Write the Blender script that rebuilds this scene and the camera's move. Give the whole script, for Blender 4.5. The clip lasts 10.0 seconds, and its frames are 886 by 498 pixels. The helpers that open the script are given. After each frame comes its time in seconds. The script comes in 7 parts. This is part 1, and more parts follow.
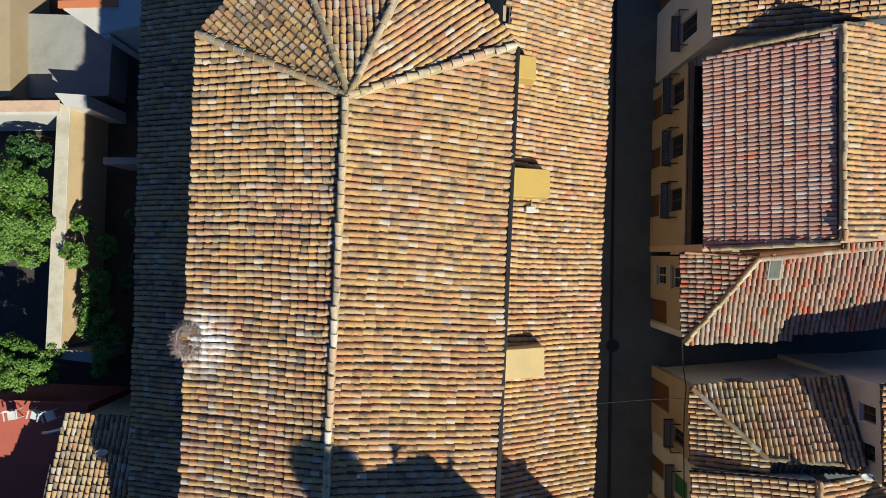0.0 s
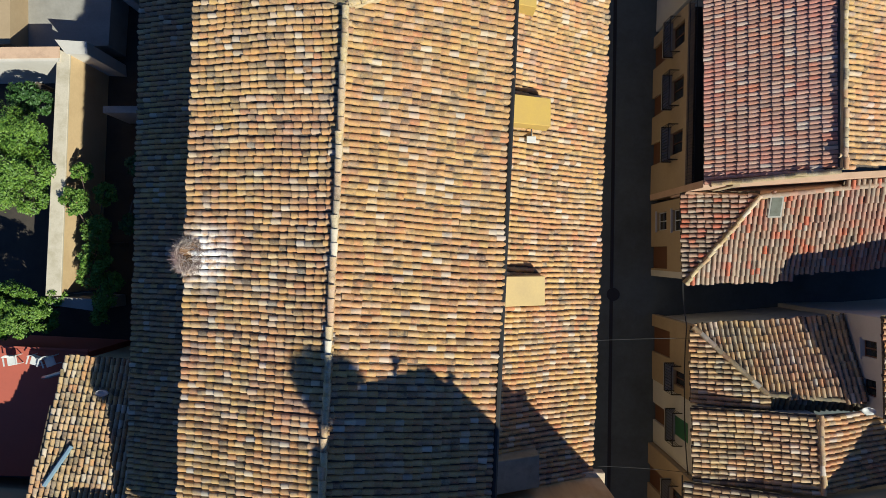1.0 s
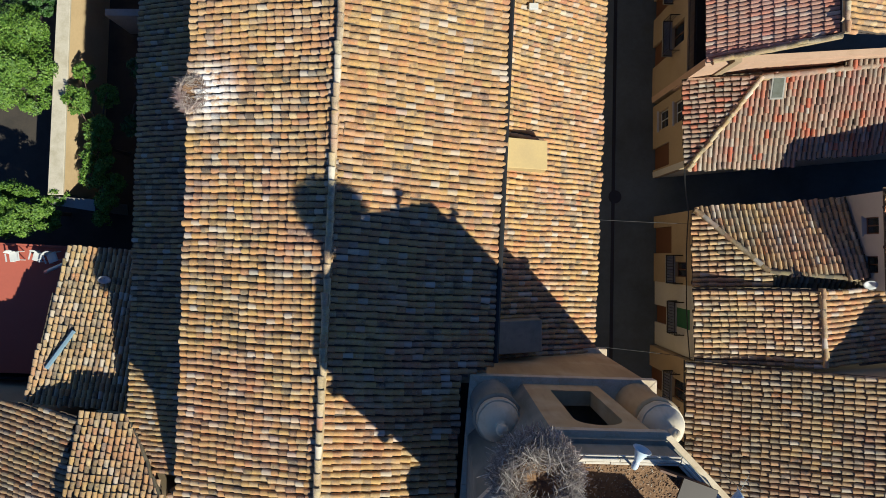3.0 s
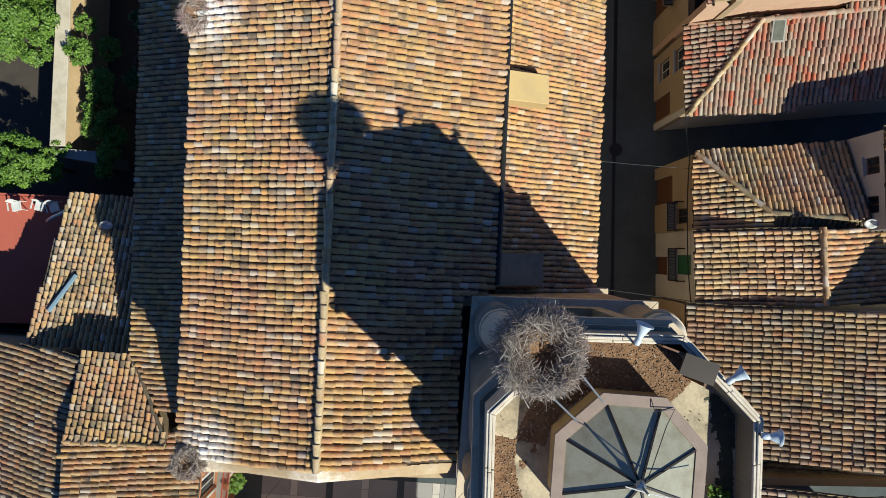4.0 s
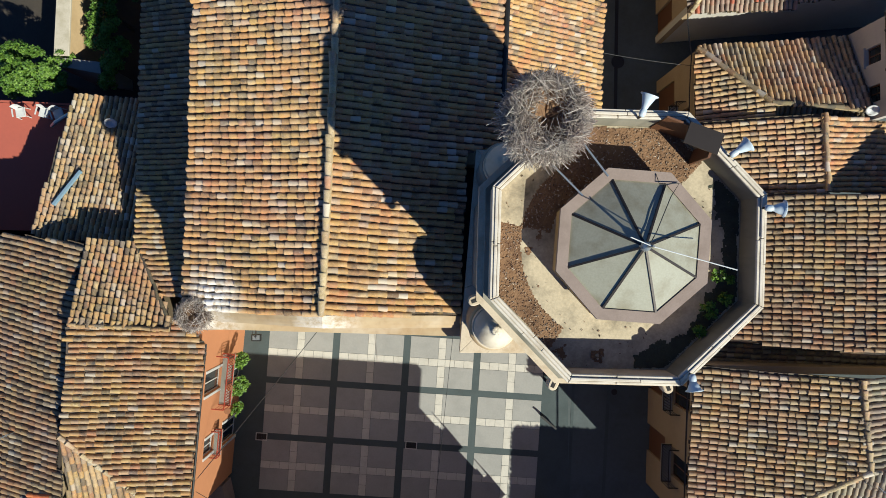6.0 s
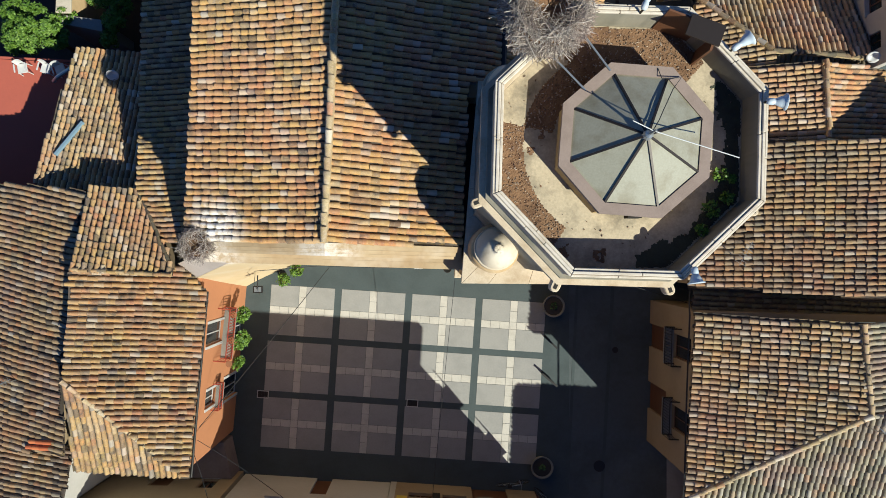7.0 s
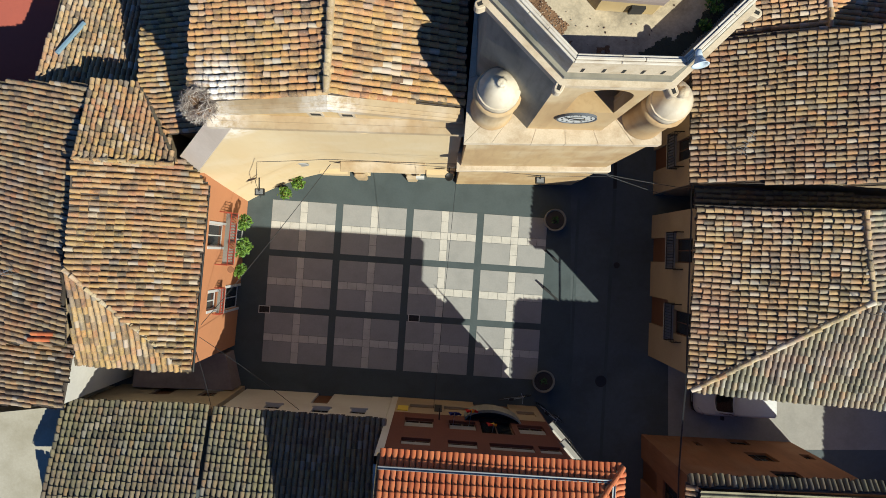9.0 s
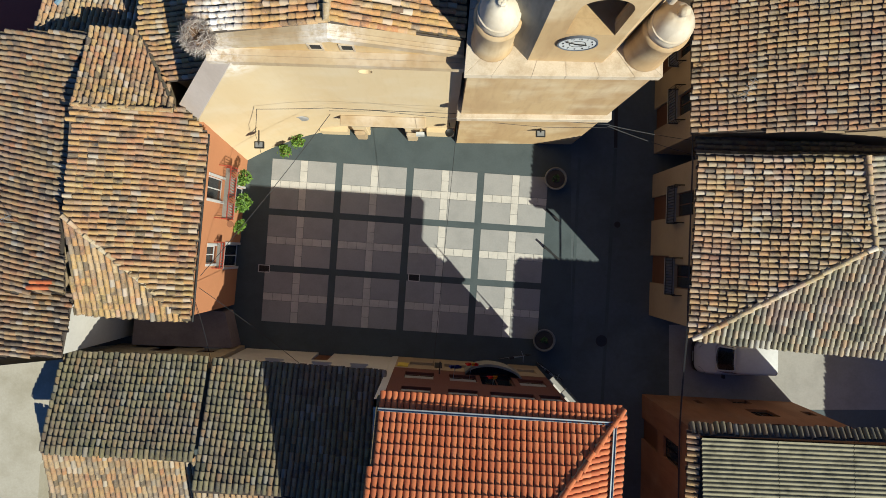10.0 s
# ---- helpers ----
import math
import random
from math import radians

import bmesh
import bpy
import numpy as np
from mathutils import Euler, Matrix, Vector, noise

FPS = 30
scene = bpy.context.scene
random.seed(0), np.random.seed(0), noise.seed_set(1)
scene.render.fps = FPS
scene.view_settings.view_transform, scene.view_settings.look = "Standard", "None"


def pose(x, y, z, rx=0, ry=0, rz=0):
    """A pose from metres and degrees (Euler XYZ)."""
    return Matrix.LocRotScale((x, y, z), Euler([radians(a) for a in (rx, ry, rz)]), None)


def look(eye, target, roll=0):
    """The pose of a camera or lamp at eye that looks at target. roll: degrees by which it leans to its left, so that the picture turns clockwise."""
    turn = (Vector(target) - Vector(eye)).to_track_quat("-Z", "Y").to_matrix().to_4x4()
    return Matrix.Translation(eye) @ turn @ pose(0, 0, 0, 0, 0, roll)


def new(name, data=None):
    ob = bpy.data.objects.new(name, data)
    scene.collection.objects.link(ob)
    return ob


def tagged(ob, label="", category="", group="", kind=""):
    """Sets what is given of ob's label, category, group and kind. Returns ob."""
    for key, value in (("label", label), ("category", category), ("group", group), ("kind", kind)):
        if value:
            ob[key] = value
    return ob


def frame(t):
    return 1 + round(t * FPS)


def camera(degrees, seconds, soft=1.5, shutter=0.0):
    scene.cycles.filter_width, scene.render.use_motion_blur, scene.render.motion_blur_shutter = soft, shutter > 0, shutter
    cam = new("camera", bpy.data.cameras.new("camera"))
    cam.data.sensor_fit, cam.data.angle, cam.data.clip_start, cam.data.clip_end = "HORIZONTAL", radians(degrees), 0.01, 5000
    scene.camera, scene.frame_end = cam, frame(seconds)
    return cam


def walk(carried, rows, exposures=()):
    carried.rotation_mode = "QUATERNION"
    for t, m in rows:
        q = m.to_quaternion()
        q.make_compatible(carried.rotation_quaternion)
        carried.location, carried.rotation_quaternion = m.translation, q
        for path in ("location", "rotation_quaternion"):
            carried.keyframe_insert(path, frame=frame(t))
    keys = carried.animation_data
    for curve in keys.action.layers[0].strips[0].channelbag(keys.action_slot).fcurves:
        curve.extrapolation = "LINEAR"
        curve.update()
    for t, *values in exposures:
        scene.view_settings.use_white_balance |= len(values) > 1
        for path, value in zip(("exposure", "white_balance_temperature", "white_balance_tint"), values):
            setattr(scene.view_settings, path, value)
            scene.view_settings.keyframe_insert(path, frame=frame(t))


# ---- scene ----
# camera: a drone flying south, looking straight down
cam = camera(70.0, 10.0, soft=0.6)
ROWS = [
    (0.0, -0.009, 0.018, 32.868),
    (0.5, -0.009, -1.346, 32.838),
    (1.0, -0.017, -2.650, 32.817),
    (1.5, -0.030, -3.928, 32.804),
    (2.0, -0.049, -5.197, 32.799),
    (2.5, -0.072, -6.461, 32.802),
    (3.0, -0.098, -7.718, 32.810),
    (3.5, -0.126, -8.962, 32.824),
    (4.0, -0.156, -10.184, 32.842),
    (4.5, -0.187, -11.378, 32.863),
    (5.0, -0.219, -12.542, 32.886),
    (5.5, -0.250, -13.676, 32.909),
    (6.0, -0.279, -14.785, 32.931),
    (6.5, -0.307, -15.877, 32.950),
    (7.0, -0.332, -16.963, 32.964),
    (7.5, -0.355, -18.053, 32.971),
    (8.0, -0.373, -19.153, 32.969),
    (8.5, -0.388, -20.265, 32.956),
    (9.0, -0.397, -21.380, 32.929),
    (9.5, -0.401, -22.473, 32.887),
    (10.0, -0.400, -23.496, 32.826),
]
walk(cam, [(t, pose(x, y, z, 0.352, -0.423, 0.162)) for t, x, y, z in ROWS], exposures=[(0.0, 0.74, 4900, 8)])

# ---- light ----
SUN_TO = Vector((-0.79, 0.87, -1.0))
sun_data = bpy.data.lights.new("sun", "SUN")
sun_data.energy, sun_data.angle, sun_data.color = 5.0, radians(0.53), (1.0, 0.82, 0.51)
sun = new("sun", sun_data)
sun.matrix_world = look((30, -40, 60), Vector((30, -40, 60)) + SUN_TO)
world = bpy.data.worlds.new("world")
scene.world = world
world.use_nodes = True
nt = world.node_tree
sky = nt.nodes.new("ShaderNodeTexSky")
sky.sky_type, sky.sun_disc = "NISHITA", False
sky.air_density, sky.ozone_density, sky.dust_density = 0.70, 6.0, 0.0
sky.sun_elevation = math.atan2(1.0, math.hypot(0.79, 0.87))
sky.sun_rotation = math.atan2(0.79, -0.87)
nt.links.new(sky.outputs[0], nt.nodes["Background"].inputs[0])
nt.nodes["Background"].inputs[1].default_value = 0.05


# ---- materials ----
def material(name, rough=0.8, metal=0.0):
    m = bpy.data.materials.new(name)
    m.use_nodes = True
    b = m.node_tree.nodes["Principled BSDF"]
    b.inputs["Roughness"].default_value, b.inputs["Metallic"].default_value = rough, metal
    return m, m.node_tree, b


def node(tree, kind, **values):
    n = tree.nodes.new(kind)
    for key, value in values.items():
        n.inputs[key].default_value = value
    return n


def ramp(tree, stops, constant=False):
    n = tree.nodes.new("ShaderNodeValToRGB")
    e = n.color_ramp.elements
    while len(e) < len(stops):
        e.new(0.5)
    for el, (p, c) in zip(e, stops):
        el.position, el.color = p, (*c, 1)
    if constant:
        n.color_ramp.interpolation = "CONSTANT"
    return n


def mix(tree, fac, a, b, mode="MIX"):
    n = tree.nodes.new("ShaderNodeMix")
    n.data_type, n.blend_type = "RGBA", mode
    for socket, value in ((n.inputs[0], fac), (n.inputs[6], a), (n.inputs[7], b)):
        if isinstance(value, bpy.types.NodeSocket):
            tree.links.new(value, socket)
        elif isinstance(value, tuple):
            socket.default_value = (*value, 1)
        else:
            socket.default_value = value
    return n.outputs[2]


def place(tree):
    n = tree.nodes.new("ShaderNodeNewGeometry")
    return n.outputs["Position"]


def noise_at(tree, scale, detail=4.0, rough=0.6, low=0.4, high=0.6):
    n = node(tree, "ShaderNodeTexNoise", Scale=scale, Detail=detail, Roughness=rough)
    tree.links.new(place(tree), n.inputs["Vector"])
    r = tree.nodes.new("ShaderNodeMapRange")
    r.inputs[1].default_value, r.inputs[2].default_value = low, high
    tree.links.new(n.outputs[0], r.inputs[0])
    return r.outputs[0]


def bump(tree, b, height, strength=0.4, distance=0.02):
    n = node(tree, "ShaderNodeBump", Strength=strength, Distance=distance)
    tree.links.new(height, n.inputs["Height"])
    tree.links.new(n.outputs[0], b.inputs["Normal"])


def random_piece(tree):
    """One number for each tile, whether it is an object or an island of a joined mesh."""
    info, geo = tree.nodes.new("ShaderNodeObjectInfo"), tree.nodes.new("ShaderNodeNewGeometry")
    add, wrap = tree.nodes.new("ShaderNodeMath"), tree.nodes.new("ShaderNodeMath")
    wrap.operation = "FRACT"
    tree.links.new(info.outputs["Random"], add.inputs[0])
    tree.links.new(geo.outputs["Random Per Island"], add.inputs[1])
    tree.links.new(add.outputs[0], wrap.inputs[0])
    return wrap.outputs[0]


def splashed(t, c, white, reach=1.25, most=1.0):
    """White bird droppings splashed round the given places."""
    for spot in white:
        dist = t.nodes.new("ShaderNodeVectorMath")
        dist.operation = "DISTANCE"
        dist.inputs[1].default_value = spot
        t.links.new(place(t), dist.inputs[0])
        near = t.nodes.new("ShaderNodeMapRange")
        near.inputs[1].default_value, near.inputs[2].default_value, near.inputs[4].default_value = reach, reach * 0.28, most
        t.links.new(dist.outputs["Value"], near.inputs[0])
        spl = t.nodes.new("ShaderNodeMath")
        spl.operation = "MULTIPLY"
        t.links.new(near.outputs[0], spl.inputs[0])
        t.links.new(noise_at(t, 3.0, 6, 0.7, 0.35, 0.55), spl.inputs[1])
        c = mix(t, spl.outputs[0], c, (0.80, 0.76, 0.72))
    return c


def times(t, value, k):
    """A value multiplied by a number or by another value."""
    n = t.nodes.new("ShaderNodeMath")
    n.operation = "MULTIPLY"
    t.links.new(value, n.inputs[0])
    if isinstance(k, bpy.types.NodeSocket):
        t.links.new(k, n.inputs[1])
    else:
        n.inputs[1].default_value = k
    return n.outputs[0]


def rehash(t, value, k, low, high, to_low, to_high):
    """Another number for the same tile, mapped from one range to the next."""
    wrap, r = t.nodes.new("ShaderNodeMath"), t.nodes.new("ShaderNodeMapRange")
    wrap.operation = "FRACT"
    t.links.new(times(t, value, k), wrap.inputs[0])
    for i, v in enumerate((low, high, to_low, to_high)):
        r.inputs[i + 1].default_value = v
    t.links.new(wrap.outputs[0], r.inputs[0])
    return r.outputs[0]


def tile_material(name, stops, lichen=(0.50, 0.36, 0.08), much=0.5, soot=0.5, fresh=0.0, white=()):
    """Weathered clay: a colour for each tile, broad zones of lichen, pink clay and grey bloom, soft soot and fine grain."""
    m, t, b = material(name, 0.85)
    piece = random_piece(t)
    old = 1.0 - fresh
    mean = [sum(c[i] for _, c in stops) / len(stops) for i in range(3)]
    grey = 0.3 * mean[0] + 0.6 * mean[1] + 0.1 * mean[2]
    blush, bloom, pale = (mean[0] * 1.15, mean[1] * 0.76, mean[2] * 0.92), (grey * 1.25, grey * 1.20, grey * 1.10), (grey * 1.9, grey * 1.75, grey * 1.5)
    col = ramp(t, stops)
    t.links.new(piece, col.inputs[0])
    c = mix(t, times(t, noise_at(t, 0.50, 3, 0.5, 0.46, 0.68), 0.50 * old), col.outputs[0], blush)
    c = mix(t, times(t, noise_at(t, 1.7, 4, 0.6, 0.50, 0.72), 0.38 * old), c, bloom)
    veil = times(t, noise_at(t, 0.35, 5, 0.62, 0.40, 0.60), noise_at(t, 7.0, 4, 0.65, 0.36, 0.70))
    c = mix(t, times(t, veil, much), c, lichen)
    dark = times(t, noise_at(t, 3.2, 6, 0.66, 0.40, 0.68), rehash(t, piece, 13.7, 0.45, 0.95, 0.30 * soot, min(1.0, 1.5 * soot)))
    c = mix(t, dark, c, (0.060, 0.050, 0.043))
    mottle = times(t, noise_at(t, 13.0, 6, 0.78, 0.46, 0.66), rehash(t, piece, 7.9, 0.0, 1.0, 0.25, 0.95))
    c = mix(t, times(t, mottle, 0.8 * soot), c, (0.085, 0.062, 0.052))
    c = mix(t, times(t, noise_at(t, 30.0, 4, 0.65, 0.56, 0.72), 0.38 * old), c, (grey * 2.0, grey * 1.9, grey * 1.7))
    c = mix(t, rehash(t, piece, 29.3, 0.88, 1.0, 0.0, 0.60 * old), c, pale)
    c = splashed(t, c, white)
    t.links.new(c, b.inputs["Base Color"])
    bump(t, b, noise_at(t, 38.0, 5, 0.75, 0.2, 0.8), 0.5, 0.014)
    return m


def plaster(name, base, stain, amount=0.6, rough=0.9, scale=0.5, relief=0.25):
    m, t, b = material(name, rough)
    big = noise_at(t, scale, 6, 0.65, 0.45, 0.72)
    k = t.nodes.new("ShaderNodeMath")
    k.operation = "MULTIPLY"
    k.inputs[1].default_value = amount
    t.links.new(big, k.inputs[0])
    c = mix(t, k.outputs[0], base, stain)
    small = noise_at(t, scale * 14, 5, 0.7, 0.35, 0.75)
    s = t.nodes.new("ShaderNodeMath")
    s.operation = "MULTIPLY"
    s.inputs[1].default_value = amount * 0.35
    t.links.new(small, s.inputs[0])
    c = mix(t, s.outputs[0], c, tuple(v * 0.72 for v in stain))
    t.links.new(c, b.inputs["Base Color"])
    bump(t, b, noise_at(t, 25.0, 4, 0.7, 0.2, 0.8), relief, 0.01)
    return m


def streaked(name, base, stain, pale, amount=0.8, rough=0.9, white=()):
    """Render with rain streaks running down it, broad stains and worn pale areas."""
    m, t, b = material(name, rough)
    stretch = node(t, "ShaderNodeMapping", Scale=(1.0, 1.0, 0.16))
    t.links.new(place(t), stretch.inputs["Vector"])
    masks = []
    for vec, scale, low, high, k in ((stretch.outputs[0], 0.7, 0.44, 0.74, amount), (place(t), 0.4, 0.44, 0.70, amount * 0.8), (place(t), 0.5, 0.48, 0.72, 0.75), (stretch.outputs[0], 5.0, 0.50, 0.80, amount * 0.4)):
        n = node(t, "ShaderNodeTexNoise", Scale=scale, Detail=4.0, Roughness=0.55)
        t.links.new(vec, n.inputs["Vector"])
        r = t.nodes.new("ShaderNodeMapRange")
        r.inputs[1].default_value, r.inputs[2].default_value, r.inputs[4].default_value = low, high, k
        t.links.new(n.outputs[0], r.inputs[0])
        masks.append(r.outputs[0])
    c = mix(t, masks[0], base, stain)
    c = mix(t, masks[1], c, tuple((u + v) / 2 for u, v in zip(base, stain)))
    c = mix(t, masks[2], c, pale)
    c = mix(t, masks[3], c, tuple(v * 0.7 for v in stain))
    c = splashed(t, c, white, 1.2, 0.6)
    t.links.new(c, b.inputs["Base Color"])
    bump(t, b, noise_at(t, 22.0, 5, 0.7, 0.2, 0.8), 0.3, 0.012)
    return m


def plain(name, base, rough=0.6, metal=0.0, vary=0.15):
    m, t, b = material(name, rough, metal)
    n = noise_at(t, 6.0, 4, 0.65, 0.35, 0.7)
    k = t.nodes.new("ShaderNodeMath")
    k.operation = "MULTIPLY"
    k.inputs[1].default_value = vary
    t.links.new(n, k.inputs[0])
    t.links.new(mix(t, k.outputs[0], base, tuple(v * 0.45 for v in base)), b.inputs["Base Color"])
    return m


OCHRE = [(0.0, (0.102, 0.080, 0.064)), (0.07, (0.203, 0.150, 0.091)), (0.18, (0.385, 0.251, 0.107)), (0.34, (0.449, 0.241, 0.091)), (0.50, (0.471, 0.332, 0.123)),
         (0.62, (0.407, 0.203, 0.102)), (0.74, (0.439, 0.294, 0.134)), (0.86, (0.503, 0.391, 0.225)), (0.94, (0.321, 0.193, 0.102)), (1.0, (0.257, 0.225, 0.193))]
WARM = [(0.0, (0.150, 0.105, 0.065)), (0.07, (0.340, 0.210, 0.085)), (0.25, (0.420, 0.270, 0.095)), (0.42, (0.450, 0.315, 0.115)), (0.58, (0.400, 0.205, 0.085)),
        (0.74, (0.460, 0.335, 0.135)), (0.84, (0.380, 0.170, 0.075)), (0.93, (0.470, 0.375, 0.210)), (1.0, (0.270, 0.200, 0.130))]
BROWN = [(0.0, (0.085, 0.068, 0.050)), (0.08, (0.200, 0.155, 0.100)), (0.20, (0.350, 0.230, 0.105)), (0.32, (0.285, 0.245, 0.185)), (0.44, (0.400, 0.255, 0.105)), (0.56, (0.420, 0.320, 0.180)),
         (0.68, (0.320, 0.185, 0.090)), (0.78, (0.390, 0.290, 0.150)), (0.87, (0.410, 0.190, 0.075)), (0.94, (0.430, 0.340, 0.200)), (1.0, (0.300, 0.260, 0.195))]
GREY = [(0.0, (0.050, 0.048, 0.030)), (0.2, (0.110, 0.100, 0.056)), (0.5, (0.160, 0.138, 0.072)), (0.75, (0.195, 0.170, 0.095)),
        (0.92, (0.215, 0.130, 0.055)), (1.0, (0.225, 0.205, 0.125))]
PURPLE = [(0.0, (0.220, 0.140, 0.120)), (0.2, (0.330, 0.190, 0.160)), (0.4, (0.360, 0.200, 0.160)), (0.55, (0.350, 0.245, 0.210)), (0.7, (0.330, 0.175, 0.140)),
          (0.85, (0.400, 0.170, 0.110)), (0.93, (0.350, 0.140, 0.105)), (1.0, (0.380, 0.300, 0.260))]
REDDISH = [(0.0, (0.198, 0.147, 0.107)), (0.25, (0.330, 0.237, 0.164)), (0.5, (0.370, 0.269, 0.187)), (0.7, (0.370, 0.192, 0.114)),
           (0.82, (0.436, 0.096, 0.034)), (0.92, (0.343, 0.269, 0.199)), (1.0, (0.449, 0.121, 0.046))]
NEWRED = [(0.0, (0.400, 0.100, 0.026)), (0.5, (0.450, 0.125, 0.034)), (1.0, (0.490, 0.155, 0.046))]
tile_ochre = tile_material("tile_ochre", [(p, (c[0] * 1.13, c[1] * 1.055, c[2] * 0.92)) for p, c in OCHRE], lichen=(0.470, 0.300, 0.075), much=0.70, soot=0.62, white=((-7.25, -2.75, 12.95), (-7.2, -16.3, 12.95)))
tile_warm = tile_material("tile_warm", [(p, (c[0] * 1.16, c[1] * 1.04, c[2] * 0.94)) for p, c in WARM], lichen=(0.490, 0.325, 0.085), much=0.70, soot=0.75)
tile_brown = tile_material("tile_brown", [(p, (c[0] * 0.96, c[1] * 0.92, c[2] * 0.86)) for p, c in BROWN], much=0.45, soot=0.72)
tile_rust = tile_material("tile_rust", [(p, (c[0] * 0.98, c[1] * 0.92, c[2] * 0.84)) for p, c in OCHRE], much=0.6, soot=0.80)
tile_dusk = tile_material("tile_dusk", [(p, (c[0] * 0.90, c[1] * 0.84, c[2] * 0.76)) for p, c in BROWN], much=0.25, soot=0.8)
tile_pale = tile_material("tile_pale", [(p, (c[0] * 1.30, c[1] * 1.25, c[2] * 1.12)) for p, c in BROWN], much=0.4, soot=0.8)
tile_grey = tile_material("tile_grey", GREY, lichen=(0.260, 0.225, 0.075), much=0.55, soot=0.70)
tile_ash = tile_material("tile_ash", [(p, (c[0] * 1.75, c[1] * 1.80, c[2] * 2.25)) for p, c in GREY], lichen=(0.40, 0.33, 0.15), much=0.5, soot=0.55)
tile_purple = tile_material("tile_purple", [(p, (c[0] * 1.32, c[1] * 1.26, c[2] * 1.08)) for p, c in PURPLE], lichen=(0.380, 0.320, 0.264), much=0.2, soot=0.2)
tile_reddish = tile_material("tile_reddish", REDDISH, lichen=(0.330, 0.264, 0.185), much=0.2, soot=0.35)
tile_new = tile_material("tile_new", NEWRED, lichen=(0.330, 0.132, 0.066), much=0.15, soot=0.06, fresh=0.9)
# near-black channels: the shade between barrel tiles put into their colour
channel_shade_mat = tile_material("channel_shade", [(0, (0.030, 0.024, 0.020)), (0.5, (0.066, 0.050, 0.036)), (1, (0.119, 0.089, 0.059))], much=0.4, soot=0.7)
ridge_mat = tile_material("ridge_tile", [(0, (0.360, 0.260, 0.140)), (0.4, (0.480, 0.380, 0.220)), (0.8, (0.500, 0.410, 0.260)), (0.9, (0.420, 0.200, 0.090)), (1, (0.480, 0.390, 0.240))], lichen=(0.47, 0.34, 0.09), much=0.9, soot=0.75)
mortar = plaster("mortar", (0.420, 0.325, 0.180), (0.280, 0.190, 0.080), 0.8, scale=1.2)
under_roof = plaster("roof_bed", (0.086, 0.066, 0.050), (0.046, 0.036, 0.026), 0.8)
church_plaster = streaked("church_plaster", (0.540, 0.425, 0.250), (0.500, 0.350, 0.160), (0.560, 0.460, 0.300), 0.35, white=((-7.4, -17.3, 11.9),))
church_white = streaked("church_cornice", (0.420, 0.325, 0.195), (0.300, 0.195, 0.090), (0.560, 0.490, 0.390), 0.8, white=((-3.7, -16.9, 13.8), (-7.6, -17.0, 12.6)))
under_moulding = plaster("moulding_groove", (0.420, 0.320, 0.200), (0.260, 0.180, 0.100), 0.7)
pediment_wall = streaked("pediment_plaster", (0.500, 0.340, 0.140), (0.340, 0.210, 0.080), (0.560, 0.450, 0.280), 0.6)
church_grey = plaster("church_end_wall", (0.58, 0.49, 0.41), (0.46, 0.37, 0.29), 0.6, scale=0.6)
tower_stone = streaked("tower_stone", (0.440, 0.310, 0.150), (0.260, 0.150, 0.060), (0.560, 0.455, 0.290), 0.75)
dome_stone = streaked("dome_stone", (0.560, 0.480, 0.350), (0.340, 0.250, 0.140), (0.640, 0.590, 0.500), 0.8)
# shaded copy of tower_stone for sunless sides, reused as grey elsewhere
tower_shade_grey = streaked("tower_shade_grey", (0.245, 0.225, 0.175), (0.085, 0.085, 0.065), (0.330, 0.300, 0.230), 0.95)
ledge_stone = plaster("ledge_stone", (0.560, 0.470, 0.340), (0.330, 0.235, 0.130), 0.8, scale=1.7)
coping_white = plaster("coping_white", (0.600, 0.540, 0.450), (0.360, 0.290, 0.200), 0.7, scale=2.5)
buttress_plaster = plaster("buttress_plaster", (0.450, 0.330, 0.140), (0.360, 0.270, 0.130), 0.6, scale=0.9)
terrace_floor = plaster("terrace_screed", (0.500, 0.420, 0.290), (0.110, 0.095, 0.068), 0.95, scale=1.1)
debris_mat = plaster("twig_litter", (0.215, 0.125, 0.062), (0.095, 0.048, 0.022), 1.0, scale=2.6, relief=0.8)
asphalt = plaster("asphalt", (0.078, 0.094, 0.100), (0.046, 0.054, 0.056), 0.9, scale=0.3)
paver_dark = plaster("paver_dark", (0.060, 0.076, 0.080), (0.038, 0.049, 0.052), 0.7, scale=0.8)
paver_grey = plaster("paver_grey", (0.284, 0.278, 0.266), (0.214, 0.212, 0.205), 0.7, scale=0.9)
paver_light = plaster("paver_light", (0.480, 0.455, 0.410), (0.340, 0.320, 0.285), 0.7, scale=1.4)
concrete = plaster("concrete", (0.277, 0.264, 0.238), (0.178, 0.165, 0.145), 0.7, scale=0.6)
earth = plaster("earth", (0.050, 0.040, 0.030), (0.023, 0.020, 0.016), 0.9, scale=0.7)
cream_wall = plaster("cream_wall", (0.340, 0.255, 0.150), (0.230, 0.160, 0.085), 0.5)
salmon_wall = plaster("salmon_wall", (0.500, 0.335, 0.225), (0.360, 0.230, 0.140), 0.6, scale=0.9)
white_wall = plaster("white_wall", (0.488, 0.462, 0.416), (0.343, 0.310, 0.264), 0.4)
ochre_wall = plaster("ochre_wall", (0.409, 0.277, 0.053), (0.330, 0.218, 0.073), 0.5, scale=1.0)
orange_wall = plaster("orange_wall", (0.436, 0.191, 0.079), (0.363, 0.158, 0.066), 0.4)
brick_red = plaster("red_brown_wall", (0.116, 0.034, 0.016), (0.079, 0.026, 0.016), 0.5)
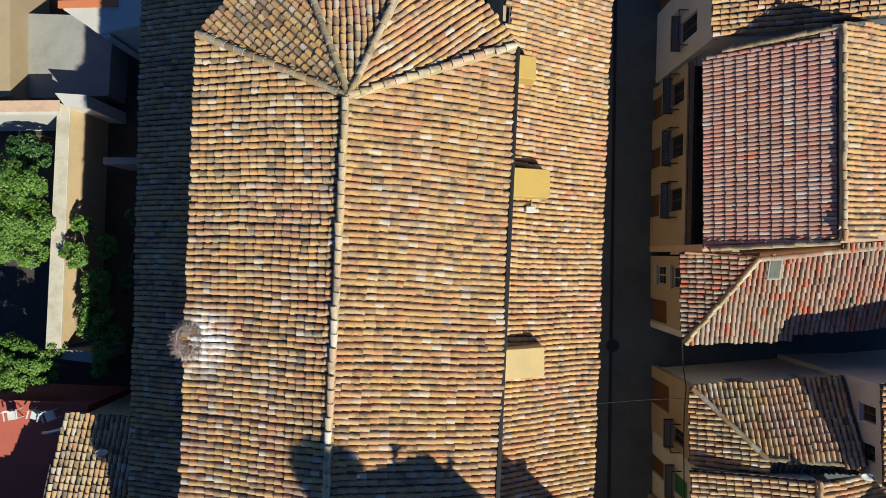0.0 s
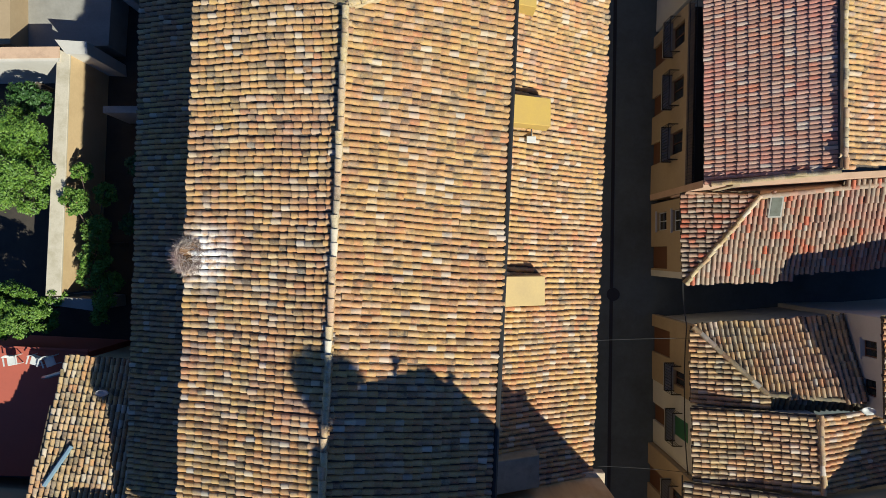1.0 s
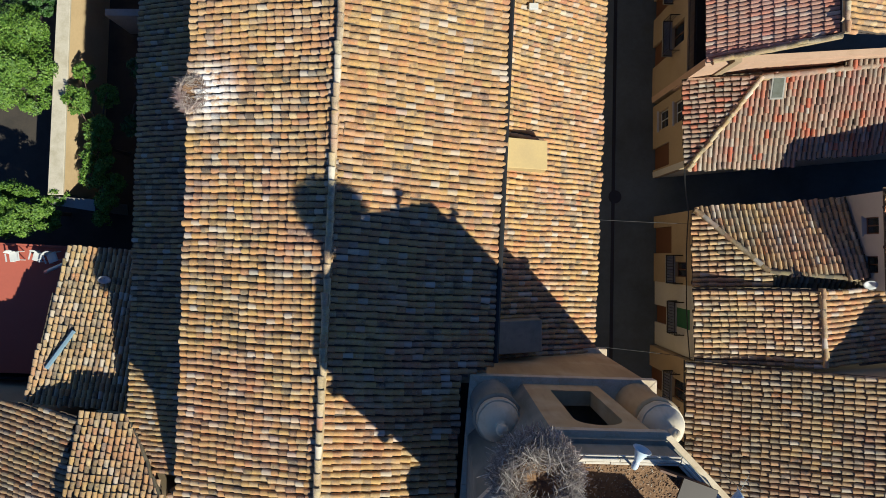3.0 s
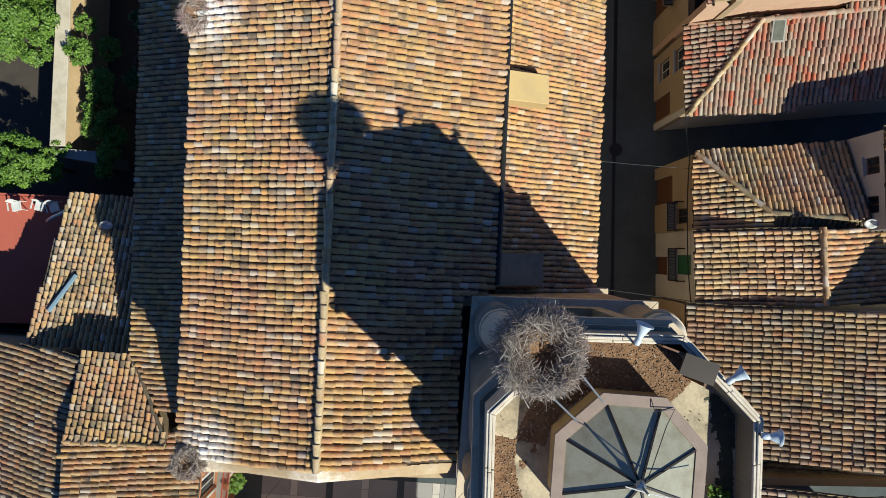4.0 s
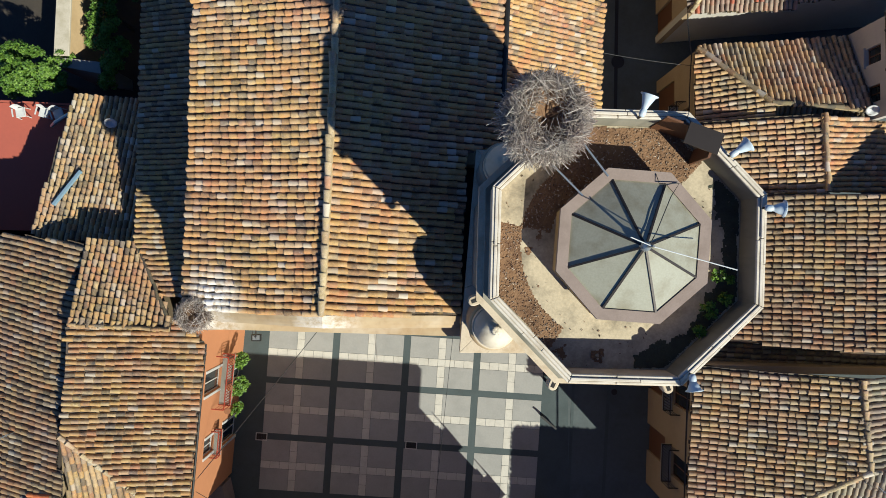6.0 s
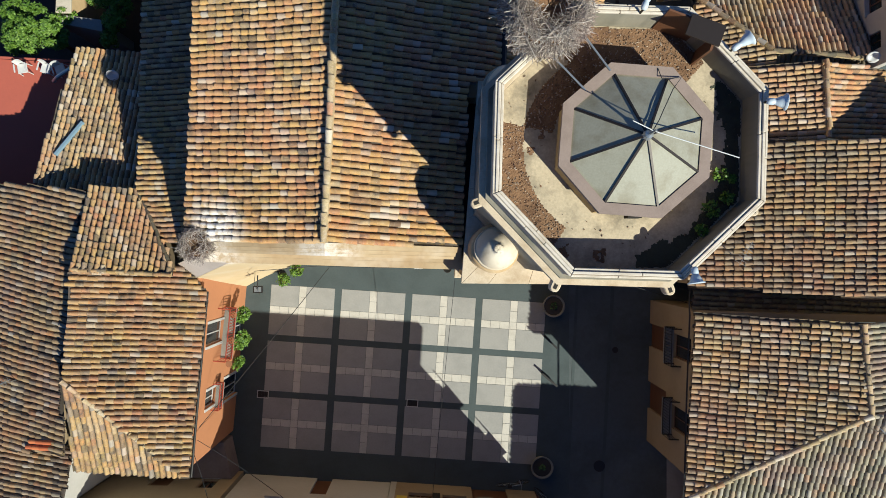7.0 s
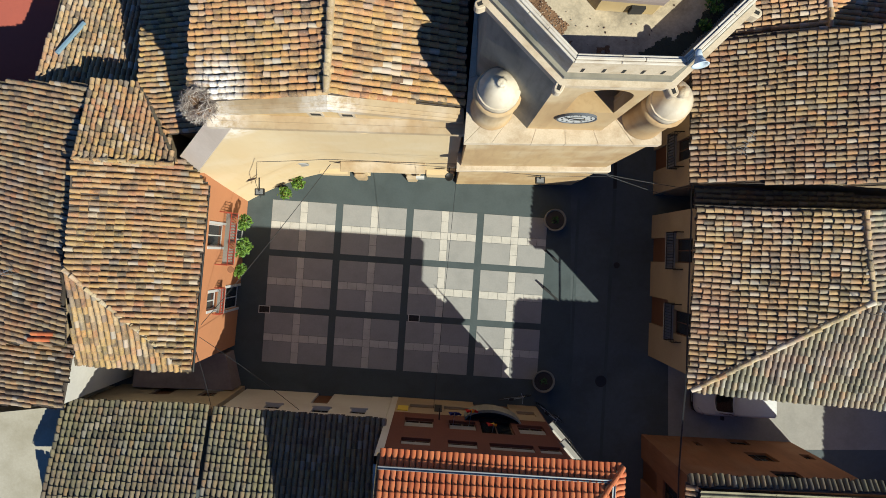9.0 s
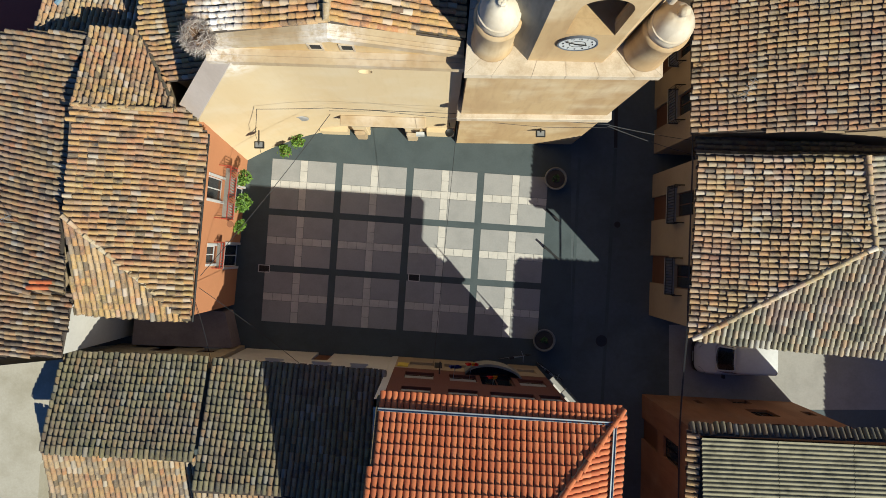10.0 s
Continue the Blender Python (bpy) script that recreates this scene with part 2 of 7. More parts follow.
brown_wall = streaked("orange_brown_wall", (0.250, 0.112, 0.048), (0.120, 0.055, 0.028), (0.270, 0.150, 0.080), 0.8)
red_floor = plaster("red_terrace", (0.360, 0.090, 0.055), (0.290, 0.078, 0.052), 0.5)
iron = plain("black_iron", (0.018, 0.017, 0.016), 0.5, 0.3)
rust_iron = plain("red_iron", (0.300, 0.050, 0.022), 0.6, 0.2)
wood = plain("brown_wood", (0.119, 0.050, 0.020), 0.6)
# near-black that paints the unlit insides of holes and recesses
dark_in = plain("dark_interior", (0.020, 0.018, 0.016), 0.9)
yard_wall = plaster("yard_plaster", (0.56, 0.41, 0.22), (0.40, 0.28, 0.14), 0.6)
zinc = plain("zinc_gutter", (0.330, 0.343, 0.343), 0.35, 0.6)
white_paint = plain("white_paint", (0.528, 0.528, 0.515), 0.35)
horn_mat = plain("horn_paint", (0.480, 0.540, 0.600), 0.4)
rim_mat = plaster("rim_render", (0.264, 0.205, 0.172), (0.185, 0.139, 0.112), 0.6, scale=2.0)
drum_render = streaked("drum_render", (0.420, 0.310, 0.140), (0.200, 0.140, 0.070), (0.480, 0.400, 0.260), 0.8)
frost = plaster("frosted_sheet", (0.310, 0.300, 0.235), (0.190, 0.165, 0.105), 0.9, rough=0.30, scale=1.6, relief=0.06)
frost.node_tree.nodes["Principled BSDF"].inputs["Specular IOR Level"].default_value = 0.35
skylight_sheet = plaster("skylight_sheet", (0.120, 0.125, 0.105), (0.080, 0.080, 0.060), 0.7, rough=0.6, scale=3.0, relief=0.05)
skylight_sheet.node_tree.nodes["Principled BSDF"].inputs["Specular IOR Level"].default_value = 0.05
rib_mat = plain("rib_metal", (0.030, 0.023, 0.020), 0.5, 0.4)
cable_mat = plain("cable", (0.020, 0.020, 0.020), 0.6)
twig_mat = tile_material("twig", [(0, (0.110, 0.085, 0.070)), (0.45, (0.260, 0.205, 0.165)), (0.8, (0.430, 0.360, 0.300)), (1, (0.600, 0.530, 0.460))], much=0.0, soot=0.3)
litter_bits = tile_material("litter_bits", [(0, (0.060, 0.035, 0.020)), (0.5, (0.180, 0.100, 0.050)), (0.85, (0.330, 0.230, 0.140)), (1, (0.550, 0.480, 0.400))], much=0.0, soot=0.2)
leaf_mats = []
for nm, stops in (("leaf_bright", [(0, (0.050, 0.104, 0.008)), (0.5, (0.095, 0.180, 0.012)), (1, (0.160, 0.250, 0.022))]),
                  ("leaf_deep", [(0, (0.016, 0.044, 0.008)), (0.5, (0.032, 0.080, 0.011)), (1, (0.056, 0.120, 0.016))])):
    m, t, b = material(nm, 0.55)
    c = ramp(t, stops)
    t.links.new(random_piece(t), c.inputs[0])
    t.links.new(c.outputs[0], b.inputs["Base Color"])
    leaf_mats.append(m)
pane_glass, t, b = material("pane_glass", 0.04)
b.inputs["Base Color"].default_value = (0.03, 0.035, 0.04, 1)
b.inputs["Transmission Weight"].default_value = 0.35


# ---- building blocks ----
def mesh_from(name, verts, faces, mat, smooth=()):
    me = bpy.data.meshes.new(name)
    me.from_pydata([tuple(v) for v in verts], [], [tuple(f) for f in faces])
    if mat:
        me.materials.append(mat)
    for i in smooth:
        me.polygons[i].use_smooth = True
    return me


def part(name, bm, mat, parent=None, label="", smooth=False):
    """One mesh object from a bmesh, under a thing or a part."""
    me = bpy.data.meshes.new(name)
    bmesh.ops.recalc_face_normals(bm, faces=bm.faces)
    bm.to_mesh(me)
    bm.free()
    me.materials.append(mat)
    if smooth:
        for p in me.polygons:
            p.use_smooth = True
    ob = new(name, me)
    if parent:
        ob.parent = parent
    return tagged(ob, label)


def thing(name, label, category, group="", at=(0, 0, 0), kind=""):
    ob = new(name)
    ob.empty_display_size = 0.2
    return tagged(ob, label, category, group, kind)


def hexa(bm, pts):
    v = [bm.verts.new(p) for p in pts]
    for f in ((0, 1, 2, 3), (4, 7, 6, 5), (0, 4, 5, 1), (1, 5, 6, 2), (2, 6, 7, 3), (3, 7, 4, 0)):
        bm.faces.new([v[i] for i in f])


def box(bm, x0, x1, y0, y1, z0, z1, m=None):
    pts = [Vector(p) for p in ((x0, y0, z0), (x0, y1, z0), (x1, y1, z0), (x1, y0, z0), (x0, y0, z1), (x0, y1, z1), (x1, y1, z1), (x1, y0, z1))]
    hexa(bm, [m @ p for p in pts] if m else pts)
    return bm


def prism(bm, poly, z0, z1):
    """Upright prism; z0 and z1 are numbers or functions of x, y."""
    f0, f1 = (z if callable(z) else (lambda x, y, z=z: z) for z in (z0, z1))
    lo = [bm.verts.new((x, y, f0(x, y))) for x, y in poly]
    hi = [bm.verts.new((x, y, f1(x, y))) for x, y in poly]
    n = len(poly)
    bm.faces.new(lo[::-1])
    bm.faces.new(hi)
    for i in range(n):
        bm.faces.new((lo[i], lo[(i + 1) % n], hi[(i + 1) % n], hi[i]))
    return bm


def ring(bm, outer, inner, z0, z1):
    """Upright band between two outlines of equal count."""
    n = len(outer)
    rows = [[bm.verts.new((x, y, z)) for x, y in pts] for pts, z in ((outer, z0), (outer, z1), (inner, z1), (inner, z0))]
    for a in range(4):
        for i in range(n):
            j = (i + 1) % n
            bm.faces.new((rows[a][i], rows[a][j], rows[(a + 1) % 4][j], rows[(a + 1) % 4][i]))
    return bm


def lathe(bm, profile, cx, cy, n=20):
    """Turned form about an upright axis from (radius, z) pairs."""
    rows = []
    for r, z in profile:
        rows.append([bm.verts.new((cx + r * math.cos(2 * math.pi * i / n), cy + r * math.sin(2 * math.pi * i / n), z)) for i in range(n)])
    for a, b2 in zip(rows, rows[1:]):
        for i in range(n):
            bm.faces.new((a[i], a[(i + 1) % n], b2[(i + 1) % n], b2[i]))
    bm.faces.new(rows[0][::-1])
    bm.faces.new(rows[-1])
    return bm


def tube(bm, pts, r, n=5):
    """A bar of round section through points."""
    pts = [Vector(p) for p in pts]
    rows = []
    for i, p in enumerate(pts):
        d = (pts[min(i + 1, len(pts) - 1)] - pts[max(i - 1, 0)]).normalized()
        a = d.cross(Vector((0.31, 0.17, 0.93))).normalized()
        b2 = d.cross(a)
        rr = r[i] if isinstance(r, (list, tuple)) else r
        rows.append([bm.verts.new(p + rr * (math.cos(2 * math.pi * k / n) * a + math.sin(2 * math.pi * k / n) * b2)) for k in range(n)])
    for a, b2 in zip(rows, rows[1:]):
        for k in range(n):
            bm.faces.new((a[k], a[(k + 1) % n], b2[(k + 1) % n], b2[k]))
    bm.faces.new(rows[0][::-1])
    bm.faces.new(rows[-1])
    return bm


def octagon(cx, cy, apothem, turn=22.5):
    r = apothem / math.cos(math.pi / 8)
    return [(cx + r * math.cos(radians(turn + 45 * k)), cy + r * math.sin(radians(turn + 45 * k))) for k in range(8)]


def inside(poly, x, y):
    hit = False
    for (x0, y0), (x1, y1) in zip(poly, poly[1:] + poly[:1]):
        if (y0 > y) != (y1 > y) and x < (x1 - x0) * (y - y0) / (y1 - y0) + x0:
            hit = not hit
    return hit


def wall(parent, a, b, z0, z1, mat, openings=(), thick=0.3, name="wall", label=""):
    """A wall from a to b (plan), its outer face on the line, its body to the left of a->b; openings (s0, s1, low, high) go through it."""
    a, b = Vector((*a, 0)), Vector((*b, 0))
    length = (b - a).length
    d = (b - a).normalized()
    inn = Vector((-d.y, d.x, 0)) * thick
    ss = sorted({0.0, length, *(v for o in openings for v in o[:2])})
    hs = sorted({z0, z1, *(v for o in openings for v in o[2:4])})
    solid = {}
    for i in range(len(ss) - 1):
        for j in range(len(hs) - 1):
            sm, hm = (ss[i] + ss[i + 1]) / 2, (hs[j] + hs[j + 1]) / 2
            solid[i, j] = not any(o[0] < sm < o[1] and o[2] < hm < o[3] for o in openings)
    bm = bmesh.new()
    cache = {}

    def vert(i, j, k):
        if (i, j, k) not in cache:
            cache[i, j, k] = bm.verts.new(a + d * ss[i] + inn * k + Vector((0, 0, hs[j])))
        return cache[i, j, k]

    for (i, j), full in solid.items():
        if not full:
            continue
        bm.faces.new((vert(i, j, 0), vert(i + 1, j, 0), vert(i + 1, j + 1, 0), vert(i, j + 1, 0)))
        bm.faces.new((vert(i, j, 1), vert(i, j + 1, 1), vert(i + 1, j + 1, 1), vert(i + 1, j, 1)))
        for di, dj, p, q in ((-1, 0, (i, j), (i, j + 1)), (1, 0, (i + 1, j + 1), (i + 1, j)), (0, -1, (i + 1, j), (i, j)), (0, 1, (i, j + 1), (i + 1, j + 1))):
            if not solid.get((i + di, j + dj), False):
                bm.faces.new((vert(*p, 0), vert(*q, 0), vert(*q, 1), vert(*p, 1)))
    return part(name, bm, mat, parent, label)


def on_wall(a, b):
    """Matrix whose x runs along the wall, y into it, z up, from its start on the ground."""
    a, b = Vector((*a, 0)), Vector((*b, 0))
    d = (b - a).normalized()
    return Matrix(((d.x, -d.y, 0, a.x), (d.y, d.x, 0, a.y), (0, 0, 1, 0), (0, 0, 0, 1)))


def window(parent, m, s0, s1, h0, h1, frame_mat, deep=0.12, sill=None, bars=1, name="window"):
    bm = bmesh.new()
    w = 0.05
    box(bm, s0, s0 + w, deep, deep + 0.06, h0, h1, m)
    box(bm, s1 - w, s1, deep, deep + 0.06, h0, h1, m)
    box(bm, s0 + w, s1 - w, deep, deep + 0.06, h0, h0 + w, m)
    box(bm, s0 + w, s1 - w, deep, deep + 0.06, h1 - w, h1, m)
    for k in range(1, bars + 1):
        c = s0 + (s1 - s0) * k / (bars + 1)
        box(bm, c - 0.025, c + 0.025, deep, deep + 0.06, h0 + w, h1 - w, m)
    win = part(name, bm, frame_mat, parent)
    part("pane", box(bmesh.new(), s0 + w, s1 - w, deep + 0.025, deep + 0.035, h0 + w, h1 - w, m), pane_glass, win)
    if sill:
        part("sill", box(bmesh.new(), s0 - 0.08, s1 + 0.08, -0.09, deep, h0 - 0.06, h0 - 0.003, m), sill, win)
    return win


def balcony(parent, m, s0, s1, z, out=0.45, mat=None, rail=0.95):
    mat = mat or iron
    bal = part("balcony", box(bmesh.new(), s0, s1, -out, -0.003, z - 0.1, z, m), concrete, parent, "iron-railed balcony")
    bm = bmesh.new()
    for h in (0.08, rail):
        for p, q in (((s0, -out), (s1, -out)), ((s0, -out), (s0, 0)), ((s1, -out), (s1, 0))):
            tube(bm, [m @ Vector((*p, z + h)), m @ Vector((*q, z + h))], 0.026, 4)
    n = max(4, int((s1 - s0) / 0.13))
    for k in range(n + 1):
        s = s0 + (s1 - s0) * k / n
        tube(bm, [m @ Vector((s, -out, z)), m @ Vector((s, -out, z + rail))], 0.017 if mat is rust_iron else 0.015, 4)
    for s in (s0, s1):
        for k in range(1, 4):
            tube(bm, [m @ Vector((s, -out * k / 4, z)), m @ Vector((s, -out * k / 4, z + rail))], 0.014, 4)
    tagged(part("railing", bm, mat, bal), kind="stuff")
    return bal


def slope_plane(p, q, r):
    """z as a function of x, y on the plane through three points."""
    n = (Vector(q) - Vector(p)).cross(Vector(r) - Vector(p))
    p = Vector(p)
    return lambda x, y: p.z - (n.x * (x - p.x) + n.y * (y - p.y)) / n.z


def tile_template(half, rise, length, segs=6, thick=0.020, taper=0.84):
    """A barrel tile in u (across), v (down the slope), n (up): its wide end at v = length."""
    vs, fs, sm = [], [], []
    for v, k, lift in ((0.0, taper, -0.010), (length, 1.0, 0.030)):
        for i in range(segs + 1):
            a = math.pi * i / segs
            vs.append((-half * k * math.cos(a), v, rise * k * math.sin(a) + lift))
    for i in range(segs + 1):
        a = math.pi * i / segs
        vs.append((-half * math.cos(a), length, rise * math.sin(a) + 0.030))
    for i in range(segs + 1):
        a = math.pi * i / segs
        vs.append((-(half - thick) * math.cos(a), length, (rise - thick) * math.sin(a) + 0.030))
    for i in range(segs):
        fs.append((i, i + 1, segs + 2 + i, segs + 1 + i))
        sm.append(len(fs) - 1)
    for i in range(segs):
        fs.append((2 * segs + 2 + i, 2 * segs + 3 + i, 3 * segs + 4 + i, 3 * segs + 3 + i))
    return np.array(vs), fs, sm


def joined(name, template, mats, mat, parent, label=""):
    """All copies of a template at the given 4x4 matrices, in one mesh."""
    vs, fs, sm = template
    if len(mats) == 0:
        return None
    mats = np.array(mats)
    pts = np.einsum("kij,vj->kvi", mats[:, :3, :3], vs) + mats[:, None, :3, 3]
    k, nv = pts.shape[:2]
    fa = np.array(fs)
    loops = (fa[None] + (np.arange(k) * nv)[:, None, None]).reshape(-1)
    me = bpy.data.meshes.new(name)
    me.vertices.add(k * nv)
    me.vertices.foreach_set("co", pts.reshape(-1).astype(np.float32))
    me.loops.add(len(loops))
    me.loops.foreach_set("vertex_index", loops.astype(np.int32))
    me.polygons.add(k * len(fs))
    me.polygons.foreach_set("loop_start", (np.arange(k * len(fs)) * 4).astype(np.int32))
    flat = np.zeros(len(fs), bool)
    flat[sm] = True
    me.polygons.foreach_set("use_smooth", np.tile(flat, k))
    me.update(calc_edges=True)
    me.materials.append(mat)
    ob = new(name, me)
    ob.parent = parent
    return tagged(ob, label, kind="stuff")


TEMPLATES = {}
LATER = []


def roof(house, poly, plane, mat, pitch=0.21, run=0.30, half=None, rise=None, over=0.06, pieces=0, near=None, down=None,
         rough=1.0, label="", bed=None, segs=6):
    """A tiled slope over the plan outline poly on the given plane: a bed, channels and rows of barrel tiles."""
    rng = np.random.default_rng(int(abs(poly[0][0] * 131 + poly[0][1] * 17)) + len(poly))
    half, rise = half or pitch * 0.44, rise or pitch * 0.50
    e = 0.01
    cx, cy = sum(p[0] for p in poly) / len(poly), sum(p[1] for p in poly) / len(poly)
    g = Vector(((plane(cx + e, cy) - plane(cx, cy)) / e, (plane(cx, cy + e) - plane(cx, cy)) / e))
    flow = Vector(down).normalized() if down else -g.normalized()
    dv = Vector((flow.x, flow.y, g.dot(flow))).normalized()
    nrm = Vector((-g.x, -g.y, 1)).normalized()
    du = dv.cross(nrm).normalized()
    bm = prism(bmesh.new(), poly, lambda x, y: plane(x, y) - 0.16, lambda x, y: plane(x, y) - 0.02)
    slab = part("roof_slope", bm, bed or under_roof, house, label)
    o = Vector((cx, cy, plane(cx, cy)))
    uv = [((Vector((x, y, plane(x, y))) - o).dot(du), (Vector((x, y, plane(x, y))) - o).dot(dv)) for x, y in poly]
    u0, u1 = min(p[0] for p in uv), max(p[0] for p in uv)
    v0, v1 = min(p[1] for p in uv), max(p[1] for p in uv)
    key = (half, rise, run, segs)
    if key not in TEMPLATES:
        TEMPLATES[key] = (tile_template(half, rise, run * 1.16, segs), tile_template(half * 0.86, -0.05, run * 1.1, 4, taper=1.0))
    cover, chan = TEMPLATES[key]
    covers, channels = [], []
    cols, rows_n = int((u1 - u0) / pitch) + 1, int((v1 - v0) / run) + 2
    base = np.array([list(du), list(dv), list(nrm)]).T
    ph = rng.uniform(0, 6, 4)
    def span(u):
        """The slope's upper and lower edge on the line of tiles at u."""
        hits = [p[1] + (q[1] - p[1]) * (u - p[0]) / (q[0] - p[0]) for p, q in zip(uv, uv[1:] + uv[:1]) if (p[0] > u) != (q[0] > u)]
        return (min(hits), max(hits)) if hits else None

    for i in range(cols):
        uc = u0 + (i + 0.5) * pitch
        shift = rng.uniform(-0.04, 0.04) * rough
        drift = rng.uniform(-0.014, 0.014) * rough
        for line, lay in ((uc, covers), (uc + pitch / 2, channels)):
            reach = span(line)
            if not reach:
                continue
            for j in range(rows_n):
                top = reach[1] + over - (j + 1) * run + shift
                mid = top + run * 0.5
                if mid < reach[0]:
                    break
                sag = 0.020 * rough * (math.sin(uc * 0.9 + ph[0]) + math.sin(mid * 1.1 + uc * 0.37 + ph[1]) - 0.6)
                wave = rough * (0.016 * math.sin(mid * 1.3 + ph[2] + uc * 0.21) + 0.006 * math.sin(mid * 3.1 + uc * 1.7)) + drift
                m = np.eye(4)
                if lay is covers:
                    a = rng.normal(0, 0.026) * rough
                    r = np.array([[math.cos(a), -math.sin(a), 0], [math.sin(a), math.cos(a), 0], [0, 0, 1]])
                    m[:3, :3] = base @ r * np.array([1 + rng.normal(0, 0.035) * rough, 1 + rng.normal(0, 0.03) * rough, 1 + rng.normal(0, 0.06) * rough])
                    m[:3, 3] = np.array(o) + base @ np.array([line + wave + rng.normal(0, 0.007) * rough, top - run * 0.16 + rng.normal(0, 0.018) * rough, 0.012 + sag + rng.normal(0, 0.006) * rough])
                else:
                    m[:3, :3] = base
                    m[:3, 3] = np.array(o) + base @ np.array([line + wave, top, 0.035 + sag])
                lay.append(m)
    joined("channel_tiles", chan, channels, channel_shade_mat, house)
    if pieces and near:
        covers.sort(key=lambda m: (m[0, 3] - near[0]) ** 2 + (m[1, 3] - near[1]) ** 2)
        LATER.append((slab, cover, covers[:pieces], mat))
        covers = covers[pieces:]
    joined("barrel_tiles", cover, covers, mat, house)
    return slab


def lay_pieces():
    """The tiles that lie nearest, each an object of its own under its slope."""
    for slab, (vs, fs, sm), mats, mat in LATER:
        me = mesh_from("tile", vs, fs, mat, sm)
        for m in mats:
            ob = new("tile", me)
            ob.parent = slab
            ob.matrix_world = Matrix(m.tolist())


def ridge(parent, a, b, r=0.14, run=0.38, mat=None, bed=True, lift=0.03, name="ridge_tiles"):
    """Capping tiles bedded in mortar along a line."""
    mat = mat or ridge_mat
    a, b = Vector(a), Vector(b)
    d = (b - a).normalized()
    u = d.cross(Vector((0, 0, 1))).normalized()
    n = u.cross(d)
    rng = np.random.default_rng(int(abs(a.x * 77 + a.y * 13)) + 5)
    t = tile_template(r, r * 0.80, run * 1.14, 6, taper=0.74)
    mats = []
    count = max(1, int((b - a).length / run))
    for k in range(count):
        m = np.eye(4)
        q = rng.normal(0, 0.030)
        m[:3, :3] = np.array([list(u), list(d), list(n)]).T @ np.array([[math.cos(q), -math.sin(q), 0], [math.sin(q), math.cos(q), 0], [0, 0, 1]])
        p = a + d * (k * (b - a).length / count) + n * (lift + 0.04 + rng.normal(0, 0.012)) + u * rng.normal(0, 0.014)
        m[:3, 3] = list(p)
        mats.append(m)
    joined(name, t, mats, mat, parent)
    if bed:
        bm = bmesh.new()
        steps = max(2, int((b - a).length / 0.25))
        rows = []
        for k in range(steps + 1):
            p = a + (b - a) * k / steps
            w = r * (0.98 + 0.16 * rng.random())
            rows.append([bm.verts.new(p + u * w * s + n * h) for s, h in ((-1, -0.06), (-0.72, 0.025 + lift), (0.72, 0.025 + lift), (1, -0.06))])
        for p, q in zip(rows, rows[1:]):
            for k in range(3):
                bm.faces.new((p[k], q[k], q[k + 1], p[k + 1]))
            bm.faces.new((p[3], q[3], q[0], p[0]))
        bm.faces.new(rows[0])
        bm.faces.new(rows[-1][::-1])
        part("mortar_bed", bm, mortar, parent)


# ---- ground ----
bm = bmesh.new()
v = [bm.verts.new(p) for p in ((-400, -400, -3.0), (400, -400, -3.0), (400, 400, -3.0), (-400, 400, -3.0))]
bm.faces.new(v)
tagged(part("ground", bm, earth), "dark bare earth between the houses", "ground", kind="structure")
bm = bmesh.new()
prism(bm, [(6.5, -60), (11.6, -60), (11.6, 40), (6.5, 40)], -3.0, 0.0)
tagged(part("road", bm, asphalt), "dark grey paved street between church and houses", "road", kind="structure")
bm = prism(bmesh.new(), [(11.6, -31.6), (40, -31.6), (40, -27.2), (11.6, -27.2)], -3.0, 0.002)
tagged(part("road", bm, concrete), "pale concrete side street", "road", kind="structure")
for lot in ([(11.6, -27.2), (40, -27.2), (40, 40), (11.6, 40)], [(11.6, -60), (40, -60), (40, -31.6), (11.6, -31.6)]):
    tagged(part("pavement", prism(bmesh.new(), lot, -3.0, 0.0), asphalt), "dark paving under and between the houses", "pavement", kind="structure")
bm = prism(bmesh.new(), [(-13, -29.5), (6.5, -29.5), (6.5, -17), (-13, -17)], -3.0, 0.001)
plaza = tagged(part("pavement", bm, paver_dark), "town square paved with dark slabs and pale grid", "square", kind="structure")


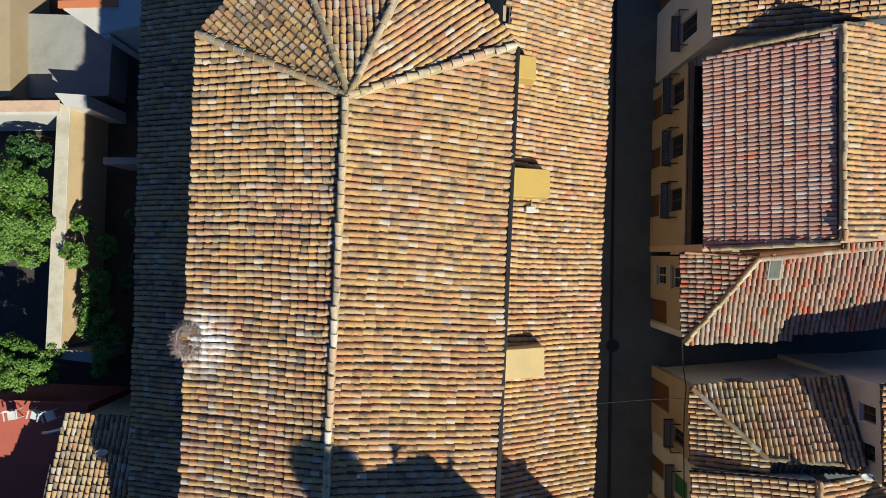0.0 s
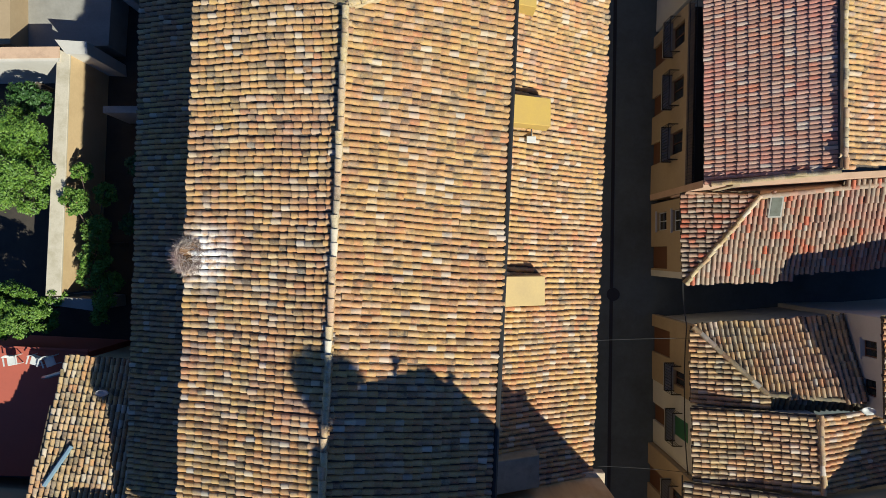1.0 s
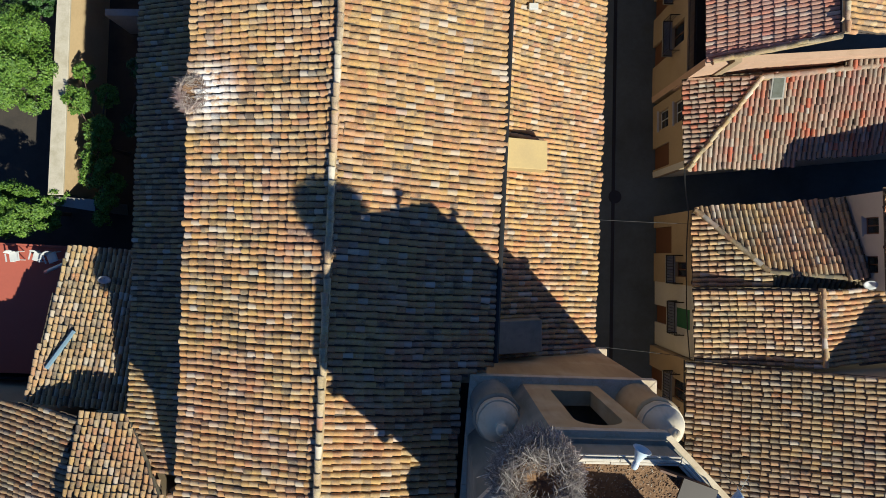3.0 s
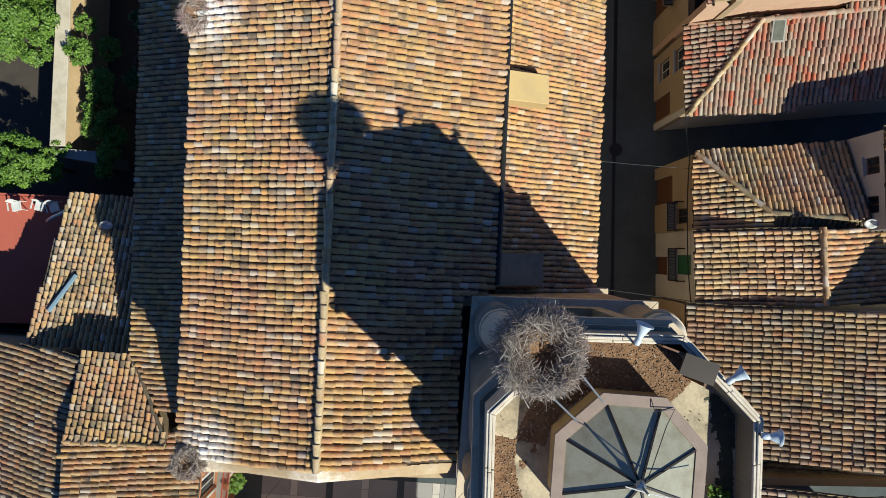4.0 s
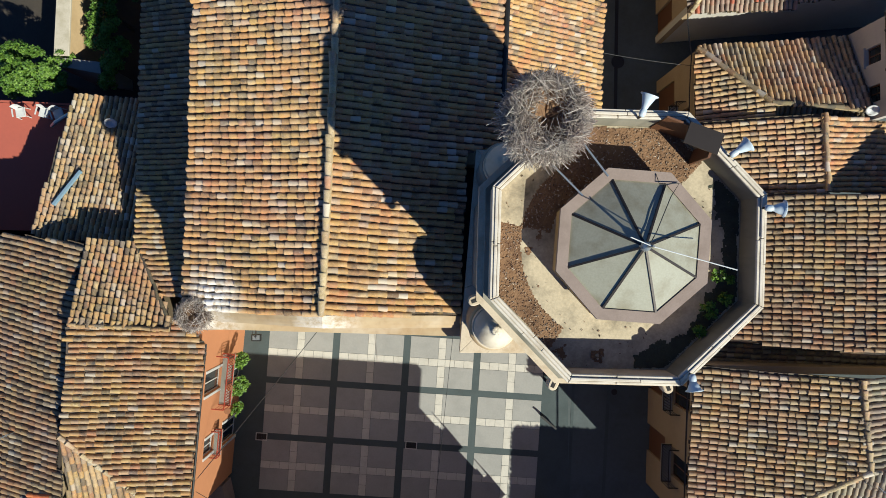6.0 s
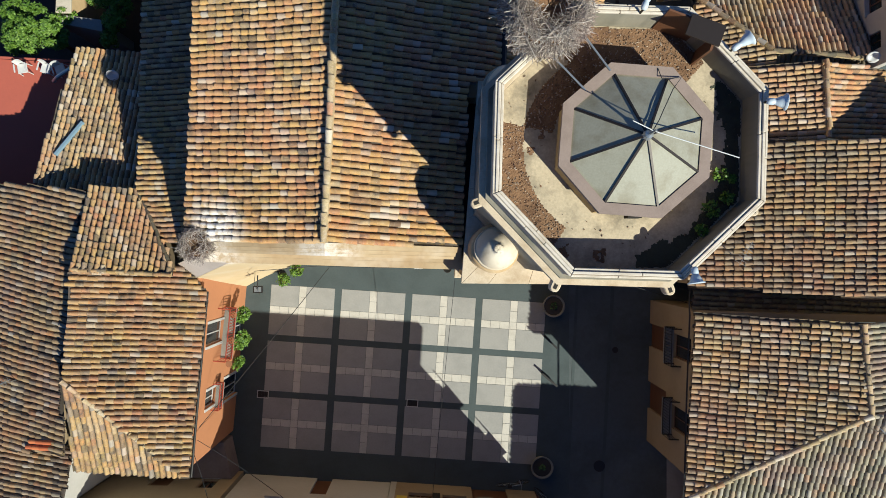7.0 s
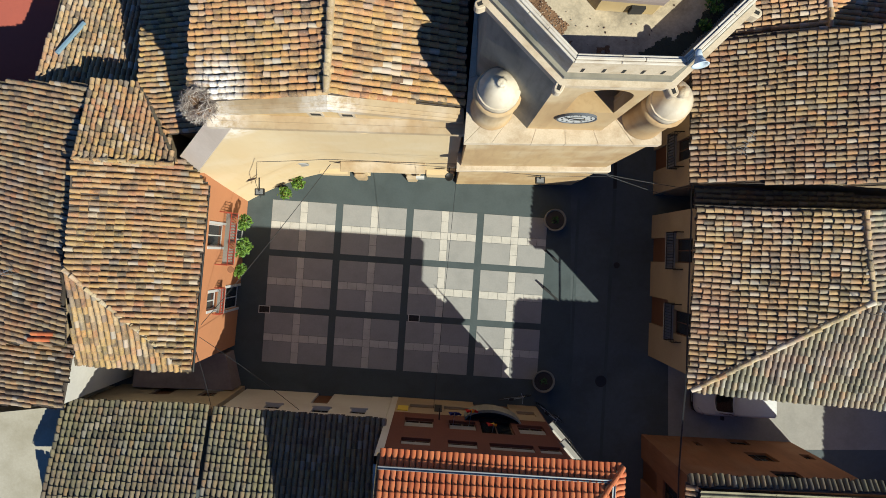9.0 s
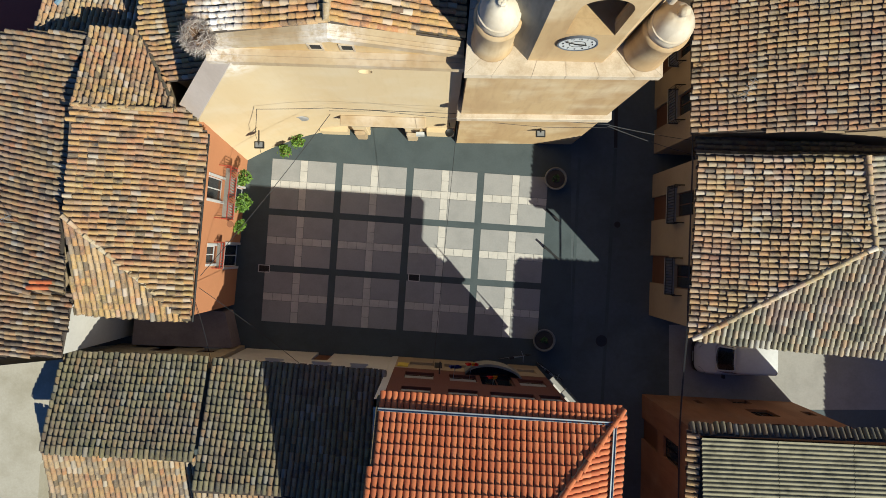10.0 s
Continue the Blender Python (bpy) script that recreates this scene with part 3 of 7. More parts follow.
# plaza: cells of grey slabs with a pale cross, between dark bands
def plaza_slabs():
    m = Matrix.Translation((-9.00, -18.62, 0)) @ Matrix.Rotation(radians(-3.75), 4, "Z")
    cw, ch, bw, bh, st = 3.32, 2.60, 0.35, 0.32, 0.38
    shared = {}

    def slab(x0, x1, y0, y1, mat):
        key = (round(x1 - x0, 2), round(y1 - y0, 2), mat.name)
        if key not in shared:
            g, w, h = 0.005, (x1 - x0) / 2, (y1 - y0) / 2
            b2 = bmesh.new()
            lo = [b2.verts.new((sx * (w - g), sy * (h - g), 0.001)) for sx, sy in ((-1, -1), (1, -1), (1, 1), (-1, 1))]
            hi = [b2.verts.new((sx * (w - g - 0.006), sy * (h - g - 0.006), 0.012)) for sx, sy in ((-1, -1), (1, -1), (1, 1), (-1, 1))]
            b2.faces.new(hi)
            for i in range(4):
                b2.faces.new((lo[i], lo[(i + 1) % 4], hi[(i + 1) % 4], hi[i]))
            me = bpy.data.meshes.new("slab")
            b2.to_mesh(me)
            b2.free()
            me.materials.append(mat)
            shared[key] = me
        ob = new("slab", shared[key])
        ob.parent = plaza
        ob.matrix_world = m @ Matrix.Translation(((x0 + x1) / 2, (y0 + y1) / 2, 0))

    for i in range(4):
        for j in range(3):
            x, y = i * (cw + bw), -j * (ch + bh)
            hw, hh = (cw - st) / 2, (ch - st) / 2
            for k in range(2):
                for l in range(2):
                    ax, ay = x + k * (hw + st), y - l * (hh + st)
                    slab(ax, ax + hw, ay - hh, ay, paver_grey)
            for k in range(3):
                slab(x + k * hw / 3, x + (k + 1) * hw / 3, y - hh - st, y - hh, paver_light)
                slab(x + hw + st + k * hw / 3, x + hw + st + (k + 1) * hw / 3, y - hh - st, y - hh, paver_light)
            for k in range(2):
                slab(x + hw, x + hw + st, y - hh / 2 * (k + 1), y - hh / 2 * k, paver_light)
                slab(x + hw, x + hw + st, y - hh - st - hh / 2 * (k + 1), y - hh - st - hh / 2 * k, paver_light)
            slab(x + hw, x + hw + st, y - hh - st, y - hh, paver_light)


# ---- church ----
church = thing("church", "old village church with long tiled roof and cream plaster front", "church")
CH = dict(half=0.096, rise=0.088)
RZ, EW, EE = 14.12, 12.85, 12.62
RN, RS = (-2.75, 4.5), (-3.74, -16.66)
WN, WS, EN, ES = (-7.62, 6.9), (-8.28, -16.62), (2.42, 6.6), (0.30, -16.75)
ES2 = (1.62, -11.3)
west = slope_plane((*RN, RZ + 0.1), (*RS, RZ), (*WS, EW))
east = slope_plane((*RN, RZ + 0.1), (*RS, RZ), (ES2[0], ES2[1], EE))
roof(church, [RN, WN, WS, RS], west, tile_ochre, 0.207, 0.30, **CH, pieces=300, near=(-6.0, -13.0), label="ochre and grey barrel-tiled west slope")
roof(church, [RN, RS, (0.36, -16.75), (0.52, -11.62), ES2, EN], east, tile_warm, 0.207, 0.30, **CH, pieces=300, near=(-1.5, -9.0), label="pale ochre barrel-tiled east slope")
# polygonal apse at the north end
AP = (-2.65, 4.62, RZ + 0.12)
fan = [(-7.62, 6.9), (-4.7, 9.9), (-0.35, 10.2), (2.42, 6.6)]
for (p, q), mt in zip(zip(fan, fan[1:]), (tile_ochre, tile_ochre, tile_warm)):
    pl = slope_plane(AP, (*p, 12.85), (*q, 12.85))
    roof(church, [AP[:2], q, p], pl, mt, 0.207, 0.30, **CH)
for p in fan:
    ridge(church, (*p, 12.93), AP, 0.12, 0.36)
ridge(church, (*RS, RZ + 0.05), (*RN, RZ + 0.15), 0.115, 0.40)
bm = prism(bmesh.new(), [(-7.9, -16.9), (0.4, -17.0), (0.4, -11.9), (1.45, -11.9), (2.2, 6.4), (-0.4, 9.8), (-4.6, 9.5), (-7.3, 6.7)], 0.0, lambda x, y: min(west(x, y), east(x, y), 12.6 + 0.0 * x) - 0.2)
part("nave_wall", bm, church_plaster, church)
# black gutter along the east edge
bm = bmesh.new()
tube(bm, [(2.50, 6.6, 12.70), (1.73, -11.2, 12.66)], 0.10, 8)
part("gutter", bm, iron, church, "black gutter pipe")
# front wall with portal
fa, fb = (-7.6, -17.02), (0.42, -17.24)
fm = on_wall(fa, fb)
wall(church, fa, fb, 0.0, 12.2, church_plaster, [(3.66, 5.56, 0.0, 2.9), (4.36, 4.88, 10.38, 10.92)], 0.45, "front_wall", "cream plaster church front")
part("portal_door", box(bmesh.new(), 3.66, 5.56, 0.30, 0.38, 0.02, 2.9, fm), wood, church, "brown wooden double door")
# arched stone surround: an arch head filling the opening, jambs, hood and bases
bm = bmesh.new()
arc = [(4.61 - 0.93 * math.cos(math.pi * i / 14), 1.95 + 0.72 * math.sin(math.pi * i / 14)) for i in range(15)]
for (sa, za), (sb, zb) in zip(arc, arc[1:]):
    hexa(bm, [fm @ Vector(p) for p in ((sa, -0.28, za), (sb, -0.28, zb), (sb, 0.28, zb), (sa, 0.28, za), (sa, -0.28, 3.1), (sb, -0.28, 3.1), (sb, 0.28, 3.1), (sa, 0.28, 3.1))])
bmesh.ops.remove_doubles(bm, verts=bm.verts, dist=0.001)
part("portal_arch", bm, church_plaster, church, "arched plaster door head")
for s0, s1 in ((2.95, 3.68), (5.54, 6.27)):
    bm = box(bmesh.new(), s0, s1, -0.282, -0.002, 0.0, 3.102, fm)
    bmesh.ops.bevel(bm, geom=bm.edges[:], offset=0.03, segments=1, affect="EDGES")
    part("portal_jamb", bm, church_plaster, church)
    bm = box(bmesh.new(), s0 + 0.06, s1 - 0.12, -0.52, -0.284, 0.0, 1.35, fm)
    bmesh.ops.bevel(bm, geom=bm.edges[:], offset=0.05, segments=2, affect="EDGES")
    part("pilaster_base", bm, church_white, church)
bm = bmesh.new()
box(bm, 2.75, 6.47, -0.40, -0.002, 3.105, 3.30, fm)
box(bm, 2.62, 6.60, -0.50, -0.002, 3.303, 3.45, fm)
bmesh.ops.bevel(bm, geom=bm.edges[:], offset=0.025, segments=1, affect="EDGES")
part("portal_hood", bm, church_white, church, "pale stained stone hood over the door")
part("plinth", box(bmesh.new(), 1.2, 2.6, -0.30, -0.002, 0.0, 0.8, fm), church_plaster, church)
part("plinth", box(bmesh.new(), 6.6, 8.0, -0.24, -0.002, 0.0, 1.1, fm), church_plaster, church)
# oval opening with a splayed reveal
bm = bmesh.new()
rim, mid, deep = [], [], []
for i in range(24):
    a = 2 * math.pi * i / 24
    c, s = math.cos(a), math.sin(a)
    k = min(1 / max(abs(c), 1e-6), 1 / max(abs(s), 1e-6))
    rim.append(bm.verts.new(fm @ Vector((4.62 + 0.262 * c * k, -0.003, 10.65 + 0.272 * s * k))))
    mid.append(bm.verts.new(fm @ Vector((4.62 + 0.25 * c, -0.003, 10.65 + 0.25 * s))))
    deep.append(bm.verts.new(fm @ Vector((4.66 + 0.15 * c, 0.30, 10.65 + 0.17 * s))))
for i in range(24):
    j = (i + 1) % 24
    bm.faces.new((rim[i], rim[j], mid[j], mid[i]))
    bm.faces.new((mid[i], mid[j], deep[j], deep[i]))
part("oculus", bm, church_plaster, church, "small oval window with splayed plaster reveal")
part("oculus_pane", box(bmesh.new(), 4.36, 4.88, 0.305, 0.33, 10.38, 10.92, fm), dark_in, church)


# stepped mouldings: raking along the gable, level below the pediment
def stepped(runs, edges, z_drop, z_low, mat, label):
    for (sa, za), (sb, zb) in runs:
        steps = [(y_out, y_in - 0.004 * (k > 0), -k * z_drop, mat) for k, (y_out, y_in) in enumerate(zip(edges[1:], edges))]
        steps.append((edges[-1] + 0.03, edges[0] - 0.03, -len(steps) * z_drop - 0.02, under_moulding))
        for y_out, y_in, top, m in steps:
            pts = []
            for h in (z_low, top):
                for s, z, y, dz in ((sa, za, y_out, -0.02), (sa, za, y_in, 0.0), (sb, zb, y_in, 0.0), (sb, zb, y_out, -0.02)):
                    pts.append(fm @ Vector((s, y, z + (h + dz if h == top else z_low - 0.001 * (m is mat)))))
            bm = bmesh.new()
            hexa(bm, pts)
            part("moulding", bm, m, church, label)


stepped((((-0.62, 12.74), (3.85, 14.02)), ((3.85, 14.02), (8.0, 12.78))), (0.46, 0.27, 0.15, 0.06), 0.065, -0.5, church_white, "whitewashed moulded cornice stained with droppings")
stepped((((-0.35, 12.36), (3.85, 12.36)), ((3.85, 12.36), (8.05, 12.34))), (0.14, -0.06, -0.27), 0.07, -0.42, church_white, "stained ochre and white stepped ledge below the pediment")
bm = bmesh.new()
g = [(-0.3, 11.9), (7.9, 11.9), (7.9, 12.4), (3.85, 13.62), (-0.3, 12.4)]
lo = [bm.verts.new(fm @ Vector((s, 0.143, z))) for s, z in g]
hi = [bm.verts.new(fm @ Vector((s, 0.44, z))) for s, z in g]
bm.faces.new(lo)
bm.faces.new(hi[::-1])
for i in range(5):
    bm.faces.new((lo[i], hi[i], hi[(i + 1) % 5], lo[(i + 1) % 5]))
part("gable_wall", bm, pediment_wall, church, "ochre stained pediment wall")
for s in (3.30, 4.30):
    bm = bmesh.new()
    for a0, a1, b0, b1 in ((-0.24, -0.18, 12.55, 13.15), (0.18, 0.24, 12.55, 13.15), (-0.18, 0.18, 13.09, 13.15), (-0.18, 0.18, 12.55, 12.60)):
        box(bm, s + a0, s + a1, 0.09, 0.14, b0, b1, fm)
    vent = part("pediment_vent", bm, church_white, church)
    part("vent_dark", box(bmesh.new(), s - 0.18, s + 0.18, 0.128, 0.14, 12.60, 13.09, fm), dark_in, vent)
# sloping wing wall beside the front
wing = [(-10.75, -18.10), (-11.04, -17.43), (-8.1, -16.9), (-7.2, -17.3)]
wz = slope_plane((-8.1, -17.0, 11.5), (-11.04, -17.43, 6.8), (-10.75, -18.10, 5.9))
part("wing_wall", prism(bmesh.new(), wing[::-1], 0.0, lambda x, y: wz(x, y) - 0.004), church_plaster, church, "cream plaster wing wall with sloping top")
part("wing_coping", prism(bmesh.new(), wing[::-1], wz, lambda x, y: wz(x, y) + 0.05), church_grey, church, "weathered pinkish grey coping of the wing wall")
# the front bends forward into the wing in one smooth face
bm = bmesh.new()
rows = []
for s in range(19):
    f = s / 18
    x = -4.6 + (-10.76 + 4.6) * f
    fy = -17.02 - (x + 7.6) * 0.0274
    ty, tz = fy - 0.004 - 0.27 * ((x + 4.6) / -2.6) ** 3, 11.95
    if x < -7.2:
        q = (x + 7.2) / (-10.76 + 7.2)
        ty = -17.305 + (-18.115 + 17.305) * q
        tz = wz(x, ty) + 0.02
    by = fy - 0.006 - 2.06 * f ** 1.9
    row = []
    for j in range(7):
        h = j / 6
        row.append(bm.verts.new((x, ty + (by - ty) * h - 0.03 * math.sin(math.pi * h) * f, tz * (1 - h))))
    rows.append(row)
for p, q in zip(rows, rows[1:]):
    for k in range(6):
        bm.faces.new((p[k], q[k], q[k + 1], p[k + 1]))
part("wing_front", bm, church_plaster, church, "smoothly curved cream plaster front", smooth=True)
bm = bmesh.new()
end = [(-10.76, -18.115, wz(-10.76, -18.115) + 0.02), (-10.76, -19.1, 0.0), (-10.74, -17.9, 0.0), (-10.74, -17.9, 5.9)]
bm.faces.new([bm.verts.new(p) for p in end])
part("wing_end", bm, church_plaster, church)
md = Matrix.Translation(fm @ Vector((0.73, -0.235, 3.5)))
bm = bmesh.new()
lathe(bm, [(0.46, 0.0), (0.44, 0.04), (0.36, 0.06), (0.34, 0.045), (0.02, 0.045)], 0, 0, 28)
bmesh.ops.transform(bm, matrix=md @ Matrix.Rotation(radians(90), 4, "X") @ Matrix.Scale(1.1, 4, (0, 1, 0)), verts=bm.verts)
part("medallion", bm, paver_grey, church, "grey oval medallion")
# aisles
aisle_e = slope_plane((2.2, -8.0, 9.05), (2.6, 5.0, 9.05), (6.5, -8.0, 6.62))
roof(church, [(2.05, -11.85), (6.25, -11.85), (6.95, 7.0), (7.2, 13.5), (2.9, 13.5), (2.45, 6.0)], aisle_e, tile_warm, 0.215, 0.31, pieces=300, near=(4.0, -2.0), label="ochre barrel-tiled aisle slope")
bm = prism(bmesh.new(), [(2.0, -11.85), (5.95, -11.85), (6.65, 7.0), (6.9, 13.4), (2.5, 13.4)], 0.0, lambda x, y: aisle_e(x, y) - 0.2)
part("aisle_wall", bm, cream_wall, church)
aisle_w = slope_plane((-8.0, 0, 8.3), (-8.0, -10, 8.3), (-12.35, 0, 6.95))
roof(church, [(-7.7, 13.0), (-11.95, 13.0), (-12.6, -14.35), (-11.4, -16.6), (-8.2, -16.6)], aisle_w, tile_rust, 0.215, 0.31, pieces=200, near=(-10.0, -12.0), label="brown and grey barrel-tiled aisle slope")
bm = prism(bmesh.new(), [(-7.8, 13.0), (-11.7, 13.0), (-12.3, -14.2), (-11.3, -16.4), (-8.0, -16.4)], -3.0, lambda x, y: aisle_w(x, y) - 0.2)
part("aisle_wall", bm, cream_wall, church)
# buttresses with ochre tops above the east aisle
# the last one stands in shade, painted in with the dark grey
for x0, x1, y0, y1, bmat in ((2.4, 3.6, 6.45, 7.3, ochre_wall), (2.35, 4.18, 2.1, 3.15, ochre_wall), (2.1, 3.98, -4.6, -3.5, buttress_plaster), (1.9, 3.78, -11.4, -10.2, tower_shade_grey)):
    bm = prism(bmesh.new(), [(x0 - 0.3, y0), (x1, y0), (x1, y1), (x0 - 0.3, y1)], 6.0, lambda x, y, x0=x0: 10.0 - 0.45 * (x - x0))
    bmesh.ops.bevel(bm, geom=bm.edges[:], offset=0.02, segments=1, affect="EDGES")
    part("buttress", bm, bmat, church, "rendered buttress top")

# ---- bell tower ----
tower = thing("bell_tower", "octagonal bell tower on a square base with glazed lantern", "bell tower")
TX, TY = 3.63, -14.65
BASE = [(0.52, -17.79), (6.50, -17.83), (6.62, -11.82), (1.04, -11.66)]
bm = prism(bmesh.new(), BASE, 0.0, 12.68)
part("base", bm, tower_stone, tower, "cream rendered square tower base")


def grown(poly, d):
    cx, cy = sum(p[0] for p in poly) / len(poly), sum(p[1] for p in poly) / len(poly)
    return [(x + d * (1 if x > cx else -1), y + d * (1 if y > cy else -1)) for x, y in poly]


part("ledge_core", prism(bmesh.new(), grown(BASE, -0.95), 12.683, 13.02), ledge_stone, tower)
outer, inner = grown(BASE, 0.13), grown(BASE, -0.94)
rng = random.Random(12)
for k in range(4):
    A, B = Vector(outer[k]), Vector(outer[(k + 1) % 4])
    C, D = Vector(inner[k]), Vector(inner[(k + 1) % 4])
    cuts = [0.0, 0.14 + rng.uniform(-0.02, 0.02), 0.34, 0.5 + rng.uniform(-0.04, 0.04), 0.68, 0.86, 1.0]
    for f0, f1 in zip(cuts, cuts[1:]):
        p = [A.lerp(B, f0 + 0.0005), A.lerp(B, f1 - 0.0005), C.lerp(D, f1 - 0.0005), C.lerp(D, f0 + 0.0005)]
        bm = prism(bmesh.new(), [tuple(v) for v in p], 12.683, 13.05 + rng.uniform(-0.006, 0.006))
        bmesh.ops.bevel(bm, geom=bm.edges[:], offset=0.008, segments=1, affect="EDGES")
        part("ledge_stone", bm, ledge_stone, tower, "weathered pale stone ledge block")
bm = ring(bmesh.new(), grown(BASE, 0.20), grown(BASE, -0.05), 6.45, 6.95)
bmesh.ops.bevel(bm, geom=bm.edges[:], offset=0.03, segments=1, affect="EDGES")
part("string_course", bm, ledge_stone, tower, "pale moulded string course")
# flat dark panel on the wall, painting the shade of a niche
bm = bmesh.new()
tri = [(3.28, 8.95), (3.72, 8.95), (3.5, 8.3)]
lo = [bm.verts.new((x, -17.80, z)) for x, z in tri]
hi = [bm.verts.new((x, -17.74, z)) for x, z in tri]
bm.faces.new(lo)
bm.faces.new(hi[::-1])
for i in range(3):
    bm.faces.new((lo[i], hi[i], hi[(i + 1) % 3], lo[(i + 1) % 3]))
part("putlog_hole", bm, dark_in, tower, "small three-cornered dark panel painting a niche's shade")
DR = 2.83
drum_out, drum_in = octagon(TX, TY, DR, 21.0), octagon(TX, TY, DR - 0.45, 21.0)
# drum: eight walls, arched openings on four of them
for k in range(8):
    a, b2 = drum_out[k], drum_out[(k + 1) % 8]
    m = on_wall(a, b2)
    L = (Vector(a) - Vector(b2)).length
    mid = ((a[0] + b2[0]) / 2 - TX, (a[1] + b2[1]) / 2 - TY)
    arched = k in (1, 5)
    bm = bmesh.new()
    z0, z1 = 13.03, 18.72
    zb, spring = (15.50, 17.22) if k == 5 else (13.9, 17.1)
    rad, off = (0.60, -0.16) if k == 1 else (0.68, 0.20)
    if arched:
        arch = [(L / 2 + off - rad, zb), (L / 2 + off - rad, spring)] + [(L / 2 + off - rad * math.cos(math.pi * i / 12), spring + rad * math.sin(math.pi * i / 12)) for i in range(1, 12)] + [(L / 2 + off + rad, spring), (L / 2 + off + rad, zb)]
        quads = [[(0, z0), (L / 2 + off - rad, z0), (L / 2 + off - rad, zb), (0, zb)], [(L / 2 + off - rad, z0), (L / 2 + off + rad, z0), (L / 2 + off + rad, zb), (L / 2 + off - rad, zb)], [(L / 2 + off + rad, z0), (L, z0), (L, zb), (L / 2 + off + rad, zb)],
                 [(0, zb), (L / 2 + off - rad, zb), (L / 2 + off - rad, spring), (0, spring)], [(L / 2 + off + rad, zb), (L, zb), (L, spring), (L / 2 + off + rad, spring)]]
        top = [(L / 2 + off - rad * math.cos(math.pi * i / 12), spring + rad * math.sin(math.pi * i / 12)) for i in range(13)]
        for i in range(12):
            (xa, za), (xb, zb2) = top[i], top[i + 1]
            quads.append([(xa, za), (xb, zb2), (xb, z1), (xa, z1)])
        quads += [[(0, spring), (L / 2 + off - rad, spring), (L / 2 + off - rad, z1), (0, z1)], [(L / 2 + off + rad, spring), (L, spring), (L, z1), (L / 2 + off + rad, z1)]]
        for y in (0, 0.45):
            for q in quads:
                bm.faces.new([bm.verts.new(m @ Vector((s, y, z))) for s, z in q])
        rim = arch
        for (sa, za), (sb, zb2) in zip(rim, rim[1:] + rim[:1]):
            bm.faces.new([bm.verts.new(m @ Vector(p)) for p in ((sa, 0, za), (sb, 0, zb2), (sb, 0.45, zb2), (sa, 0.45, za))])
        for s in (0, L):
            bm.faces.new([bm.verts.new(m @ Vector((s, y, z))) for y, z in ((0, z0), (0.45, z0), (0.45, z1), (0, z1))])
    else:
        box(bm, 0, L, 0, 0.45, z0, z1, m)
    bmesh.ops.remove_doubles(bm, verts=bm.verts, dist=0.001)
    # walls turned from the sun, north-west to south-west, have shade in their colour
    part("drum_wall", bm, tower_shade_grey if k in (2, 3, 4) else tower_stone, tower)
part("belfry_floor", prism(bmesh.new(), drum_in, 13.03, 13.2), tower_shade_grey, tower)
# added wall inside the drum, stops sun passing through both arches
part("sun_block", box(bmesh.new(), TX - 2.1, TX + 2.1, TY - 0.2, TY + 0.1, 13.203, 18.7), tower_shade_grey, tower)
# bell in the open arch
bell = part("bell", lathe(bmesh.new(), [(0.42, 14.6), (0.40, 14.68), (0.30, 14.95), (0.26, 15.3), (0.18, 15.5), (0.05, 15.58)], TX, TY + 1.6), rib_mat, tower, "dark bronze bell", True)
part("bell_beam", box(bmesh.new(), TX - 1.2, TX + 1.2, TY + 1.52, TY + 1.68, 15.55, 15.75), wood, tower)
# cornice, gutter and parapet
part("cornice", ring(bmesh.new(), octagon(TX, TY, 3.04, 21.0), octagon(TX, TY, 2.5, 21.0), 18.723, 18.95), ledge_stone, tower, "projecting moulded stone cornice")
part("cornice", ring(bmesh.new(), octagon(TX, TY, 2.90, 21.0), octagon(TX, TY, 2.5, 21.0), 18.953, 19.12), tower_shade_grey, tower)
po, pi_ = octagon(TX, TY, 2.80, 21.0), octagon(TX, TY, 2.645, 21.0)
for k in range(8):
    j = (k + 1) % 8
    bm = prism(bmesh.new(), [po[k], po[j], pi_[j], pi_[k]], 19.123, 19.90)
    # inner faces on these sides lie in shade, painted in with grey
    part("parapet", bm, tower_shade_grey if k in (0, 1, 6, 7) else ledge_stone, tower, "rendered parapet wall")
rng = random.Random(8)
for r0, r1, z1 in ((2.83, 2.775, 19.965), (2.770, 2.705, 20.0), (2.700, 2.640, 19.97)):
    po, pi_ = octagon(TX, TY, r0, 21.0), octagon(TX, TY, r1, 21.0)
    for k in range(8):
        A, B, C, D = (Vector(p) for p in (po[k], po[(k + 1) % 8], pi_[k], pi_[(k + 1) % 8]))
        mid = 0.5 + rng.uniform(-0.15, 0.15)
        for f0, f1 in ((0.002, mid - 0.002), (mid + 0.002, 0.998)):
            p = [A.lerp(B, f0), A.lerp(B, f1), C.lerp(D, f1), C.lerp(D, f0)]
            bm = prism(bmesh.new(), [tuple(x) for x in p], 19.903, z1 + rng.uniform(-0.01, 0.01))
            bmesh.ops.bevel(bm, geom=bm.edges[:], offset=0.012, segments=1, affect="EDGES")
            part("coping_stone", bm, coping_white, tower)
part("terrace_floor", prism(bmesh.new(), octagon(TX, TY, 2.64, 21.0), 18.9, 19.2), terrace_floor, tower, "stained pale screed terrace floor")
# twig and leaf litter lying on the terrace
edge = octagon(TX, TY, 2.6, 21.0)
step = 0.035
rng = random.Random(4)
heights = {}


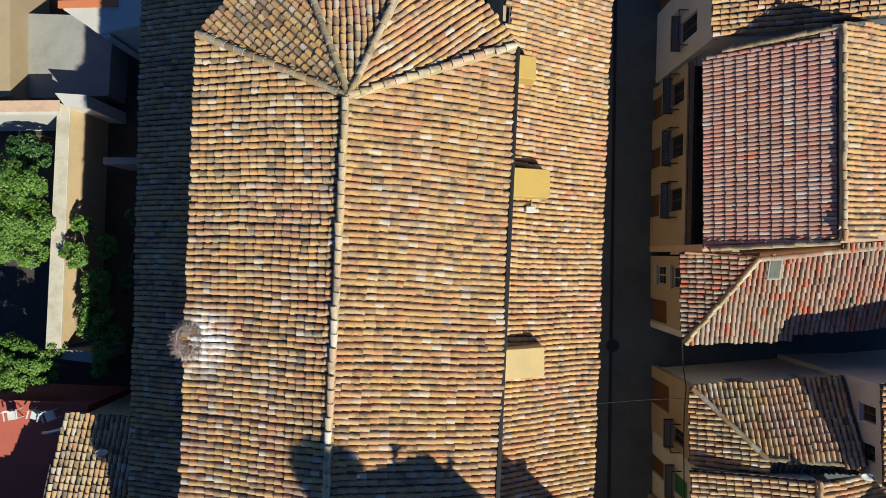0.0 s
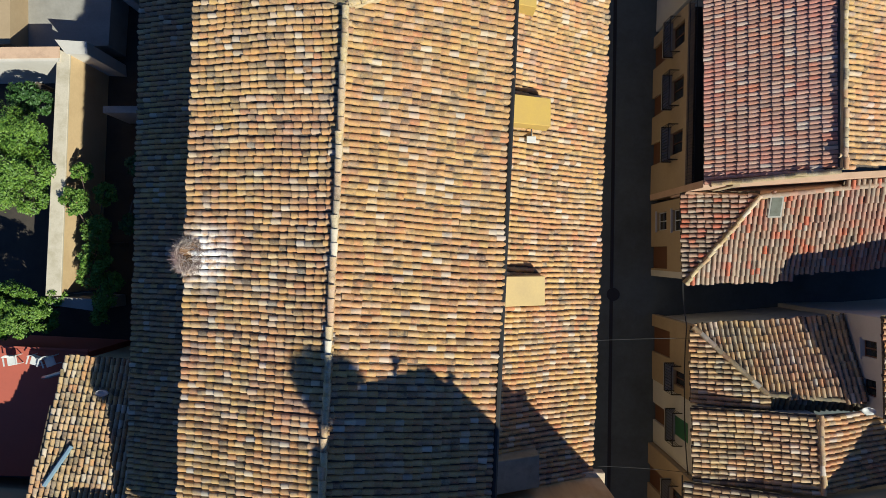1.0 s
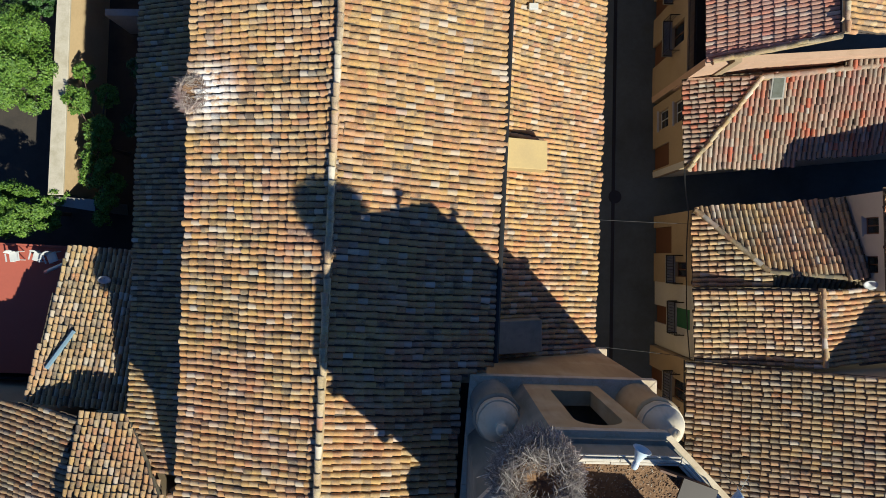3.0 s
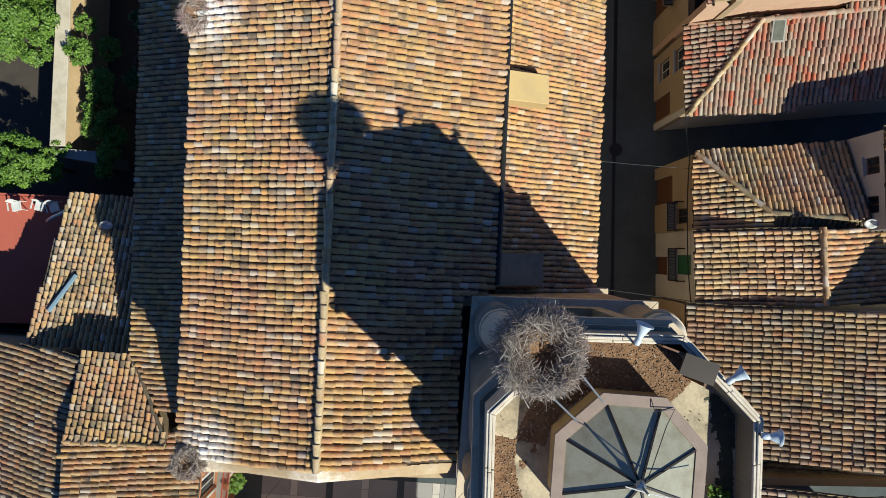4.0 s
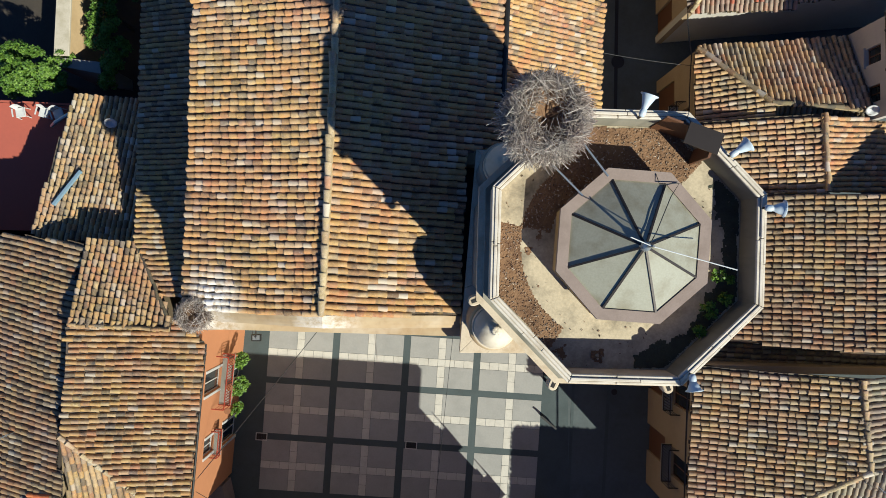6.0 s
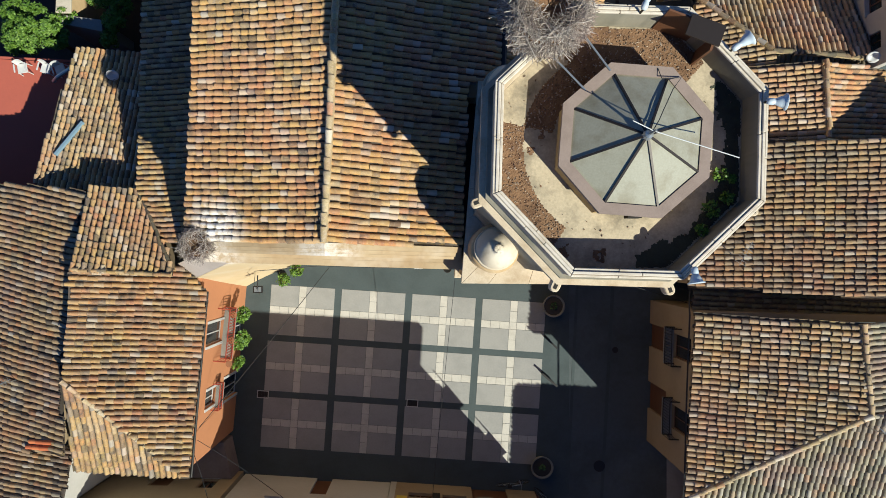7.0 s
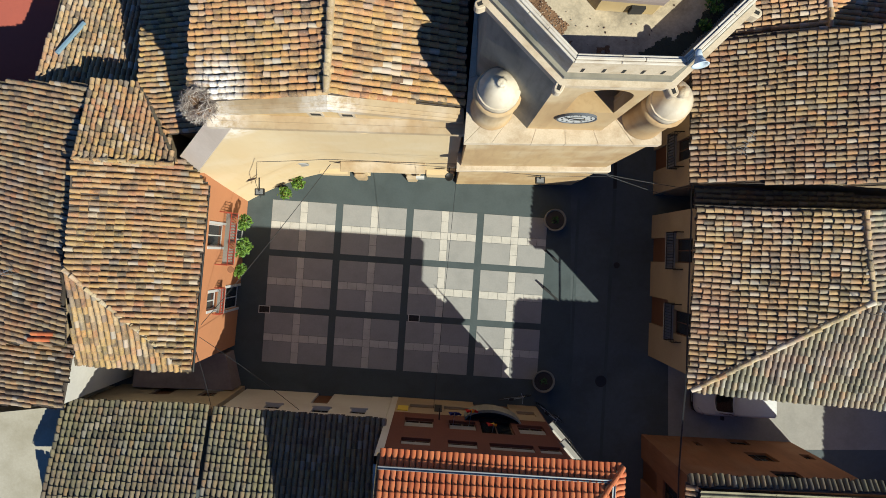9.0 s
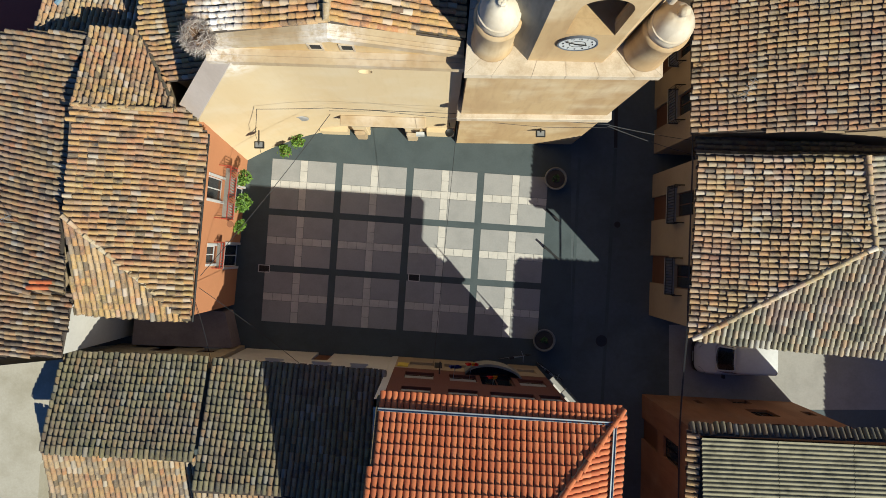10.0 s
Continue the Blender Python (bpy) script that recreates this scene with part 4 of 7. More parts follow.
def littered(x, y):
    r, a = math.hypot(x - TX, y - TY), math.degrees(math.atan2(y - TY, x - TX)) % 360
    if r < 1.5 or not inside(edge, x, y):
        return False
    lie = 0.6 * noise.noise(Vector((x * 1.5, y * 1.5, 3.0))) + 0.3 * noise.noise(Vector((x * 6, y * 6, 1.0)))
    if 45 < a < 122:
        lie += 0.55
    elif 122 <= a < 168:
        lie += 0.35 if r < 2.15 else -0.55
    elif 168 <= a < 236:
        lie += 0.45 if r > 2.12 else -0.30
    elif 236 <= a < 262:
        lie -= 0.35
    else:
        lie -= 0.6
    return lie > 0


bm = bmesh.new()


def grain(i, j):
    if (i, j) not in heights:
        heights[i, j] = bm.verts.new((TX + i * step + rng.uniform(-0.012, 0.012), TY + j * step + rng.uniform(-0.012, 0.012), 19.204 + rng.uniform(0.0, 0.010)))
    return heights[i, j]


for i in range(-76, 76):
    for j in range(-76, 76):
        if littered(TX + (i + 0.5) * step, TY + (j + 0.5) * step):
            bm.faces.new((grain(i, j), grain(i + 1, j), grain(i + 1, j + 1), grain(i, j + 1)))
chips, chip_faces = [], []
for k in range(9000):
    x, y = TX + rng.uniform(-2.6, 2.6), TY + rng.uniform(-2.6, 2.6)
    if littered(x, y) or rng.random() < 0.03 and inside(edge, x, y) and math.hypot(x - TX, y - TY) > 1.65:
        a, l, w = rng.uniform(0, math.pi), rng.uniform(0.008, 0.028), rng.uniform(0.004, 0.012)
        d, u = Vector((math.cos(a), math.sin(a), rng.uniform(-0.1, 0.1))) * l, Vector((-math.sin(a), math.cos(a), 0)) * w
        c, i = Vector((x, y, 19.218)), len(chips)
        chips += [c - d - u, c + d - u, c + d + u, c - d + u, c + Vector((0, 0, w * 1.4))]
        chip_faces += [(i, i + 1, i + 4), (i + 1, i + 2, i + 4), (i + 2, i + 3, i + 4), (i + 3, i, i + 4)]
bits = new("litter_debris", mesh_from("litter_debris", chips, chip_faces, litter_bits))
bits.parent = tower
tagged(bits, "pale twig bits and droppings", kind="stuff")
tagged(part("litter", bm, debris_mat, tower, "rusty brown twig and leaf litter"), kind="stuff")
# dark film along the parapet foot on the weedy side, painting its shade in
moss = plaster("shade_film_mat", (0.052, 0.056, 0.036), (0.022, 0.024, 0.016), 0.9, scale=3.0, relief=0.8)
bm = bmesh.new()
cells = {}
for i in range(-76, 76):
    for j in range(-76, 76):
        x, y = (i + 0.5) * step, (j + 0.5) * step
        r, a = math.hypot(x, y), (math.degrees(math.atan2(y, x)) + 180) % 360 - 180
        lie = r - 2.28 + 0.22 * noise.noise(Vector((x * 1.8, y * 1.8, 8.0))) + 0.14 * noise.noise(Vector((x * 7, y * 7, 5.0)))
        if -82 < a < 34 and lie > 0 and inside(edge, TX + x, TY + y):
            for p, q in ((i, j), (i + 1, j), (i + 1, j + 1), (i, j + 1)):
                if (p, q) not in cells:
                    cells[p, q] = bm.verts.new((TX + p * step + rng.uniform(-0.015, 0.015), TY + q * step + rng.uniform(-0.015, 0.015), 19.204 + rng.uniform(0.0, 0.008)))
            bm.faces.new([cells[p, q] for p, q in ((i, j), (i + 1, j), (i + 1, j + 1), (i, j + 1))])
tagged(part("moss", bm, moss, tower, "dark mossy film painting shade onto the terrace floor"), kind="stuff")
# glazed lantern
LO, LI = octagon(TX + 0.11, TY + 0.02, 1.56, 18.2), octagon(TX + 0.11, TY + 0.02, 1.33, 18.2)
LC = Vector((TX + 0.12, TY))
lan = part("lantern", prism(bmesh.new(), octagon(TX + 0.11, TY + 0.02, 1.50, 18.2), 19.203, 19.85), drum_render, tower, "low octagonal lantern drum in stained ochre render")
part("vent", box(bmesh.new(), TX + 0.05, TX + 0.35, TY - 1.56, TY - 1.40, 19.30, 19.62), dark_in, lan, "small dark vent hole")
part("rim", ring(bmesh.new(), LO, LI, 19.853, 19.98), rim_mat, lan, "brown-grey rendered rim")
apex = Vector((LC.x, LC.y, 20.64))
for k in range(8):
    p, q = Vector((*LI[k], 19.93)), Vector((*LI[(k + 1) % 8], 19.93))
    n = (q - p).cross(apex - p).normalized() * 0.012
    bm = bmesh.new()
    hexa(bm, [p - n, q - n, apex - n, apex - n + (p - apex) * 0.02, p + n, q + n, apex + n, apex + n + (p - apex) * 0.02])
    bmesh.ops.remove_doubles(bm, verts=bm.verts, dist=0.0005)
    part("pane", bm, frost, lan, "frosted greenish sheet")
    bm = bmesh.new()
    d = (apex - p).normalized()
    u = d.cross(Vector((0, 0, 1))).normalized() * 0.022
    up = Vector((0, 0, 0.05))
    hexa(bm, [p - u, p + u, apex + u, apex - u, p - u + up, p + u + up, apex + u + up, apex - u + up])
    part("rib", bm, rib_mat, lan)
part("finial", lathe(bmesh.new(), [(0.10, 20.55), (0.11, 20.62), (0.07, 20.70), (0.085, 20.76), (0.03, 20.82), (0.02, 21.15)], apex.x, apex.y, 10), zinc, lan)
bm = tube(bmesh.new(), [(apex.x - 0.45, apex.y + 0.17, 21.18), (apex.x, apex.y, 21.05), (5.5, -15.1, 20.75)], 0.011, 5)
part("lightning_rod", bm, white_paint, lan, "thin white lightning rod")
cable_pts = [(TX + 0.55, TY + 1.5, 19.99), (TX + 0.60, TY + 1.28, 20.06), (TX + 1.02, TY + 1.30, 20.02), (TX + 0.78, TY + 1.02, 20.22), (TX + 0.50, TY + 0.55, 20.48), (TX + 0.36, TY + 0.30, 20.60), (apex.x + 0.05, apex.y + 0.03, 20.74)]
part("lead_wire", tube(bmesh.new(), cable_pts, 0.010, 5), cable_mat, lan, "thin black wire over the panes")
# corner turrets with ringed domes and small knobs; the knob of the first has broken off
KNOB = [(0.12, 16.10), (0.09, 16.16), (0.15, 16.22), (0.165, 16.31), (0.12, 16.41), (0.03, 16.45)]
rng = random.Random(31)
for k, (x, y) in enumerate(((1.27, -16.84), (6.06, -17.12), (1.58, -12.34), (6.08, -12.45))):
    bm = lathe(bmesh.new(), [(0.68, 13.04), (0.68, 13.13), (0.65, 13.2), (0.635, 14.0), (0.63, 14.80), (0.655, 14.85), (0.69, 14.93), (0.70, 15.02), (0.66, 15.07), (0.62, 15.12)], x, y, 28)
    for v in bm.verts:
        v.co.xy += Vector((rng.uniform(-1, 1), rng.uniform(-1, 1))) * 0.008
    # the north-west turret has its shade painted in grey
    t2 = part("turret", bm, tower_shade_grey if k == 2 else tower_stone, tower, "round corner turret", True)
    dome = [(0.61 * math.cos(a) ** 0.9, 15.123 + 0.98 * math.sin(a)) for a in [math.pi / 2 * i / 10 for i in range(10)]]
    bm = lathe(bmesh.new(), dome + ([(0.13, 16.10), (0.10, 16.18), (0.02, 16.15)] if k == 0 else KNOB), x, y, 28)
    for v in bm.verts:
        v.co += Vector((rng.uniform(-1, 1), rng.uniform(-1, 1), rng.uniform(-1, 1))) * 0.010
    part("dome", bm, dome_stone, t2, smooth=True)
    part("dome_band", lathe(bmesh.new(), [(0.585, 15.42), (0.605, 15.43), (0.605, 15.48), (0.57, 15.49)], x, y, 28), dome_stone, t2)
# clock on the south face
cm = on_wall(drum_out[5], drum_out[6])
L8 = (Vector(drum_out[5]) - Vector(drum_out[6])).length
CZ = 14.85
clock = part("clock_rim", bmesh.new(), plain("dial_rim", (0.10, 0.11, 0.13), 0.5), tower, "round white clock face with black rim")
bm = bmesh.new()


def disc(bm, m, s, z, r0, r1, y0, y1, n=32):
    for i in range(n):
        a0, a1 = 2 * math.pi * i / n, 2 * math.pi * (i + 1) / n
        pts = []
        for y in (y1, y0):
            for r, a in ((r0, a0), (r1, a0), (r1, a1), (r0, a1)):
                pts.append(m @ Vector((s + r * math.cos(a), y, z + r * math.sin(a))))
        hexa(bm, pts)
    bmesh.ops.remove_doubles(bm, verts=bm.verts, dist=0.0005)


disc(bm, cm, L8 / 2, CZ, 0.535, 0.575, -0.07, -0.002)
bmesh.ops.recalc_face_normals(bm, faces=bm.faces)
bm.to_mesh(clock.data)
bm.free()
bm = bmesh.new()
disc(bm, cm, L8 / 2, CZ, 0.001, 0.533, -0.05, -0.004)
part("dial", bm, white_paint, clock, "white dial")
for i in range(1, 13):
    a = 2 * math.pi * i / 12
    txt = bpy.data.curves.new("numeral", "FONT")
    txt.body, txt.size, txt.align_x, txt.align_y, txt.extrude = str(i), 0.125, "CENTER", "CENTER", 0.004
    ghost = bpy.data.objects.new("numeral", txt)
    me = bpy.data.meshes.new_from_object(ghost)
    bpy.data.objects.remove(ghost)
    me.transform(cm @ Matrix.Translation((L8 / 2 + 0.42 * math.sin(a), -0.056, CZ + 0.42 * math.cos(a))) @ Matrix.Rotation(radians(90), 4, "X"))
    me.materials.clear()
    me.materials.append(iron)
    new("numeral", me).parent = clock
bm = bmesh.new()
disc(bm, cm, L8 / 2, CZ, 0.225, 0.24, -0.06, -0.052)
part("inner_ring", bm, iron, clock)
bm = bmesh.new()
for a, l, w in ((100, 0.27, 0.03), (-65, 0.40, 0.02)):
    q = cm @ Matrix.Translation((L8 / 2, -0.07, CZ)) @ Matrix.Rotation(radians(a), 4, "Y")
    box(bm, -w, w, -0.008, 0, -0.08, l, q)
part("pointers", bm, iron, clock)
# deep floor behind the open arch above the clock
part("belfry_sill", box(bmesh.new(), L8 / 2 - 0.75, L8 / 2 + 1.15, 0.455, 1.9, 15.25, 15.497, cm), tower_stone, tower, "worn stone floor behind the arch")


def spout(angle):
    """A scrolled stone spout with a dark channel at one corner of the cornice."""
    q = Matrix.Translation((TX, TY, 0)) @ Matrix.Rotation(radians(angle), 4, "Z")
    end = [(3.36 + 0.11 * math.cos(a), 0.11 * math.sin(a)) for a in [math.pi * (i / 8 - 0.5) for i in range(9)]]
    plan = [(q @ Vector((x, y, 0)))[:2] for x, y in [(3.14, -0.11), *end, (3.14, 0.11)]]
    bm = prism(bmesh.new(), plan, 18.62, 18.93)
    bmesh.ops.bevel(bm, geom=bm.edges[:], offset=0.02, segments=1, affect="EDGES")
    sp = part("spout", bm, ledge_stone, tower, "short scrolled stone water spout")
    part("channel", box(bmesh.new(), 3.26, 3.40, -0.04, 0.04, 18.932, 18.938, q), dark_in, sp)


for angle in (201, 246, 291, 336):
    spout(angle)
# drain slots at the foot of the south parapet, dark insides painted on
po = octagon(TX, TY, 2.80, 21.0)
sm2 = on_wall(po[5], po[6])
for s in (0.31, 0.77, 1.20, 1.62, 2.05):
    bm = bmesh.new()
    box(bm, s - 0.035, s + 0.035, -0.004, 0.05, 19.20, 19.44, sm2)
    part("drain_slot", bm, dark_in, tower, "narrow drain slot with its dark inside painted on")
# black strip between the nave roof and the tower, painting the gap's shadow
part("valley_gutter", prism(bmesh.new(), [(0.37, -16.85), (0.50, -16.85), (1.02, -11.72), (0.54, -11.68)], 11.2, 11.5), iron, tower, "black strip painting the shadow in the valley gap")


# ---- horn loudspeakers on the parapet ----
def horn(base, mouth, r=0.2):
    h = thing("horn_loudspeaker", "pale blue-grey horn loudspeaker on the tower parapet", "loudspeaker", "tower loudspeakers")
    base, mouth = Vector(base), Vector(base).lerp(Vector(mouth), 0.68)
    d = (mouth - base).normalized()
    L = (mouth - base).length
    bm = bmesh.new()
    q = d.to_track_quat("Z", "Y").to_matrix().to_4x4()
    q.translation = base
    prof = [(0.05, -0.02), (0.07, 0.03), (0.07, 0.12), (0.055, 0.14), (0.07, L * 0.45), (0.11, L * 0.72), (r * 0.75, L * 0.92), (r, L), (r * 0.97, L + 0.012), (r * 0.7, L * 0.93), (0.03, L * 0.6)]
    lathe(bm, prof, 0, 0, 20)
    bmesh.ops.transform(bm, matrix=q, verts=bm.verts)
    part("horn", bm, horn_mat, h, smooth=True)
    foot = Vector((base.x, base.y, 19.97))
    part("bracket", tube(bmesh.new(), [foot, Vector((base.x, base.y, base.z + 0.02))], 0.025, 6), iron, h)
    return h


horn((3.82, -12.0, 20.18), (4.02, -11.42, 20.32), 0.19)
horn((5.68, -12.78, 20.1), (6.14, -12.46, 20.22), 0.18)
horn((6.38, -13.85, 20.12), (6.88, -13.88, 20.2), 0.18)
horn((4.88, -17.25, 20.12), (4.92, -17.70, 20.18), 0.18)


# ---- stork-built twig nests (empty) ----
def nest(x, y, z, r, h, count, seed, label):
    nst = thing("bird_nest", label, "nest", "nests on the church")
    rng = random.Random(seed)
    bm = bmesh.new()
    lathe(bm, [(r * 0.45, z), (r * 0.8, z + h * 0.25), (r * 0.88, z + h * 0.7), (r * 0.62, z + h * 0.95), (r * 0.3, z + h * 0.72), (0.02, z + h * 0.62)], x, y, 18)
    for v in bm.verts:
        v.co += Vector((rng.uniform(-1, 1), rng.uniform(-1, 1), rng.uniform(-1, 1))) * 0.04
    part("nest_bed", bm, debris_mat, nst, "packed brown earth and grass")
    vs, fs = [], []
    for k in range(count):
        a = rng.uniform(0, 2 * math.pi)
        rr = r * (0.35 + 0.62 * math.sqrt(rng.random()))
        c = Vector((x + rr * math.cos(a), y + rr * math.sin(a), z + h * (0.45 + 0.65 * rng.random() * (1 - 0.5 * abs(rr / r - 0.7)))))
        if rr > r * 0.85:
            c.z = z + h * rng.uniform(0.05, 0.75)
        turn = a + math.pi / 2 + rng.gauss(0, 1.15)
        l = rng.uniform(0.08, 0.27) * (0.7 + 0.3 * r) * (1.5 if rng.random() < 0.06 else 1.0)
        d = Vector((math.cos(turn), math.sin(turn), rng.gauss(0, 0.22))) * l
        bend = Vector((rng.gauss(0, 0.03), rng.gauss(0, 0.03), rng.uniform(0.0, 0.05)))
        w = rng.uniform(0.003, 0.008)
        pts = [c - d, c + bend, c + d]
        s0 = len(vs)
        for i, p in enumerate(pts):
            u = d.cross(Vector((0, 0, 1))).normalized() * w
            n = Vector((0, 0, 1)) * w
            vs += [p - u, p + u, p + n * 1.6]
        for i in range(2):
            for j in range(3):
                fs.append((s0 + i * 3 + j, s0 + i * 3 + (j + 1) % 3, s0 + i * 3 + 3 + (j + 1) % 3, s0 + i * 3 + 3 + j))
    tw = new("twigs", mesh_from("twigs", vs, fs, twig_mat))
    tw.parent = nst
    tagged(tw, kind="stuff")
    return nst


nest(1.84, -12.12, 19.95, 0.86, 0.95, 4600, 3, "large round nest of grey twigs on the tower parapet")
nest(-7.75, -2.75, 12.75, 0.58, 0.35, 1200, 5, "twig nest on the church eave")
nest(-7.95, -16.75, 12.75, 0.50, 0.5, 1000, 6, "twig nest on the church front corner")
for p, q in (((1.95, -12.9, 20.1), (2.68, -13.6, 19.99)), ((2.55, -12.4, 20.1), (3.2, -13.2, 19.99))):
    tagged(part("support_pole", tube(bmesh.new(), [p, q], 0.022, 6), zinc, tower, "grey steel strut under the nest"))
# open dark box on the north-east parapet corner
crate = thing("timber_crate", "dark weathered open timber box on the tower terrace", "box")
bm = bmesh.new()
q = Matrix.Translation((4.85, -12.2, 0)) @ Matrix.Rotation(radians(-20), 4, "Z")
box(bm, -0.55, 0.55, -0.04, 0.0, 19.21, 20.25, q)
box(bm, 0.50, 0.55, -0.50, -0.042, 19.21, 20.22, q)
part("panel", bm, wood, crate)
part("top_board", box(bmesh.new(), -0.1, 0.62, -0.42, 0.02, 20.303, 20.35, q), rib_mat, crate)


# ---- houses ----
def street_windows(house, a, b2, items, frame_mat, rail=iron):
    """Windows and balconies on one wall: (s0, s1, low, high, kind)."""
    m = on_wall(a, b2)
    for s0, s1, h0, h1, kind in items:
        if kind == "door":
            part("door", box(bmesh.new(), s0, s1, 0.12, 0.18, 0.02, h1, m), wood, house, "brown wooden door")
        else:
            window(house, m, s0, s1, h0, h1, frame_mat, sill=white_wall if kind == "window" else None)
        if kind == "balcony":
            balcony(house, m, s0 - 0.3, s1 + 0.3, h0, mat=rail)


# house A: purple-tiled
ha = thing("house", "three-storey house with purple-brown tiles and street balconies", "house")
pa = slope_plane((11.05, 0.3, 6.75), (10.95, 8.2, 6.75), (15.0, 0.6, 9.3))
roof(ha, [(11.05, 0.2), (15.0, 0.55), (15.0, 8.35), (11.0, 8.1)], pa, tile_purple, 0.170, 0.42, 0.084, 0.058, rough=0.35, pieces=250, near=(13, 3), label="purple-brown mixed tile slope")
pe = slope_plane((15.05, 0.5, 9.42), (15.05, 8.4, 9.42), (22.0, 0.5, 7.2))
roof(ha, [(15.05, 0.55), (22.0, 1.2), (22.0, 9.5), (15.05, 8.6)], pe, tile_warm, 0.22, 0.33, label="ochre barrel-tiled east slope")
ridge(ha, (15.08, 0.5, 9.42), (15.08, 8.5, 9.42), 0.11, 0.36, lift=0.03)
ridge(ha, (11.2, 0.22, 6.95), (15.0, 0.45, 9.3), 0.10, 0.36)
ridge(ha, (11.6, 8.3, 7.1), (15.0, 8.5, 9.35), 0.10, 0.36)
items = [(0.55, 1.6, 2.7, 4.2, "balcony"), (3.05, 4.1, 2.7, 4.2, "balcony"), (5.55, 6.6, 2.7, 4.2, "balcony"), (0.6, 1.7, 0, 2.2, "door"), (3.2, 4.2, 0.0, 2.3, "door"), (5.6, 6.7, 0.0, 2.3, "door")]
wall(ha, (11.18, 8.6), (11.0, 0.1), 0.0, 4.6, cream_wall, [o[:4] for o in items])
street_windows(ha, (11.18, 8.6), (11.0, 0.1), items, wood)
wall(ha, (12.05, 8.6), (11.95, 0.1), 4.4, 7.2, cream_wall, [(3.0, 4.0, 4.5, 6.5)])
# terrace floor in near-black, painting in the shade under the eave
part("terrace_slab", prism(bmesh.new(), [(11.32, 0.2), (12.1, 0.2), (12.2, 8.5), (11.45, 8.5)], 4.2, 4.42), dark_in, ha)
wall(ha, (11.0, 0.1), (22, 0.8), 0.0, 6.6, salmon_wall)
part("verge_wall", prism(bmesh.new(), [(11.3, 0.12), (22, 0.82), (22, 1.0), (11.3, 0.42)], 6.0, lambda x, y: min(pa(x, y), pe(x, y)) - 0.2), salmon_wall, ha)
bm = bmesh.new()
m = on_wall((11.18, 8.6), (11.0, 0.1))
for h in (4.75, 5.5):
    tube(bm, [m @ Vector((0.0, 0.03, h)), m @ Vector((8.4, 0.03, h))], 0.018, 4)
for k in range(56):
    tube(bm, [m @ Vector((k * 0.15, 0.03, 4.6)), m @ Vector((k * 0.15, 0.03, 5.5))], 0.008, 4)
tagged(part("terrace_railing", bm, iron, ha, "black iron railing"), kind="stuff")

# house north of it
hn = thing("house", "house with ochre barrel tiles and a long balcony", "house")
pn = slope_plane((11.35, 9.0, 6.95), (11.35, 14.0, 6.95), (20.0, 9.0, 9.6))
roof(hn, [(11.3, 8.95), (22.0, 9.25), (22.0, 16.0), (11.4, 16.0)], pn, tile_warm, 0.22, 0.33)
items = [(2.2, 3.2, 3.3, 5.2, "balcony"), (5.0, 6.0, 3.3, 5.2, "balcony"), (2.2, 3.3, 0, 2.4, "door")]
wall(hn, (11.5, 15.8), (11.3, 8.9), 0.0, 6.7, white_wall, [o[:4] for o in items])
street_windows(hn, (11.5, 15.8), (11.3, 8.9), items, wood)
wall(hn, (11.3, 8.95), (22, 9.35), 0.0, 6.8, white_wall)

# house B: hipped, patched with red tiles
hb = thing("house", "low hipped house with grey tiles patched in bright red", "house")
pw = slope_plane((10.9, -0.05, 4.65), (10.92, -3.95, 4.7), (13.65, -0.2, 6.0))
ps = slope_plane((10.92, -3.95, 4.7), (15.7, -3.8, 4.75), (13.65, -0.2, 6.0))
roof(hb, [(10.87, 0.05), (10.92, -3.95), (13.65, -0.25), (13.7, 0.05)], pw, tile_reddish, 0.22, 0.34, pieces=80, near=(12, -1))
roof(hb, [(10.92, -3.95), (15.7, -3.8), (15.7, -3.5), (20.0, -3.15), (24, -2.8), (24.0, 0.9), (19.0, 0.55), (13.65, -0.25)], ps, tile_reddish, 0.22, 0.34, down=(0.03, -1), pieces=250, near=(15, -2), label="grey barrel-tiled slope with bright red replacements")
ridge(hb, (10.95, -3.98, 4.75), (13.65, -0.22, 6.03), 0.11, 0.36)
ridge(hb, (13.65, -0.22, 6.03), (24, 0.85, 6.2), 0.12, 0.36, mat=tile_reddish)
items = [(0.5, 1.5, 3.0, 4.4, "window"), (2.2, 3.3, 0, 2.3, "door"), (0.5, 1.4, 0.9, 2.2, "window")]
wall(hb, (11.05, -0.1), (11.05, -3.8), 0.0, 4.55, cream_wall, [o[:4] for o in items])
street_windows(hb, (11.05, -0.1), (11.05, -3.8), items, white_paint)
wall(hb, (11.05, -3.8), (24, -2.7), 0.0, 4.6, white_wall)
part("fillet", prism(bmesh.new(), [(10.95, -0.02), (13.6, -0.16), (24, 0.88), (24, 0.98), (11.0, 0.085)], 3.0, lambda x, y: 4.75 + 1.32 * min(1.0, (x - 10.95) / 2.65)), salmon_wall, hb, "tan mortar fillet against the taller house")
sk = thing("skylight", "grey framed roof window in the tiles", "skylight")
q = Matrix.Translation((14.35, -0.62, ps(14.35, -0.62) + 0.06)) @ Euler((math.atan2(ps(14, -0.4) - ps(14, -0.9), 0.5), 0, radians(2))).to_matrix().to_4x4()
bm = bmesh.new()
box(bm, -0.30, 0.30, -0.48, 0.48, -0.05, 0.10, q)
bmesh.ops.bevel(bm, geom=bm.edges[:], offset=0.015, segments=1, affect="EDGES")
part("frame", bm, concrete, sk)
